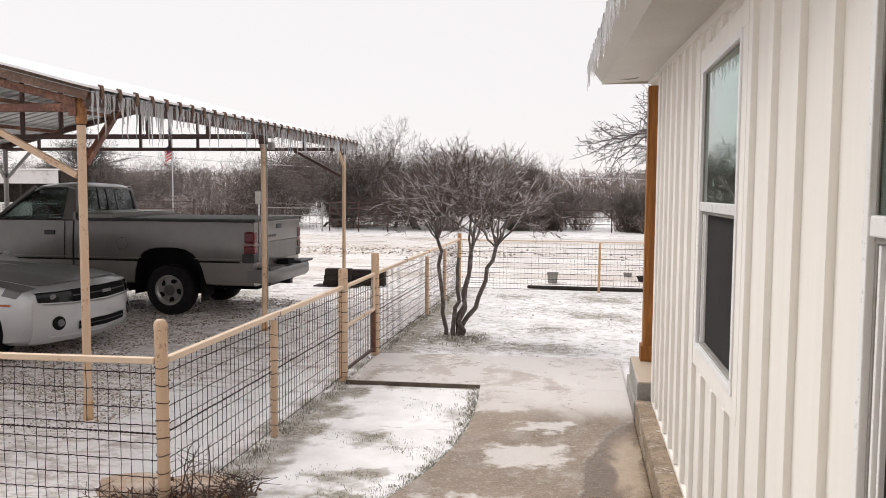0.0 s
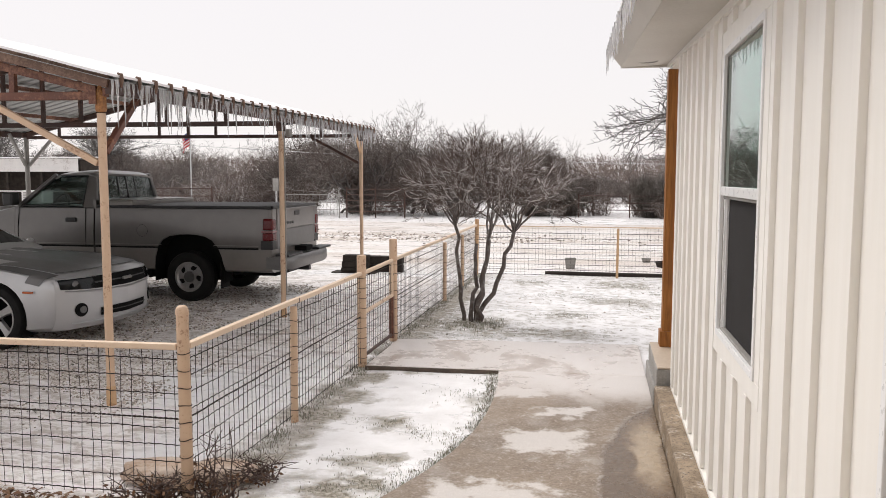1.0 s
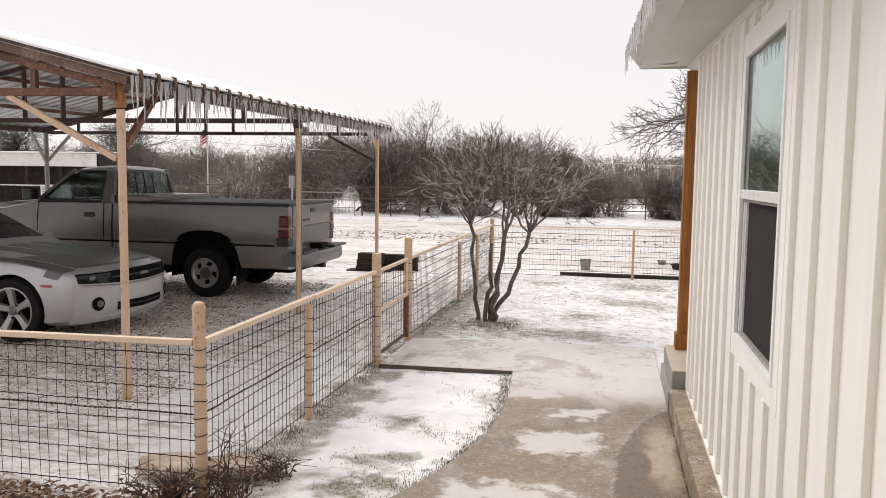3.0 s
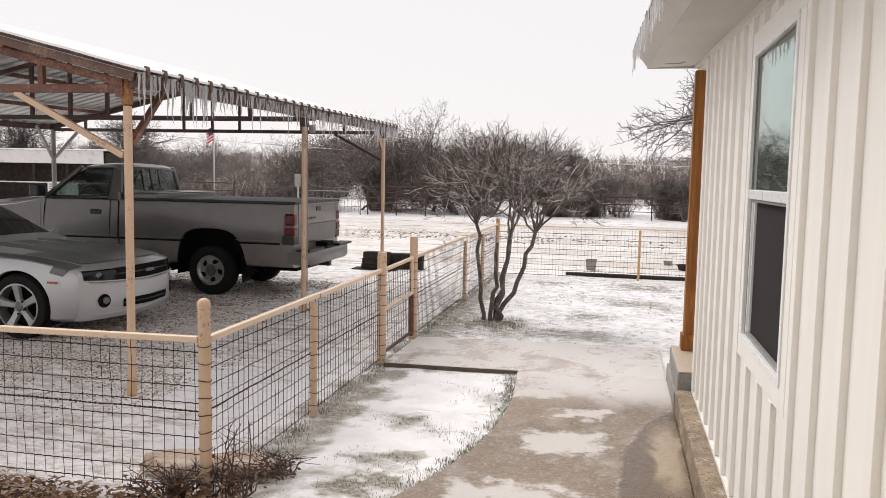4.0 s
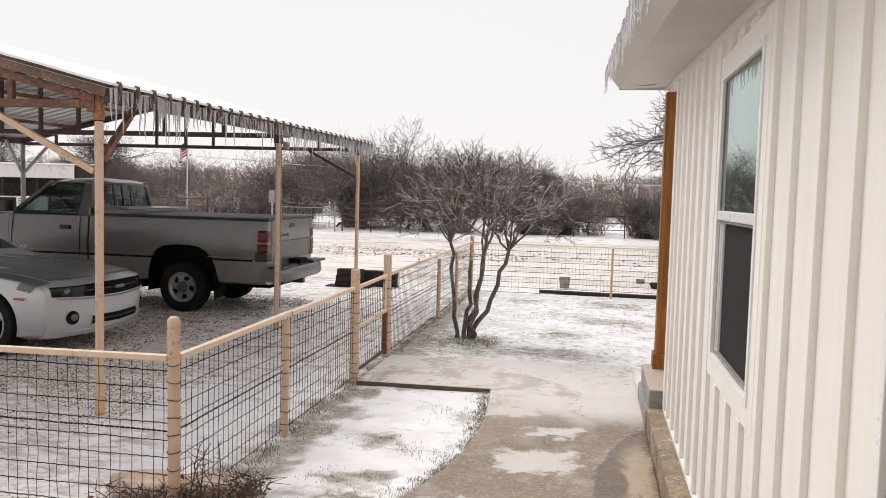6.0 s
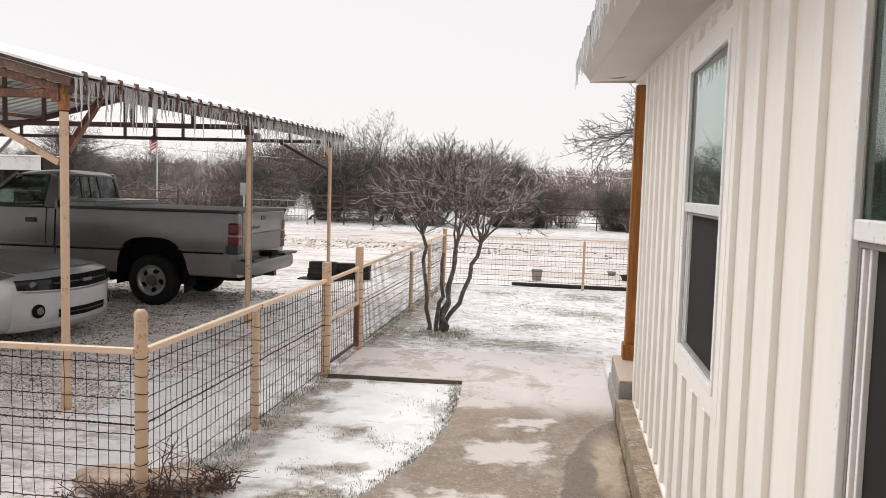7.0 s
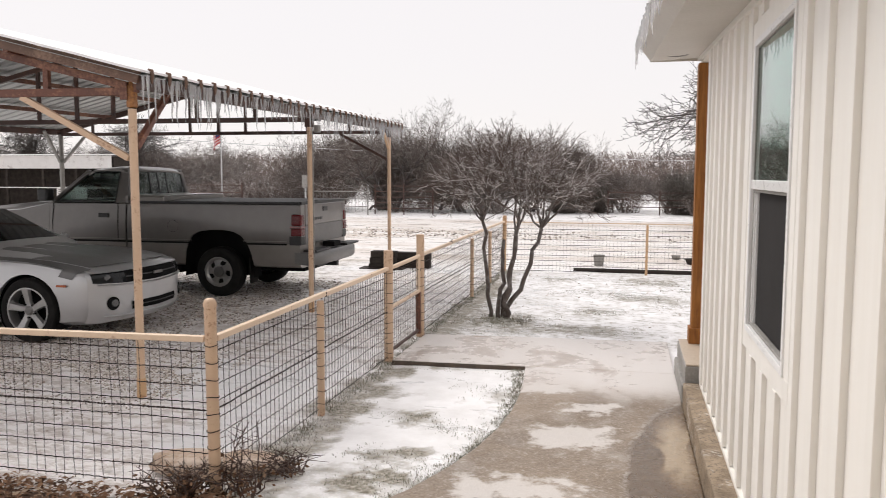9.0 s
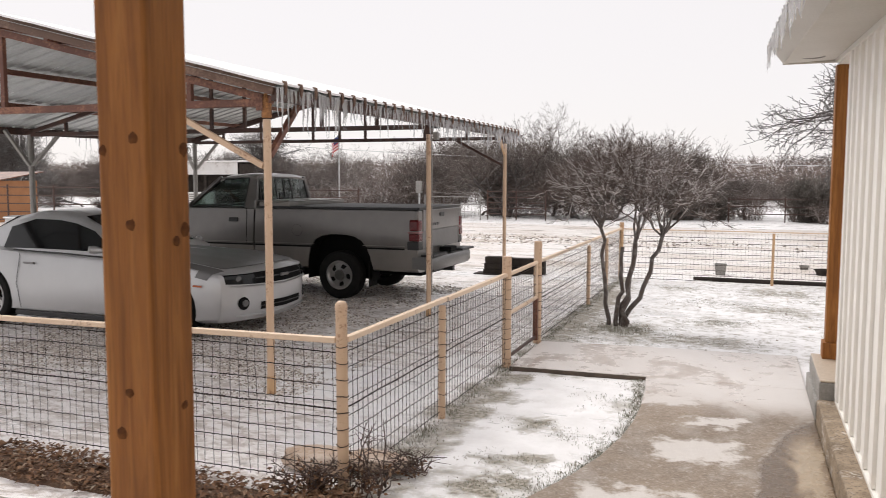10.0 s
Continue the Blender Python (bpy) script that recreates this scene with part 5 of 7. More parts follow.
glossy = Surf("tinted_glass", 0.07).color((0.008, 0.009, 0.0095))
glossy.b.inputs["Specular IOR Level"].default_value = 0.3
GLOSS = glossy.m


def pickup_truck():
    x0, yc = 0.0, 11.93
    tr = thing("pickup_truck", "grey two-tone pickup truck with a black bed cover", "truck", at=pose(0, yc, -0.02))
    W = 0.97

    def upper(z0, z1):
        return [(0, z0), (W * 0.9, z0), (W * 0.995, z0 + 0.004), (W * 1.0, z0 + 0.08), (W * 0.995, z0 + 0.25), (W * 0.975, z1 - 0.12), (W * 0.962, z1 - 0.02), (W * 0.93, z1), (0, z1)]

    def lower(z0, z1):
        return [(0, z0), (W * 0.9, z0), (W * 0.965, z0 + 0.03), (W * 0.99, z0 + 0.12), (W * 0.995, z1), (0, z1)]

    up = upper(0.812, 1.415)
    lo = lower(0.45, 0.81)
    arch = (arch_square(-5.70),)
    for name, sec, mat in (("bed_side", up, TRUCK_GREY), ("bed_lower", lo, TRUCK_LOW)):
        ob = loft([ring_of(sec, x) for x in (-7.24, -7.0, -6.4, -5.7, -5.0, -4.6, -4.355)]).part(name, mat, tr, "", 0, True)
        cut_arches(ob, arch, W)
    for name, sec, mat in (("cab_side", upper(0.812, 1.41), TRUCK_GREY), ("cab_lower", lo, TRUCK_LOW)):
        loft([ring_of(sec, x) for x in (-8.64, -8.2, -7.7, -7.268)]).part(name, mat, tr, "", 0, True)
    # nose: fenders and a raised hood
    fend = [ring_of([(y * k, z if z < 1.2 else 0.812 + (z - 0.812) * q) for y, z in up], x) for x, k, q in ((-8.645, 1, 0.98), (-9.2, 1, 0.80), (-9.9, 0.985, 0.72), (-10.35, 0.93, 0.62))]
    ob = loft(fend).part("front_fender", TRUCK_GREY, tr, "", 0, True)
    cut_arches(ob, (arch_square(-9.45),), W)
    ob = loft([ring_of([(y * k, z) for y, z in lo], x) for x, k in ((-8.645, 1), (-9.5, 1), (-10.35, 0.94))]).part("fender_lower", TRUCK_LOW, tr, "", 0, True)
    cut_arches(ob, (arch_square(-9.45),), W)
    hood = [ring_of([(0, 1.0), (w, 1.0), (w, zt - 0.06), (w * 0.93, zt - 0.01), (w * 0.5, zt), (0, zt + 0.01)], x) for x, w, zt in ((-8.66, 0.74, 1.425), (-9.3, 0.72, 1.39), (-10.1, 0.68, 1.31), (-10.4, 0.62, 1.22))]
    loft(hood).part("hood", TRUCK_GREY, tr, "", 0, True)
    Geo().box(-10.55, -10.36, -0.95, 0.95, 0.50, 0.72).part("front_bumper", CHROME, tr, "", 0.03)
    # greenhouse: pillars, roof and panes
    a0, a1, c0, c1 = -8.60, -7.99, -7.23, -7.31
    zb, zt, wb, wt = 1.405, 1.905, 0.925, 0.775
    for s in (-1, 1):
        Geo().beam((a0 + 0.03, s * wb, zb), (a1, s * wt, zt), 0.055, 0.075, (0, s, 0.3)).part("pillar", TRUCK_GREY, tr, "", 0.01)
        rows = [[(c0, s * wb, zb), (c0 - 0.23, s * wb, zb)], [(c1, s * wt, zt + 0.03), (c1 - 0.12, s * wt, zt + 0.03)]]
        Geo().sheet(rows).part("pillar", TRUCK_GREY, tr, "wide rear pillar", 0.006, False, 2, 0.06)
        Geo().sheet([[(a0 + 0.06, s * (wb - 0.012), zb), (c0 - 0.2, s * (wb - 0.012), zb)], [(a1 + 0.03, s * (wt - 0.008), zt), (c1 - 0.1, s * (wt - 0.008), zt)]]).part("side_window", CAR_GLASS, tr, "clear side window", 0, False, 2, 0.004)
        Geo().tube([(a0 + 0.10, s * (wb + 0.004), zb + 0.02), (a1 - 0.02, s * (wt + 0.010), zt - 0.02), (c1 - 0.13, s * (wt + 0.010), zt - 0.01), (c0 - 0.235, s * (wb + 0.004), zb + 0.02), (a0 + 0.10, s * (wb + 0.004), zb + 0.02)], 0.011, 6).part("window_seal", BLACK, tr)
        Geo().box(-8.66, -8.48, s * 1.10 - 0.10, s * 1.10 + 0.08, 1.43, 1.63).part("mirror", BLACK, tr, "black door mirror", 0.03)
        Geo().beam((-8.6, s * 0.93, 1.45), (-8.66, s * 1.06, 1.47), 0.05, 0.05).part("mirror_arm", BLACK, tr)
        Geo().box(-7.74, -7.56, s * 0.968 - 0.012, s * 0.968 + 0.012, 1.175, 1.245).part("door_handle", BLACK, tr, "black door handle", 0.012)
        Geo().tube([(-7.40, s * 0.945, 1.40), (-7.40, s * 0.968, 1.1), (-7.40, s * 0.971, 0.82)], 0.006, 4).part("door_gap", VOID, tr)
        Geo().tube([(-8.56, s * 0.945, 1.40), (-8.58, s * 0.968, 1.1), (-8.58, s * 0.971, 0.82)], 0.006, 4).part("door_gap", VOID, tr)
        for t0, t1 in ((-10.2, -9.95), (-8.95, -7.27), (-7.235, -6.13), (-5.27, -4.56)):
            Geo().box(t0, t1, s * 0.970 - 0.01, s * 0.970 + 0.01, 0.797, 0.822).part("body_moulding", VOID, tr, "black rub strip", 0.005)
            Geo().box(t0, t1, s * 0.970 - 0.008, s * 0.970 + 0.008, 0.846, 0.856).part("pinstripe", TRUCK_LOW, tr)
    roof_rows = []
    for x, k, z in ((a1 - 0.03, 1.0, zt), (a1 + 0.08, 1.0, zt + 0.055), (-7.65, 1.0, zt + 0.075), (c1 - 0.08, 1.0, zt + 0.06), (c1 + 0.02, 1.0, zt + 0.01)):
        roof_rows.append([(x, f * (wt + 0.02), z - 0.05 * abs(f) ** 4) for f in np.linspace(-1, 1, 11)])
    Geo().sheet(roof_rows).part("cab_roof", TRUCK_GREY, tr, "", 0, True, 2, 0.03)
    Geo().sheet([[(a0, f * wb * 0.97, zb) for f in (-1, 0, 1)], [(a1 - 0.02, f * wt, zt + 0.01) for f in (-1, 0, 1)]]).part("windshield", CAR_GLASS, tr, "", 0, False, 2, 0.005)
    # rear wall and sliding rear window
    Geo().box(c0 - 0.05, c0, -wb, wb, 1.38, 1.53).part("cab_rear", TRUCK_GREY, tr, "", 0.01)
    for y0, y1 in ((-0.74, -0.26), (-0.24, -0.01), (0.01, 0.24), (0.26, 0.74)):
        Geo().sheet([[(c0 - 0.02, y0, 1.53), (c0 - 0.02, y1, 1.53)], [(c1 - 0.01, y0 * 0.93, zt), (c1 - 0.01, y1 * 0.93, zt)]]).part("rear_pane", CAR_GLASS, tr, "", 0, False, 2, 0.004)
    for y in (-0.76, -0.25, 0.0, 0.25, 0.76):
        Geo().beam((c0 - 0.018, y, 1.53), (c1 - 0.008, y * 0.93, zt), 0.022, 0.02, (1, 0, 0)).part("window_bar", BLACK, tr)
    # inside
    Geo().box(-7.62, -7.42, -0.72, 0.72, 0.9, 1.50).part("seat_back", BLACK, tr, "dark bench seat", 0.05)
    for y in (-0.4, 0.4):
        Geo().box(-7.58, -7.46, y - 0.13, y + 0.13, 1.50, 1.66).part("headrest", BLACK, tr, "", 0.04)
    Geo().box(-8.62, -8.30, -0.85, 0.85, 1.2, 1.44).part("dashboard", BLACK, tr, "", 0.04)
    Geo().tube([(-8.22 + 0.07 * math.cos(a), -0.40 + 0.19 * math.sin(a), 1.42 + 0.17 * math.cos(a)) for a in np.linspace(0, 2 * math.pi, 25)], 0.013, 6, False).part("steering_wheel", BLACK, tr, "", 0, True)
    Geo().box(-8.05, -7.93, -0.62, -0.25, 1.80, 1.86).part("sun_visor", VINYL, tr, "pale sun visor", 0.008)
    # bed cover, rails, tool box
    rows = []
    for x in np.linspace(-6.55, -4.36, 14):
        rows.append([(x, f * 0.925, 1.452 - 0.010 * abs(f) ** 3 + 0.006 * hump(x, f, 2.2, 3)) for f in np.linspace(-1, 1, 13)])
    Geo().sheet(rows).part("bed_cover", COVER, tr, "black vinyl bed cover", 0, True, 2, 0.02)
    for s in (-1, 1):
        Geo().box(-7.2, -4.37, s * 0.93 - 0.03, s * 0.93 + 0.03, 1.405, 1.442).part("cover_rail", BLACK, tr, "", 0.008)
    Geo().box(-4.375, -4.335, -0.92, 0.92, 1.405, 1.446).part("cover_rail", BLACK, tr, "", 0.008)
    Geo().box(-7.15, -6.60, -0.95, 0.95, 1.42, 1.505).part("tool_box", TRUCK_LOW, tr, "grey tool box across the bed", 0.012)
    for y in (-0.47, 0.47):
        Geo().box(-7.14, -6.61, y - 0.44, y + 0.44, 1.505, 1.525).part("tool_box_lid", TRUCK_LOW, tr, "", 0.008)
    # tail
    Geo().box(-4.358, -4.328, -0.79, 0.79, 1.085, 1.405).part("tailgate", TRUCK_GREY, tr, "grey tailgate", 0.012)
    Geo().box(-4.352, -4.334, -0.79, 0.79, 0.80, 1.083).part("tailgate_band", STRIPE, tr, "darker lower half of the tailgate", 0.008)
    Geo().box(-4.334, -4.318, -0.10, 0.10, 1.28, 1.35).part("tailgate_handle", BLACK, tr, "black handle", 0.012)
    for k in range(5):
        Geo().box(-4.329, -4.324, -0.60 + 0.10 * k, -0.53 + 0.10 * k, 1.155, 1.195).part("badge_bar", BLACK, tr, "dark raised bar")
    for s in (-1, 1):
        Geo().box(-4.40, -4.335, min(s * 0.80, s * 0.96), max(s * 0.80, s * 0.96), 0.82, 1.40).part("bed_corner", TRUCK_GREY, tr, "", 0.015)
        Geo().box(-4.49, -4.322, min(s * 0.84, s * 0.985), max(s * 0.84, s * 0.985), 1.085, 1.262).part("tail_light", RED_LENS, tr, "red tail light", 0.03)
        Geo().box(-4.51, -4.32, min(s * 0.82, s * 0.984), max(s * 0.82, s * 0.984), 1.05, 1.083).part("reverse_light", PALE_LENS, tr, "pale reversing light", 0.012)
        Geo().box(-4.49, -4.322, min(s * 0.84, s * 0.985), max(s * 0.84, s * 0.985), 0.935, 1.048).part("tail_light", RED_LENS, tr, "red tail light", 0.015)
        Geo().box(-4.52, -4.33, min(s * 0.82, s * 0.98), max(s * 0.82, s * 0.98), 0.80, 0.932).part("lamp_base", BLACK, tr, "", 0.012)
        Geo().box(-5.20, -5.185, s * 0.78 - 0.14, s * 0.78 + 0.14, 0.20, 0.60).part("mud_flap", RUBBER, tr, "black mud flap", 0.004)
    rows = []
    for f in np.linspace(-1, 1, 17):
        x = -4.06 - 0.14 * abs(f) ** 5
        rows.append([(x - 0.03, f * 0.97, 0.50), (x, f * 0.97, 0.54), (x, f * 0.97, 0.66), (x - 0.03, f * 0.97, 0.70), (-4.30, f * 0.96, 0.70)])
    Geo().sheet(rows).part("rear_bumper", CHROME, tr, "dull chrome step bumper", 0, True, 2, 0.02)
    for s in (-1, 1):
        Geo().box(-4.31, -4.09, min(s * 0.36, s * 0.95), max(s * 0.36, s * 0.95), 0.70, 0.735).part("bumper_pad", BLACK, tr, "black step pad", 0.012)
        Geo().sheet([[(-4.44, s * 0.965, 0.52), (-4.44, s * 0.965, 0.69)], [(-4.2, s * 0.968, 0.50), (-4.2, s * 0.968, 0.70)]]).part("bumper_end", CHROME, tr, "", 0, False, 2, 0.02)
    Geo().box(-4.32, -4.12, -0.14, 0.14, 0.72, 0.80).part("plate_recess", VOID, tr, "", 0.01)
    Geo().box(-4.34, -4.12, -0.05, 0.05, 0.41, 0.48).part("hitch", BLACK, tr, "black tow hitch", 0.006)
    Geo().tube([(-4.3, -0.5, 0.46), (-4.3, 0.5, 0.46)], 0.035, 8).part("hitch_bar", BLACK, tr)
    # near-black underbody: the shade under the truck is put into its colour
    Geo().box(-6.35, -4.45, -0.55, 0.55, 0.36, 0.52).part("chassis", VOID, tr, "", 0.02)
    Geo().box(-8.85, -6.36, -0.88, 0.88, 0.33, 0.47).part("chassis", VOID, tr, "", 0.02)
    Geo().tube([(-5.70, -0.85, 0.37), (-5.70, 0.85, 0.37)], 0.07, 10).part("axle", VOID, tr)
    # fuel door and arch lips
    Geo().lathe([(0.085, 0.004), (0.085, 0.0005), (0.080, -0.0005), (0.001, -0.0005)], 28).part("fuel_door", TRUCK_GREY, tr, "round fuel door", 0, True, at=pose(-6.44, -0.9655, 1.06))
    Geo().tube([(-6.44 + 0.09 * math.cos(a), -0.9715, 1.06 + 0.09 * math.sin(a)) for a in np.linspace(0, 2 * math.pi, 29)], 0.0015, 4, False).part("fuel_door_gap", VOID, tr)
    for x in (-5.70, -9.45):
        for s in (-1, 1):
            wheel_well(tr, arch_square(x), s, W)
    for x in (-5.70, -9.45):
        wheel(tr, x, -0.83, 0.378, 0.232, 0.25, "disc")
        wheel(tr, x, 0.83, 0.378, 0.232, 0.25, "disc", True)


sports_car()
pickup_truck()


# ---- trees and brush ----
def grow(q, p, d, length, r, level, spec, tips):
    """A limb from p along d that bends, thins and forks."""
    n = 4 if level < 2 else 3
    pts, rad = [Vector(p)], [r]
    d = Vector(d).normalized()
    wob, rise, taper = spec["wob"], spec["rise"], spec["taper"]
    r_end = r * taper
    for k in range(n):
        d = (d + Vector((q.gauss(0, wob), q.gauss(0, wob), q.gauss(0, wob) + rise))).normalized()
        if level and pts[-1].z > spec["top"]:
            d.z = d.z * 0.3 - 0.05
            d.normalize()
        pts.append(pts[-1] + d * (length / n))
        rad.append(r + (r_end - r) * (k + 1) / n)
    tips[level >= spec["fine"]].tube(pts, rad, 7 if level == 0 else 5 if level == 1 else 4 if level == 2 else 3, False)
    if level >= spec["levels"]:
        return
    kids = spec["kids"][min(level, len(spec["kids"]) - 1)]
    for c in range(kids):
        f = 1.0 if c == 0 else q.uniform(spec["clear"] if level == 0 else 0.3, 1.0)
        i = min(n - 1, int(f * n))
        base = pts[i].lerp(pts[i + 1], f * n - i) if f < 1 else pts[-1]
        rr = (rad[i] if f < 1 else rad[-1]) * (0.92 if c == 0 else q.uniform(0.55, 0.8))
        ax = d.orthogonal().normalized()
        turn = Matrix.Rotation(q.uniform(0, 2 * math.pi), 3, d)
        ang = q.uniform(0.15, 0.45) if c == 0 else q.uniform(*spec["fork"])
        nd = (Matrix.Rotation(ang, 3, turn @ ax) @ d)
        nd.z += spec["lift"]
        grow(q, base, nd, length * q.uniform(*spec["short"]), max(rr, spec["thin"]), level + 1, spec, tips)


def make_tree(seed, trunks, spec, bark, twig, name):
    q = random.Random(seed)
    tips = {False: Geo(), True: Geo()}
    for p, d, length, r in trunks:
        grow(q, p, d, length, r, 0, spec, tips)
    return tips[False].fast("trunk", bark, True), tips[True].fast("crown", twig, True)


def plant(name, meshes, at, label, category, group=""):
    t = thing(name, label, category, group, at)
    for nm, me in zip(("trunk", "crown"), meshes):
        ob = new(nm, me)
        ob.parent = t
    return t


# the crape myrtle on the lawn: bare, several stems, an umbrella of fine iced twigs
def crape_myrtle():
    q = random.Random(21)
    t = thing("crape_myrtle", "bare multi-stemmed crape myrtle with iced twigs on the lawn", "tree", at=pose(-1.22, 10.15, -0.06))
    centre, size = Vector((0.16, 0.0, 1.70)), Vector((1.45, 1.2, 0.88))
    tops = []

    def bent(a, b, r0, r1, g, n=4, sides=4, sag=0.05, wob=0.02):
        """A crooked limb from a to b."""
        a, b = Vector(a), Vector(b)
        pts, rad = [], []
        span = (b - a).length
        for k in range(n + 1):
            f = k / n
            p = a.lerp(b, f) + Vector((0, 0, -sag * span * math.sin(math.pi * f)))
            if 0 < k < n:
                p += Vector((q.gauss(0, wob), q.gauss(0, wob), q.gauss(0, wob)))
            pts.append(p)
            rad.append(r0 + (r1 - r0) * f)
        g.tube(pts, rad, sides, False)
        return pts

    def along(pts, f):
        i = min(len(pts) - 2, int(f * (len(pts) - 1)))
        return pts[i].lerp(pts[i + 1], f * (len(pts) - 1) - i)

    for bx, by, tx, ty, tz, r in ((-0.13, 0.05, -0.24, 0.02, 1.28, 0.030), (-0.02, 0.0, 0.03, 0.10, 1.05, 0.032), (0.05, 0.03, 0.22, -0.12, 1.12, 0.036), (0.07, 0.04, 0.52, 0.06, 1.20, 0.034), (0.02, 0.08, 0.16, 0.30, 1.15, 0.028)):
        g = Geo()
        pts = bent((bx, by, -0.05), (tx, ty, tz), r, r * 0.72, g, 8, 8, 0.0, 0.022)
        g.part("trunk", TREE_BARK, t, "", 0, True)
        tops.append((pts[-1], r * 0.7))
    twigs = Geo()
    for k in range(26):
        a = 2 * math.pi * (k * 0.618 + q.uniform(-0.04, 0.04))
        el = q.uniform(0.0, 1.4)
        out = Vector((math.cos(a) * math.cos(el), math.sin(a) * math.cos(el), math.sin(el)))
        p1 = centre + Vector((out.x * size.x, out.y * size.y, out.z * size.z)) * q.uniform(0.40, 0.64)
        base, r = min(tops, key=lambda w: (w[0] - p1).length + q.uniform(0, 0.25))
        g = Geo()
        main = bent(base, p1, r * 0.62, 0.0085, g, 5, 5, 0.03, 0.022)
        g.part("limb", TREE_BARK, t, "", 0, True)
        for _ in range(5):
            s0 = along(main, q.uniform(0.35, 1.0))
            o2 = (out + Vector((q.gauss(0, 0.5), q.gauss(0, 0.5), q.gauss(0.12, 0.35)))).normalized()
            p2 = centre + Vector((o2.x * size.x, o2.y * size.y, o2.z * size.z)) * q.uniform(0.66, 0.88)
            if (p2 - s0).length > 0.75:
                p2 = s0 + (p2 - s0).normalized() * 0.75
            sec = bent(s0, p2, 0.0075, 0.0045, twigs, 4, 4, 0.04, 0.018)
            for _ in range(9):
                s1 = along(sec, q.uniform(0.15, 1.0))
                d = ((s1 - centre).normalized() * 0.8 + Vector((q.gauss(0, 0.55), q.gauss(0, 0.55), q.gauss(0.2, 0.45)))).normalized()
                ter = bent(s1, s1 + d * q.uniform(0.10, 0.27), 0.0044, 0.0030, twigs, 3, 3, 0.10, 0.014)
                for _ in range(4):
                    s2 = along(ter, q.uniform(0.2, 1.0))
                    d2 = (d * 0.7 + Vector((q.gauss(0, 0.6), q.gauss(0, 0.6), q.gauss(0.15, 0.5)))).normalized()
                    bent(s2, s2 + d2 * q.uniform(0.04, 0.13), 0.0031, 0.0019, twigs, 2, 3, 0.0, 0.007)
    ob = new("crown", twigs.fast("crown", TWIG, True))
    ob.parent = t


crape_myrtle()

# bare trees of the wood edge
oak_spec = dict(wob=0.15, rise=0.0, taper=0.66, levels=8, kids=(6, 4, 4, 3, 3, 2, 2, 2), fork=(0.4, 1.05), lift=0.03, short=(0.6, 0.82), thin=0.0065, fine=5, top=99, clear=0.5)
mesq_spec = dict(wob=0.17, rise=0.01, taper=0.62, levels=7, kids=(4, 4, 4, 3, 3, 2, 2), fork=(0.45, 1.15), lift=0.09, short=(0.60, 0.82), thin=0.0045, fine=3, top=99, clear=0.55)
mesq_spec6 = dict(mesq_spec, kids=(6, 4, 4, 3, 3, 3, 2))
woods = []
for k in range(5):
    q = random.Random(50 + k)
    tr = [((q.uniform(-0.3, 0.3), q.uniform(-0.3, 0.3), 0), (q.gauss(0, 0.35), q.gauss(0, 0.35), 1), q.uniform(1.1, 1.6), q.uniform(0.06, 0.11)) for _ in range(q.choice((1, 2, 3)))]
    woods.append(make_tree(70 + k, tr, mesq_spec if len(tr) > 1 else mesq_spec6, FAR_BARK, FAR_TWIG, "wood"))
oak = make_tree(9, [((0, 0, 0), (-0.1, 0, 1), 1.9, 0.17)], oak_spec, FAR_BARK, FAR_BARK, "oak")


def bush_mesh(seed, n, h, w, mat, droop):
    """A rounded tangle: arching stems, crooked side shoots and short end twigs."""
    q = random.Random(seed)
    g = Geo()

    def jit(k):
        return Vector((q.gauss(0, k), q.gauss(0, k), q.gauss(0, k)))

    for _ in range(n):
        a, rr = q.uniform(0, 2 * math.pi), q.random() ** 0.5
        p = Vector((math.cos(a) * rr * w * 0.4, math.sin(a) * rr * w * 0.4, 0))
        b = a + q.gauss(0, 0.7)
        out = Vector((math.cos(b), math.sin(b), 0))
        reach = q.uniform(0.1, 0.75) * w
        top = h * q.uniform(0.55, 1.0) * math.sqrt(max(0.12, 1 - (reach / w) ** 2))
        pts = [p, p + out * reach * 0.3 + jit(0.05) + Vector((0, 0, top * 0.55)), p + out * reach * 0.6 + jit(0.06) + Vector((0, 0, top * 0.95)), p + out * reach + jit(0.05) + Vector((0, 0, top * q.uniform(1.0 - droop, 1.0)))]
        g.tube(pts, [0.010, 0.008, 0.006, 0.003], 3, False)
        for _ in range(7):
            i = q.choice((0, 1, 1, 2, 2))
            s0 = pts[i].lerp(pts[i + 1], q.uniform(0.3, 1.0) if i == 0 else q.random())
            d = (out * q.uniform(-0.3, 0.9) + Vector((q.gauss(0, 0.7), q.gauss(0, 0.7), q.gauss(0.1, 0.6)))).normalized()
            e = s0 + d * h * q.uniform(0.10, 0.24)
            m = s0.lerp(e, 0.5) + jit(0.025)
            g.tube([s0, m, e], [0.004, 0.003, 0.002], 3, False)
            for _ in range(4):
                c = m.lerp(e, q.random())
                g.tube([c, c + (d * 0.5 + jit(0.7)).normalized() * h * q.uniform(0.04, 0.11)], [0.0026, 0.0014], 3, False)
    return g.fast("tangle", mat, True)


bushes = [bush_mesh(k, (70, 120, 170, 150)[k], 1.0, 1.15, BRUSH, (0.2, 0.35, 0.6, 0.5)[k]) for k in range(4)]
thickets = [bush_mesh(40 + k, 330, 1.0, 1.0, CEDAR_BRUSH, 0.35) for k in range(2)]


def edge_y(x):
    """Where the wood begins, seen across the field."""
    return 37.5 + 0.03 * x + 1.6 * hump(x, 0, 0.13, 2.0) + (2.0 if x < -18 else 0)


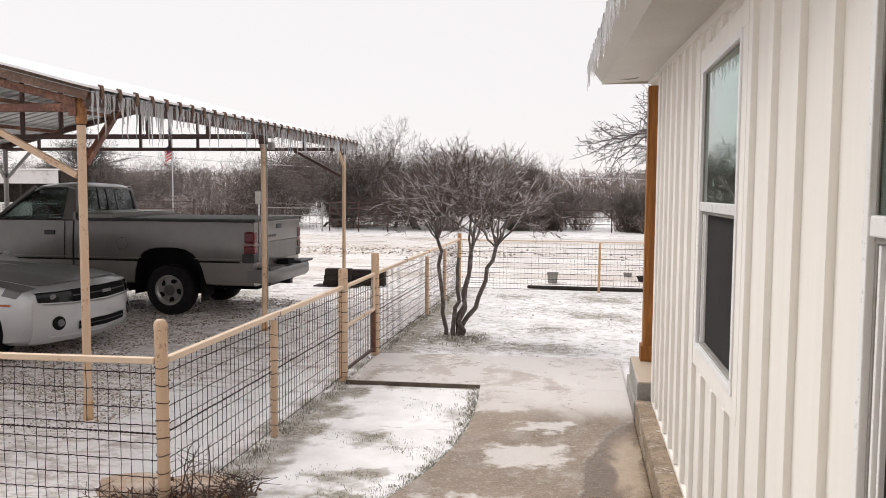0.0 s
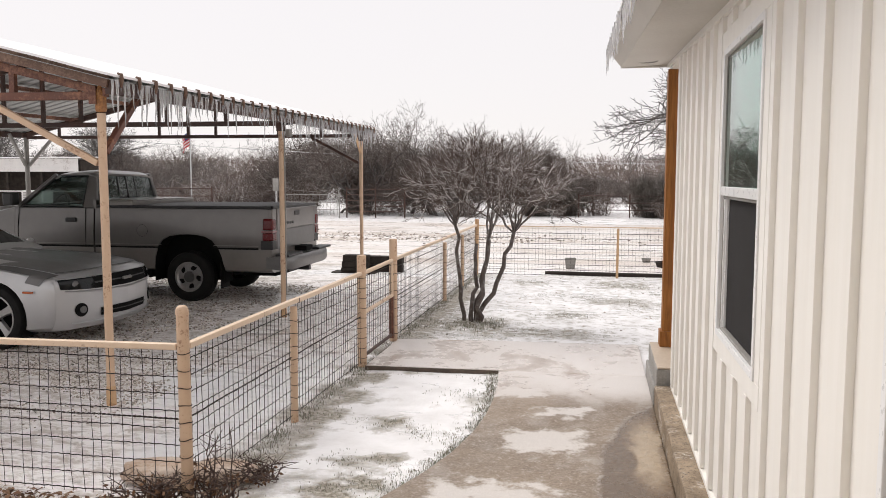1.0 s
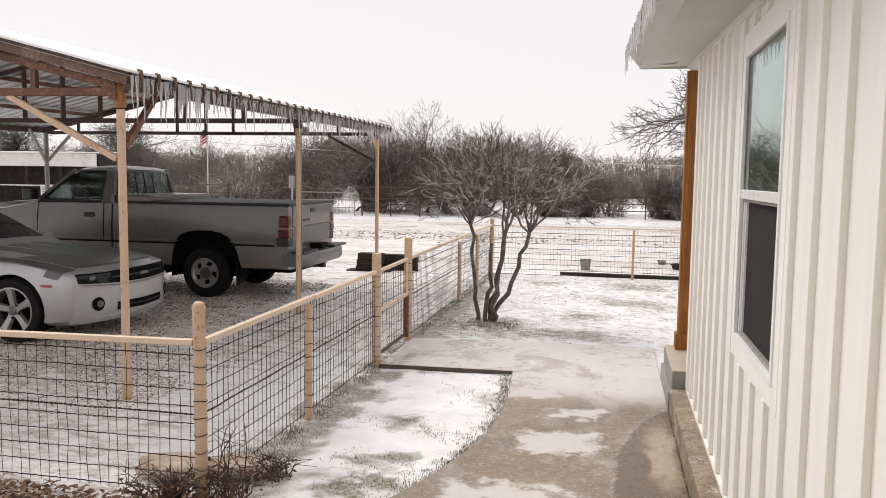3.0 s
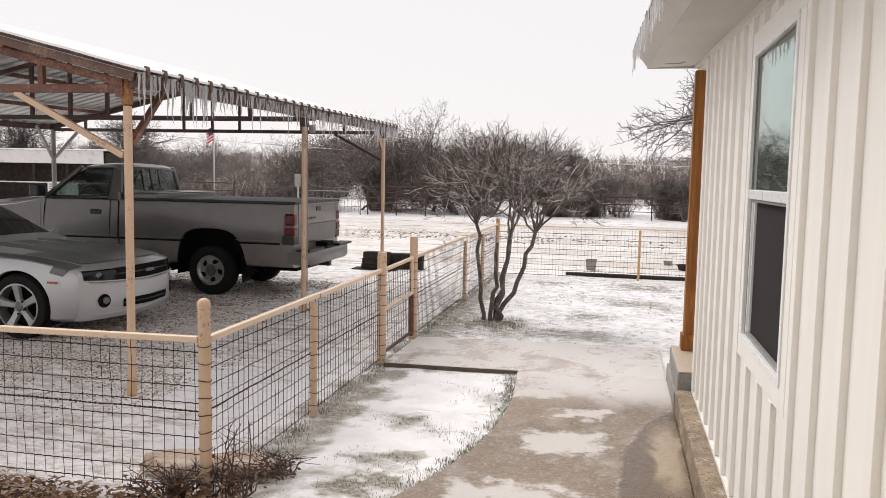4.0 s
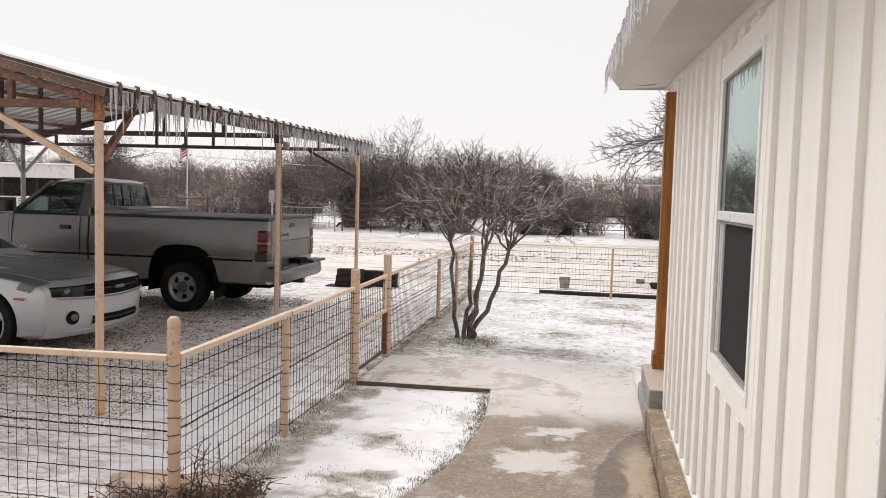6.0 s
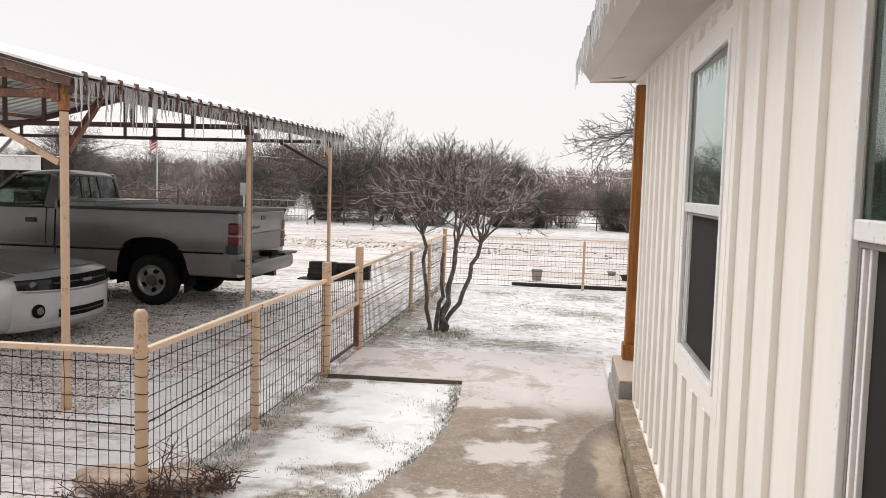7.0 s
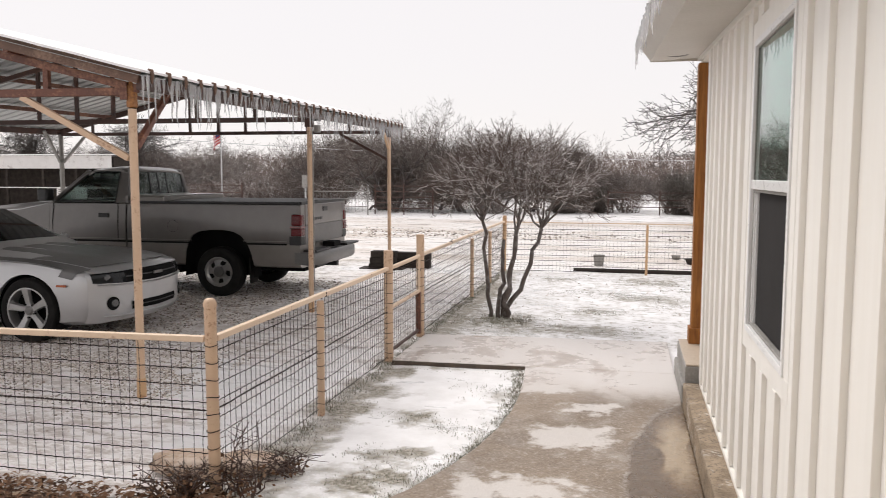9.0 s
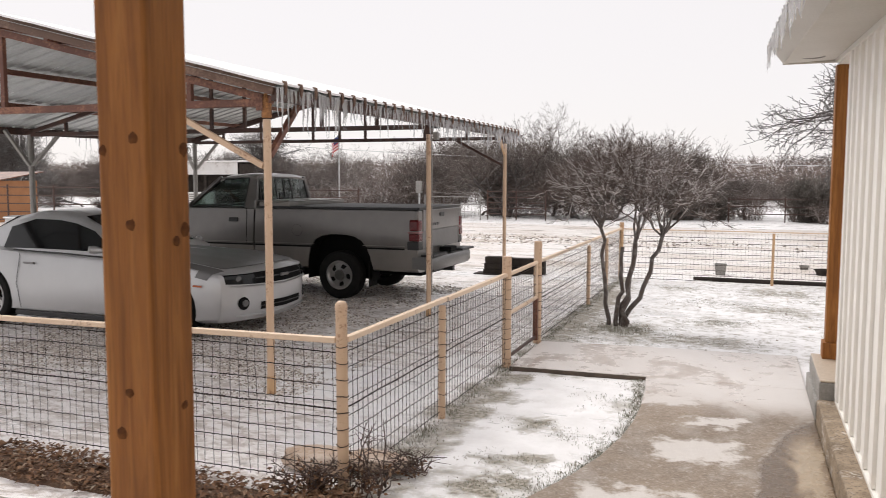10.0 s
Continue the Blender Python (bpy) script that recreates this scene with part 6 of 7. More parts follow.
# gaps aimed from the camera as wedges, given as x at y = 38
SIGHT_GAPS = ((-14.6, -12.9), (-11.6, -10.4), (-5.6, -4.6), (0.7, 1.7), (-19.2, -18.0))


def in_sight_gap(x, y):
    """Gaps in the wood's edge along the camera's sight lines, showing the snow behind."""
    return any(a < x * 38 / y < b for a, b in SIGHT_GAPS)


q = random.Random(8)
x = -62.0
while x < 17:
    y = edge_y(x) + q.uniform(0.0, 7)
    s = q.uniform(0.75, 1.1) if x < -1 else q.uniform(0.45, 0.7)
    if not in_sight_gap(x, y):
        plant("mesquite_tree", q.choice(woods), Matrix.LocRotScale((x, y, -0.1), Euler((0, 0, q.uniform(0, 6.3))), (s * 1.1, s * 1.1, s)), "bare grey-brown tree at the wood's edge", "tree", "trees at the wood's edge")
    x += q.uniform(1.2, 2.6) if x < -1 else q.uniform(2.0, 3.6)
for k in range(30):
    x = q.uniform(-75, -5)
    y = edge_y(x) + q.uniform(20, 46)
    s = q.uniform(1.1, 1.7)
    plant("mesquite_tree", q.choice(woods), Matrix.LocRotScale((x * 1.3, y, -0.1), Euler((0, 0, q.uniform(0, 6.3))), (s * 1.15, s * 1.15, s)), "bare grey-brown tree deeper in the wood", "tree", "trees at the wood's edge")
# two taller ones that stand out, and the big oak beside the house
plant("mesquite_tree", woods[1], Matrix.LocRotScale((-8.0, 39.5, -0.1), Euler((0, 0, 1.0)), (1.55, 1.55, 1.7)), "tall bare windswept tree at the wood's edge", "tree", "trees at the wood's edge")
plant("oak_tree", oak, Matrix.LocRotScale((6.5, 31.0, -0.1), Euler((0, 0, 2.2)), (1.75, 1.75, 1.72)), "large bare oak with spreading crooked limbs", "tree")
for tx, ty, ts, tr, kind_ in ((-10.7, 39.0, 1.3, 0.5, 2), (-4.6, 40.5, 1.1, 3.2, 2), (-15.5, 40.5, 1.0, 5.0, 3), (-9.4, 41.0, 1.25, 1.7, 0), (-6.6, 40.0, 1.2, 4.4, 4), (-3.4, 41.5, 1.1, 2.6, 3), (-12.2, 42.0, 1.1, 2.2, 4)):
    plant("mesquite_tree", woods[kind_], Matrix.LocRotScale((tx, ty, -0.1), Euler((0, 0, tr)), (ts, ts, ts)), "dense dark bare tree at the wood's edge", "tree", "trees at the wood's edge")
plant("oak_tree", oak, Matrix.LocRotScale((-33.5, 40.0, -0.1), Euler((0, 0, 0.4)), (1.15, 1.15, 0.95)), "large bare oak with spreading crooked limbs", "tree")
plant("oak_tree", oak, Matrix.LocRotScale((-28.0, 42.0, -0.1), Euler((0, 0, 4.0)), (1.1, 1.1, 0.95)), "large bare oak with spreading crooked limbs", "tree")


for ox, oy, orot, osc in ((-42.5, 36.0, 4.0, 1.15), (-38.0, 33.5, 1.2, 0.95), (-47.0, 40.0, 2.9, 1.2)):
    plant("oak_tree", oak, Matrix.LocRotScale((ox, oy, -0.1), Euler((0, 0, orot)), (osc, osc, osc)), "large bare oak with spreading crooked limbs", "tree")


def bush(x, y, s, h, kinds=None, label="tangled bare bush with a dusting of ice"):
    ob = thing("bush", label, "bush", "bushes along the wood", Matrix.LocRotScale((x, y, -0.08), Euler((0, 0, q.uniform(0, 6.3))), (s, s, h)))
    st = new("tangle", q.choice(kinds or bushes))
    st.parent = ob


DARK = "dense dark evergreen-brown thicket at the wood's edge"
x = -60.0
while x < 16:          # a broken front line, with snow between
    y = edge_y(x) + q.uniform(-0.4, 3.0)
    if not in_sight_gap(x, y):
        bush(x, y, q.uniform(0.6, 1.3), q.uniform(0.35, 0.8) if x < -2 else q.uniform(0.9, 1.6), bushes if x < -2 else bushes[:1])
    x += q.uniform(2.4, 6.0) if x < -2 else q.uniform(0.6, 1.4)
x = -90.0
while x < 30:          # more growth beyond the sight gaps
    bush(x, edge_y(x) + q.uniform(26.0, 50.0), q.uniform(2.2, 3.8), q.uniform(1.5, 2.8))
    x += q.uniform(2.4, 4.6)
x = -90.0
while x < 32:
    bush(x, edge_y(x) + q.uniform(24.0, 52.0), q.uniform(1.8, 3.2), q.uniform(1.6, 3.0), thickets, DARK)
    x += q.uniform(4.0, 8.0)
for bx, by, bs, bh in ((3.0, 39.5, 1.35, 2.2), (-2.6, 39.5, 1.3, 1.9), (-1.1, 40.0, 1.0, 1.5), (-12.3, 41.0, 1.0, 2.4), (-15.6, 42.5, 1.2, 2.2)):
    bush(bx, by, bs, bh, thickets, DARK)
for bx, by, bs, bh in ((-17.5, 38.0, 2.8, 1.9), (-20.5, 39.0, 2.6, 1.8), (-15.0, 38.5, 2.0, 2.0)):
    bush(bx, by, bs, bh)


def far_wood():
    """The woods behind, rolling up to a low skyline: countless upright stems and twigs."""
    q = random.Random(33)
    g = Geo()
    v, f = g.v, g.f
    for row in range(15):
        y0 = 74 + 12 * row * (1 + row * 0.09)
        rise = max(0, row - 4) * 0.85
        for _ in range(330):
            a = q.uniform(-1.5, 0.62)
            y = y0 * q.uniform(0.93, 1.08)
            x = y * a
            h = (3.3 + 1.6 * hump(x, y, 0.05, 4.0) + q.uniform(-0.6, 0.8)) * (1 + 0.03 * row)
            w = 0.028 * (y / 80) ** 0.8
            rx = h * q.uniform(0.35, 0.6)
            for n in range(22):
                t = q.uniform(0, 6.3)
                rr, up = q.random() ** 0.5, q.uniform(-1, 1)
                r_at = math.sqrt(max(0.0, 1 - up * up)) * rr
                c = Vector((x + math.cos(t) * r_at * rx, y + math.sin(t) * r_at * rx * 0.6, rise + h * (0.60 + 0.36 * up)))
                d = Vector((math.cos(t) * 0.7 + q.gauss(0, 0.4), q.gauss(0, 0.2), 0.55 + q.gauss(0, 0.5))) * q.uniform(0.5, 1.1)
                if n < 2:
                    c, d = Vector((x + q.gauss(0, 0.3), y, -0.5)), Vector((q.gauss(0, 0.5), 0, rise + h * 0.8))
                k = len(v)
                v.extend(((c.x - w, c.y, c.z), (c.x + w, c.y, c.z + w), (c.x + d.x, c.y + d.y, c.z + d.z)))
                f.append((k, k + 1, k + 2))
    return g.fast("far_woods", FAR_WOOD)


fw = Surf("far_wood_stems", 0.8)
fw.color(fw.ramp(fw.island(), (0.0, (0.10, 0.07, 0.058)), (0.6, (0.165, 0.122, 0.104)), (1.0, (0.26, 0.215, 0.195))))
FAR_WOOD = fw.m
tagged(new("far_woods", far_wood()), "grey-brown leafless woods rising to a low skyline", "woods", kind="stuff")


# ---- loose stuff on the ground ----
def blades():
    q = random.Random(12)
    g = Geo()
    v, f = g.v, g.f

    def tuft(x, y, n, h, spread):
        for _ in range(n):
            px, py = x + q.gauss(0, spread), y + q.gauss(0, spread)
            z = ground_z(px, py)
            a, b = q.uniform(0, 6.3), q.uniform(0.2, 1.0)
            hh = h * q.uniform(0.4, 1.2)
            dx, dy = math.cos(a), math.sin(a)
            w = 0.0017
            k = len(v)
            m = (px + dx * hh * 0.25 * b, py + dy * hh * 0.25 * b, z + hh * 0.7)
            v.extend(((px - dy * w, py + dx * w, z - 0.01), (px + dy * w, py - dx * w, z - 0.01), (m[0] + dy * w, m[1] - dx * w, m[2]), (m[0] - dy * w, m[1] + dx * w, m[2]), (px + dx * hh * 0.8 * b, py + dy * hh * 0.8 * b, z + hh * 0.85)))
            f.append((k, k + 1, k + 2, k + 3))
            f.append((k + 3, k + 2, k + 4))

    for _ in range(520):    # along the fence foot
        tuft(FX + q.gauss(0.02, 0.045), q.uniform(3.9, 15.2), 12, 0.030, 0.03)
    for _ in range(70):
        tuft(q.uniform(-1.88, -1.65), q.uniform(3.7, 7.4), 6, 0.018, 0.05)
    # along the curved edge of the path
    for _ in range(560):
        i = q.randrange(len(left_edge) - 4)
        a, b, t = left_edge[i], left_edge[i + 1], q.random()
        tuft(a[0] + (b[0] - a[0]) * t - abs(q.gauss(0.03, 0.05)), a[1] + (b[1] - a[1]) * t, 7, 0.025, 0.02)
    for _ in range(16):
        tuft(q.uniform(-1.8, -0.6), 7.30 - abs(q.gauss(0, 0.08)), 4, 0.014, 0.03)
    # patches in the lawn
    for spot in ((0, 10.9), (-0.4, 9.6), (0.2, 9.5), (0.7, 14.2), (1.0, 14.0), (-0.8, 14.3), (0.7, 12.2), (0.0, 11.0), *(None,) * 12):
        cx, cy = spot or (q.uniform(-1.8, 2.2), q.uniform(9.0, 15.0))
        for _ in range(q.randrange(20, 60)):
            tuft(cx + q.gauss(0, 0.26), cy + q.gauss(0, 0.16), 9, 0.014, 0.04)
    for _ in range(120):
        tuft(-1.2 + q.gauss(0, 0.26), 9.95 + q.gauss(0, 0.22), 14, 0.034, 0.04)
    for cx, cy in ((-1.2, 5.7), (-1.15, 4.9), (-1.1, 4.45), (-0.78, 6.6), (-0.8, 5.5), (-0.95, 4.6)):
        for _ in range(34):
            tuft(cx + q.gauss(0, 0.15), cy + q.gauss(0, 0.10), 7, 0.016, 0.03)
    return g.fast("grass", BLADES)


tagged(new("grass", blades()), "dead and frosted grass blades poking through snow", "grass", kind="stuff")


def stones():
    q = random.Random(5)
    g = Geo()
    v, f = g.v, g.f
    shape = [(0, 0, 1), (1, 0, 0), (0, 1, 0), (-1, 0, 0), (0, -1, 0), (0, 0, -1)]
    tri = [(0, 1, 2), (0, 2, 3), (0, 3, 4), (0, 4, 1), (5, 2, 1), (5, 3, 2), (5, 4, 3), (5, 1, 4)]

    def stone(x, y, s):
        k, z = len(v), ground_z(x, y)
        for p in shape:
            v.append((x + p[0] * s * q.uniform(0.6, 1.3), y + p[1] * s * q.uniform(0.6, 1.3), z + (p[2] * 0.6 + 0.25) * s * q.uniform(0.7, 1.1)))
        f.extend(tuple(k + i for i in t) for t in tri)

    for _ in range(17000):
        x, y = q.uniform(-8.6, -3.4), q.uniform(5.6, 13.5)
        edge = min(x + 9, -4.5 - x, y - 7.3, 13.2 - y) + 0.9 * hump(x, y, 0.9, 6.0)
        if edge > 0 or q.random() < 0.10:
            stone(x, y, q.uniform(0.009, 0.024))
    for _ in range(12000):
        x, y = q.uniform(-7.6, -3.3), q.gauss(6.6, 0.55)
        if hump(x, y, 1.7, 2.0) + 0.4 * hump(x, y, 5.0, 1.0) > -0.12 - 0.2 * (y > 6.9):
            stone(x, y, q.uniform(0.006, 0.016))
    for _ in range(260):    # crumbs of soil in the lawn
        stone(q.uniform(-1.8, 2.3), q.uniform(8.9, 15.1), q.uniform(0.006, 0.022))
    for _ in range(1000):   # clods thrown up along the drive
        x, y = q.gauss(-6.0, 3.5), q.gauss(24.5, 1.1)
        stone(x, y, q.uniform(0.02, 0.06))
    return g.fast("gravel", CHIPS)


tagged(new("gravel", stones()), "grey stone chips under the carport", "gravel", kind="stuff")

# leaf bed inside the front fence
g = Geo()
rows = []
for i, x in enumerate(np.linspace(-6.4, -1.9, 46)):
    far = 3.86 + 0.05 * hump(x, 0, 1.5, 1.0)
    near = 3.42 + 0.06 * hump(x, 0, 1.1, 3.0)
    if x > -2.3:
        near += (x + 2.3) * 0.7
    rows.append([(x, near + (far - near) * t, -0.045 + 0.05 * math.sin(math.pi * t) + 0.012 * hump(x, t, 4.0)) for t in np.linspace(0, 1, 8)])
g.sheet(rows)
tagged(g.part("leaf_bed", SOIL, None, "", 0, True), "brown mulch bed along the fence", "mulch bed", kind="structure")
q = random.Random(3)
g = Geo()
for _ in range(5200):
    x = q.uniform(-6.4, -1.75)
    y = q.uniform(3.40 + (max(0, x + 2.3) * 0.7), 3.9) + q.gauss(0, 0.03)
    z = 0.0 + q.uniform(-0.01, 0.035)
    s, a, t = q.uniform(0.012, 0.03), q.uniform(0, 6.3), q.uniform(-0.9, 0.9)
    u = Vector((math.cos(a), math.sin(a), t * 0.6)) * s
    w = Vector((-math.sin(a), math.cos(a), q.uniform(-0.5, 0.5))) * s * 0.5
    c = Vector((x, y, z))
    k = len(g.v)
    g.v += [tuple(c - u), tuple(c + w + Vector((0, 0, s * 0.3))), tuple(c + u), tuple(c - w + Vector((0, 0, s * 0.3)))]
    g.f += [(k, k + 1, k + 2), (k, k + 2, k + 3)]
tagged(new("fallen_leaves", g.fast("fallen_leaves", LITTER)), "curled brown fallen leaves on the mulch", "leaves", kind="stuff")


def rock(x, y, sx, sy, sz, seed):
    bm = bmesh.new()
    bmesh.ops.create_icosphere(bm, subdivisions=3, radius=1.0)
    for p in bm.verts:
        n = p.co.normalized()
        p.co = n * (1 + 0.28 * noise.noise(n * 1.6 + Vector((seed, 0, 0))) + 0.08 * noise.noise(n * 5 + Vector((0, seed, 0))))
        p.co = Vector((p.co.x * sx, p.co.y * sy, min(max(p.co.z, -0.4), 0.62 + 0.05 * noise.noise(n * 3)) * sz))
    me = bpy.data.meshes.new("rock")
    bm.to_mesh(me)
    bm.free()
    me.shade_smooth()
    me.materials.append(ROCK)
    ob = new("rock", me)
    ob.location = (x, y, 0.02)
    tagged(ob, "reddish flat rock beside the corner post", "rock", "rocks at the fence corner")


rock(-2.30, 4.32, 0.26, 0.15, 0.085, 1.0)
rock(-1.93, 4.42, 0.22, 0.14, 0.070, 4.0)


def dry_shrub(x, y, n, h, spread, seed, label, leafy=0):
    q = random.Random(seed)
    g, leaves = Geo(), Geo()
    shrub = thing("dry_shrub", label, "shrub", "", pose(x, y, -0.02))
    for _ in range(n):
        a = q.uniform(0, 6.3)
        lean = q.uniform(0.2, 1.0) * spread
        p = Vector((q.gauss(0, 0.06), q.gauss(0, 0.05), 0))
        o = Vector((math.cos(a) * lean, math.sin(a) * lean * 0.55, h * q.uniform(0.35, 1.0)))
        mid = p + o * 0.55 + Vector((q.gauss(0, 0.03), q.gauss(0, 0.02), 0.03))
        g.tube([p, p.lerp(mid, 0.5) + Vector((q.gauss(0, 0.012), q.gauss(0, 0.012), 0)), mid, p + o], [0.0055, 0.0048, 0.004, 0.002], 4, False)
        for _ in range(4):
            s = mid.lerp(p + o, q.random())
            g.tube([s, s + Vector((q.gauss(0, 0.06), q.gauss(0, 0.05), q.uniform(-0.02, 0.07)))], [0.003, 0.0014], 3, False)
        for _ in range(leafy):
            c = p.lerp(p + o, q.uniform(0.1, 0.9)) + Vector((q.gauss(0, 0.025), q.gauss(0, 0.025), q.gauss(0, 0.015)))
            u = Vector((q.gauss(0, 1), q.gauss(0, 1), q.gauss(0, 0.7))).normalized() * q.uniform(0.010, 0.022)
            w = u.orthogonal().normalized() * u.length * 0.5
            k = len(leaves.v)
            leaves.v += [tuple(c - u), tuple(c + w), tuple(c + u), tuple(c - w)]
            leaves.f += [(k, k + 1, k + 2), (k, k + 2, k + 3)]
    ob = new("tangle", g.fast("tangle", SHRUB))
    ob.parent = shrub
    if leafy:
        ob = new("dead_leaves", leaves.fast("dead_leaves", LITTER))
        ob.parent = shrub
        tagged(ob, "curled brown dead leaves", kind="stuff")


SHRUB = plain("dark_shrub_stems", (0.045, 0.024, 0.018), (0.10, 0.06, 0.045), 0.6, 0, 8, 60, 0)
dry_shrub(-2.08, 3.9, 40, 0.19, 0.27, 1, "dead brown shrub with curled leaves against the corner post", 7)
dry_shrub(-1.80, 4.02, 24, 0.22, 0.20, 2, "dead brown shrub with curled leaves against the corner post", 6)
dry_shrub(-1.80, 4.1, 7, 0.44, 0.14, 3, "few tall dead stems beside the corner post")
dry_shrub(-1.66, 4.45, 26, 0.10, 0.30, 5, "low dead weeds along the foot of the fence", 3)


# ---- things beyond the yard ----
ties = thing("timber_stack", "stack of black weathered timbers and blocks on snow", "timber stack")
for k in range(3):
    Geo().box(-4.62 + 0.02 * k, -4.10 + 0.015 * k, 15.0, 15.22, -0.05 + 0.125 * k, 0.07 + 0.125 * k).part("block", TIE, ties, "", 0.012)
Geo().box(-4.80, -3.9, 14.95, 15.3, -0.06, -0.012).part("plank", TIE, ties, "", 0.006)
for k in range(2):
    Geo().box(-4.16, -3.45, 15.30 + 0.02 * k, 15.50 + 0.02 * k, -0.05 + 0.165 * k, 0.11 + 0.165 * k).part("timber", TIE, ties, "", 0.012)


def tub(x, y, r, h, mat, label, squash=1.0):
    g = Geo().lathe([(0.001, 0.0), (r * 0.78, 0.0), (r, h), (r * 1.04, h), (r * 1.04, h - 0.02), (r * 0.95, h - 0.01), (r * 0.76, 0.03), (0.001, 0.03)], 4 if squash == 1.0 else 24, "z")
    ob = g.part("planter", mat, None, "", 0.006)
    ob.matrix_basis = Matrix.LocRotScale((x, y, ground_z(x, y) - 0.005), Euler((0, 0, radians(45) if squash == 1.0 else 0)), (1, squash, 1))
    tagged(ob, label, "planter")


tub(-0.17, 16.7, 0.16, 0.22, BLOCK, "grey square concrete planter on the snow")
tub(1.45, 18.2, 0.13, 0.09, BLOCK, "low grey concrete block on the snow")
tub(1.80, 17.3, 0.22, 0.12, TIE, "shallow black feed tub on the snow", 0.8)
g = Geo().tube([(-0.62, 15.62, -0.01), (0.2, 15.52, 0.0), (1.2, 15.45, 0.005), (2.6, 15.42, 0.0), (5.5, 15.4, 0.0)], 0.038, 8)
tagged(g.part("edging_pipe", TIE, None, "", 0, True), "black pipe lying along the back fence", "pipe")

# flag on its pole
pole = thing("flagpole", "grey flagpole with a limp striped flag", "flagpole", at=pose(-19.1, 36.0, 0))
Geo().tube([(0, 0, -0.2), (0, 0, 4.62)], [0.038, 0.026], 10).part("pole", GALV_POLE, pole, "", 0, True)
Geo().lathe([(0.001, 4.70), (0.05, 4.66), (0.05, 4.62), (0.001, 4.58)], 12, "z").part("finial", GALV_POLE, pole, "", 0, True)
for k in range(9):
    rows = []
    for i in range(9):
        t = i / 8
        for_z = 4.10 - 0.075 * k - 0.42 * t
        y = 0.10 * math.sin(t * 7 + k * 0.15)
        rows.append([(-0.04 - 0.40 * t, y, for_z), (-0.04 - 0.40 * t, y + 0.01, for_z - 0.075)])
    Geo().sheet(rows).part("stripe", FLAG_RED if k % 2 == 0 else FLAG_WHITE, pole, "red stripe" if k % 2 == 0 else "white stripe", 0, True, 2, 0.006)
rows = []
for i in range(5):
    t = i / 8
    y = 0.10 * math.sin(t * 7 + 0.3) - 0.02
    rows.append([(-0.04 - 0.40 * t, y, 4.12 - 0.42 * t), (-0.04 - 0.40 * t, y, 3.79 - 0.42 * t)])
Geo().sheet(rows).part("canton", FLAG_BLUE, pole, "dark blue corner", 0, True, 2, 0.008)

# meter box on a post
mp = thing("meter_post", "grey electric meter box on a post", "meter post", at=pose(-14.7, 36.0, 0))
Geo().tube([(0, 0, -0.1), (0, 0, 1.35)], 0.05, 8).part("post", GALV_POLE, mp)
Geo().box(-0.14, 0.14, -0.12, 0.02, 1.2, 1.8).part("box", BLOCK, mp, "grey meter box", 0.02)
g = Geo().tube([(0.12, 0, 1.5), (0.9, 0, 1.25), (1.8, 0, 1.18), (3.2, 0, 1.3)], 0.009, 5)
g.part("cable", BLOCK, mp)

# far pipe fences before the wood
def far_fence(x0, x1, y, h, rails, gap, mat, label, slats=0):
    f = thing("pipe_fence", label, "fence", "fences across the field", at=pose(0, y, 0))
    for k in range(rails):
        z = h * (k + 1) / rails
        Geo().tube([(x0, 0, z), (x1, 0, z)], 0.02, 5).part("rail", mat, f)
    n = int((x1 - x0) / gap)
    for k in range(n + 1):
        x = x0 + (x1 - x0) * k / n
        Geo().tube([(x, 0, -0.1), (x, 0, h + 0.1)], 0.034, 6).part("post", mat, f)
    for k in range(slats):
        x = x0 + (x1 - x0) * (k + 0.5) / slats
        Geo().tube([(x, 0, 0.1), (x, 0, h)], 0.008, 4).part("picket", mat, f)


far_fence(-26, -16.5, 33.0, 1.35, 4, 2.4, DARK_RUST, "rusty pipe fence across the snowy field")
far_fence(-14.2, -11.4, 35.5, 1.05, 3, 1.4, BLOCK, "low grey metal gate panel with thin pickets", 16)
far_fence(-11.2, -8.4, 36.0, 1.3, 5, 1.3, DARK_RUST, "small rusty pipe pen before the trees")
far_fence(-33, -21.5, 22.5, 1.55, 5, 2.2, DARK_RUST, "dark corral panel fence", 0)
far_fence(-0.5, 9.0, 38.6, 1.0, 3, 2.2, DARK_RUST, "rusty wire fence in front of the brush")

# open-sided barn with a white eave
barn = thing("barn", "open dark barn with a weathered white metal eave", "barn", at=pose(-24.0, 30.0, 0))
Geo().box(-4.2, 3.0, 0.0, 0.06, 2.07, 2.62).part("eave_band", WHITE_METAL, barn, "white sheet metal eave", 0.01)
Geo().sheet([[(-4.3, -0.1, 2.63), (3.1, -0.1, 2.63)], [(-4.3, 1.4, 2.68), (3.1, 1.4, 2.68)]]).part("roof", ROOF_SNOW, barn, "snow-covered roof", 0, False, 2, 0.05)
# posts and walls are black: the open barn's inner shade is put into their colour
for x in (-4.1, -2.3, -0.45, 1.2, 2.9):
    Geo().box(x - 0.06, x + 0.06, 0.08, 0.20, -0.1, 2.1).part("post", TIE, barn, "", 0.01)
Geo().box(-4.2, 3.0, 1.2, 1.3, -0.1, 2.6).part("back_wall", TIE, barn, "back wall, coloured black for the shade inside")
for x in (-4.2, 2.95):
    Geo().box(x, x + 0.05, 0.2, 1.2, -0.1, 2.55).part("side_wall", TIE, barn, "side wall, coloured black for the shade inside")
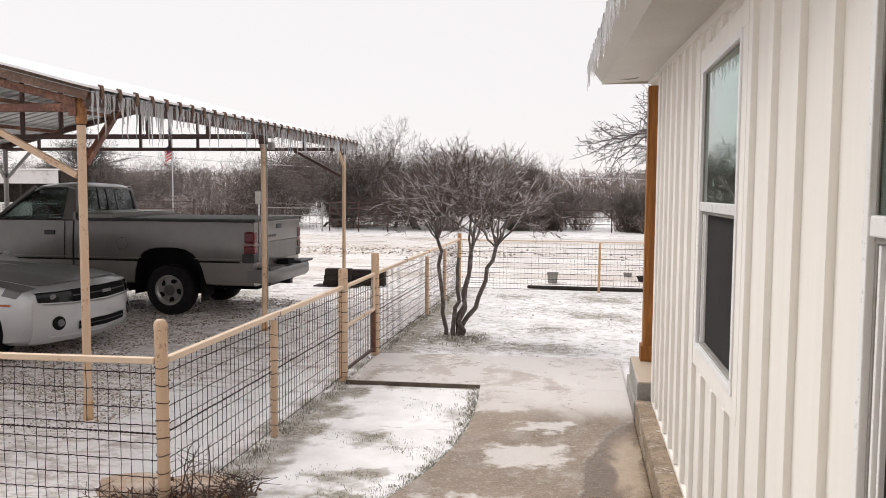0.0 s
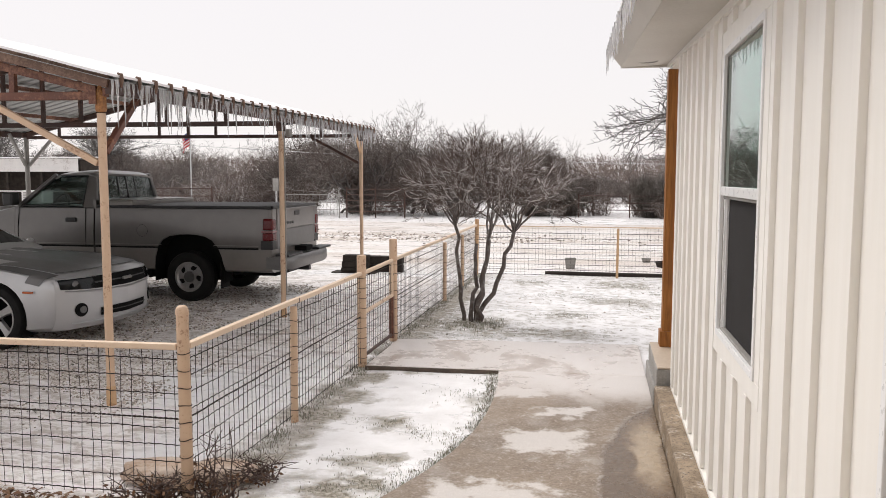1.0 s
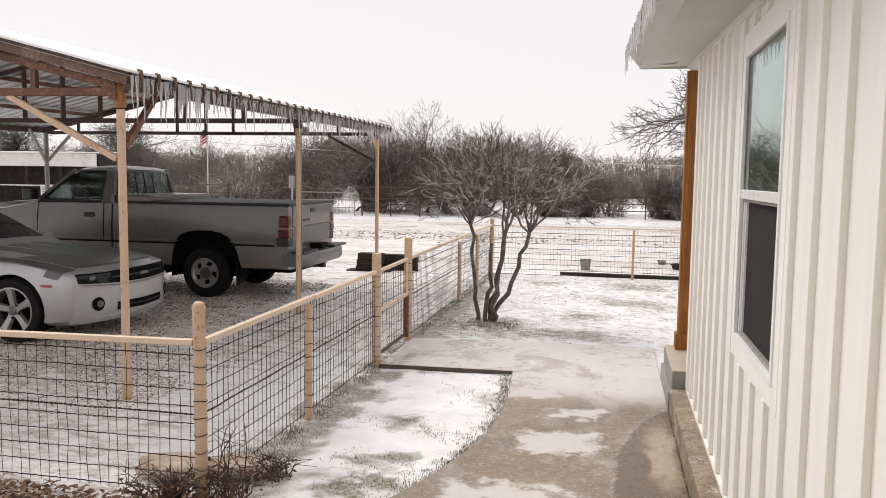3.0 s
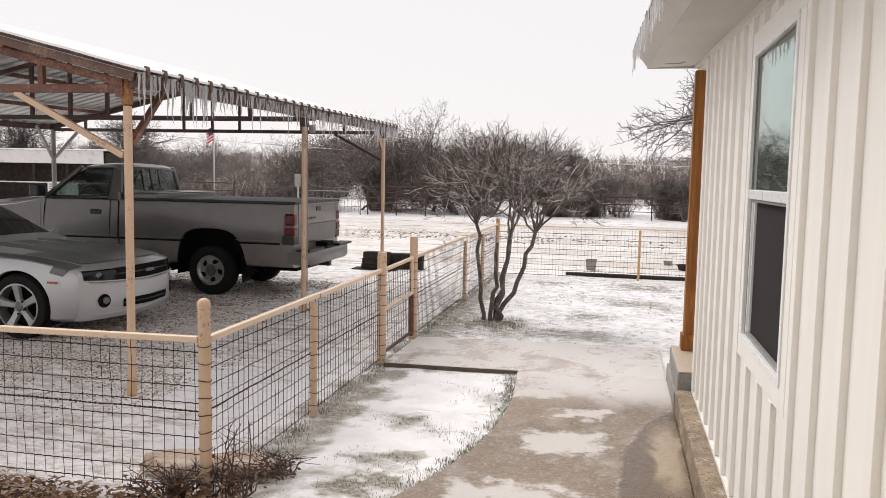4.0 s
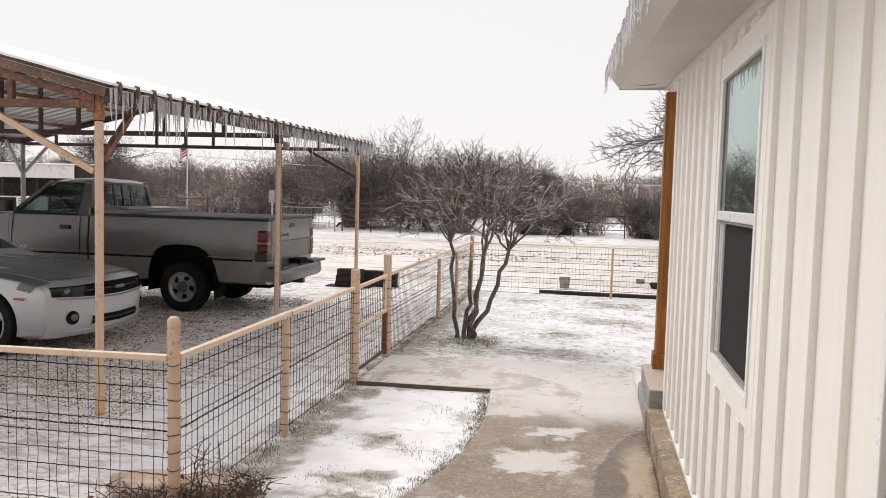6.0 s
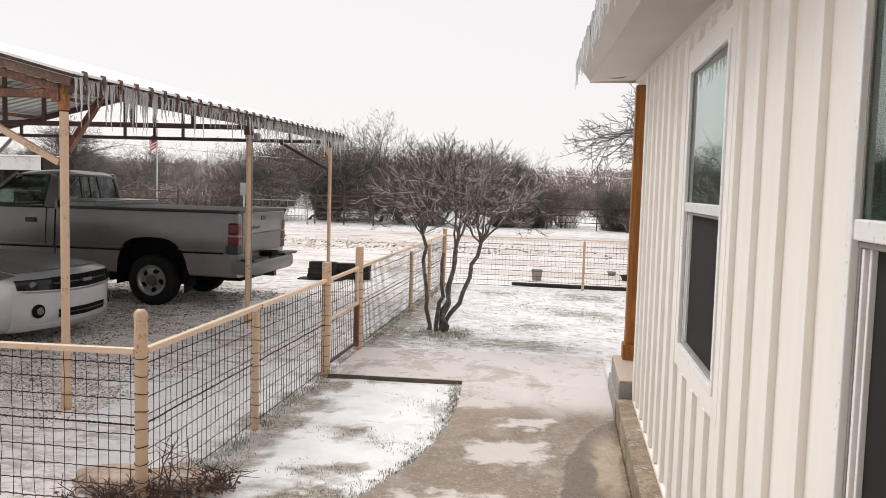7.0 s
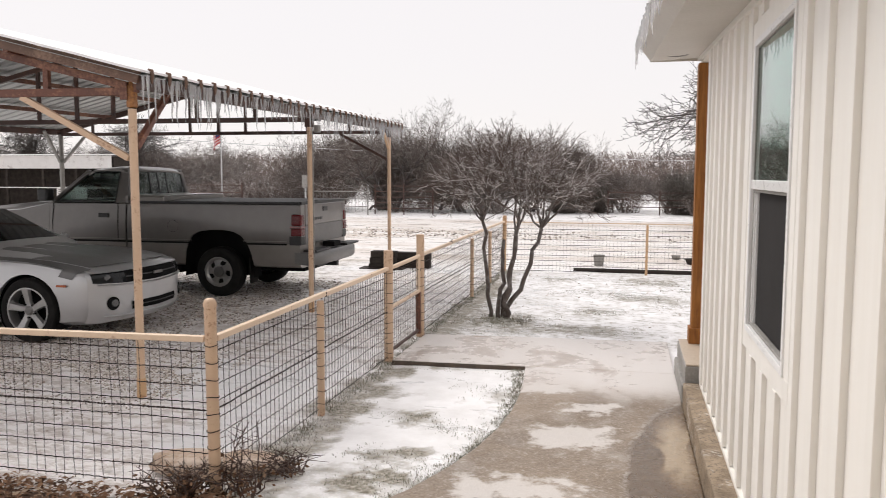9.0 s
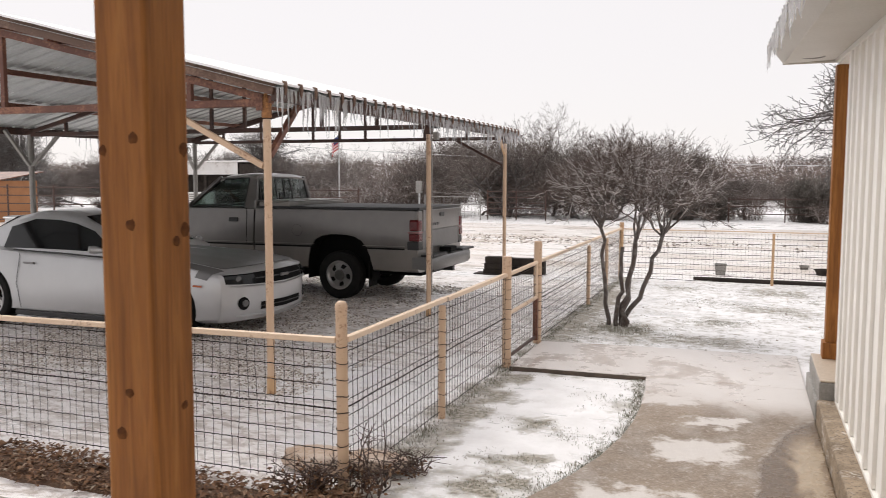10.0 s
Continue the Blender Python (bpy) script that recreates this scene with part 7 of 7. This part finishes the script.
for z in (1.22,):
    Geo().box(-4.2, 3.0, 0.06, 0.10, z, z + 0.05).part("rail", WHITE_METAL, barn, "pale rail")
cooler = Geo().box(-22.6, -21.6, 28.6, 29.2, 0.75, 1.30)
ac = thing("white_cabinet", "white metal cabinet on a bench in front of the barn", "cabinet")
cooler.part("body", WHITE_METAL, ac, "", 0.02)
for k in range(5):
    Geo().box(-22.5, -21.7, 28.58, 28.6, 0.82 + 0.09 * k, 0.87 + 0.09 * k).part("slat", BLOCK, ac)
for x in (-22.5, -21.7):
    Geo().box(x - 0.05, x + 0.05, 28.65, 29.15, -0.1, 0.75).part("leg", BLOCK, ac)

# a small orange-brown shed at the corral
shed = thing("shed", "small orange-brown boarded shed beyond the corral", "shed", at=pose(-31.3, 25.5, 0))
for k in range(12):
    Geo().box(-1.2 + 0.2 * k, -1.01 + 0.2 * k, -0.02, 0.0, -0.1, 1.80).part("board", SHED, shed)
Geo().box(-1.2, 1.2, 0.0, 2.0, -0.1, 1.78).part("body", SHED, shed)
Geo().sheet([[(-1.35, -0.25, 1.80), (1.4, -0.25, 1.80)], [(-1.35, 2.2, 2.2), (1.4, 2.2, 2.2)]]).part("roof", RUST, shed, "rusty roof", 0, False, 2, 0.04)
# stock tank
tank = thing("stock_tank", "grey metal stock tank in the corral", "tank", at=pose(-21.5, 20.5, 0))
Geo().lathe([(0.001, 0.0), (1.55, 0.0), (1.60, 0.55), (1.66, 0.60), (1.6, 0.62), (1.5, 0.1)], 40, "z").part("wall", GALV_POLE, tank, "", 0, True)
for k in range(3):
    Geo().lathe([(1.585, 0.15 + 0.14 * k), (1.61, 0.17 + 0.14 * k), (1.59, 0.19 + 0.14 * k)], 40, "z").part("rib", GALV_POLE, tank, "", 0, True)

# overhead wire
g = Geo()
a, b = Vector((-42, 46, 5.1)), Vector((10, 52, 2.6))
g.tube([a.lerp(b, k / 20) - Vector((0, 0, 0.5 * math.sin(math.pi * k / 20))) for k in range(21)], 0.018, 4, False)
tagged(g.part("overhead_wire", GALV_POLE), "thin pale overhead wire before the woods", "wire")
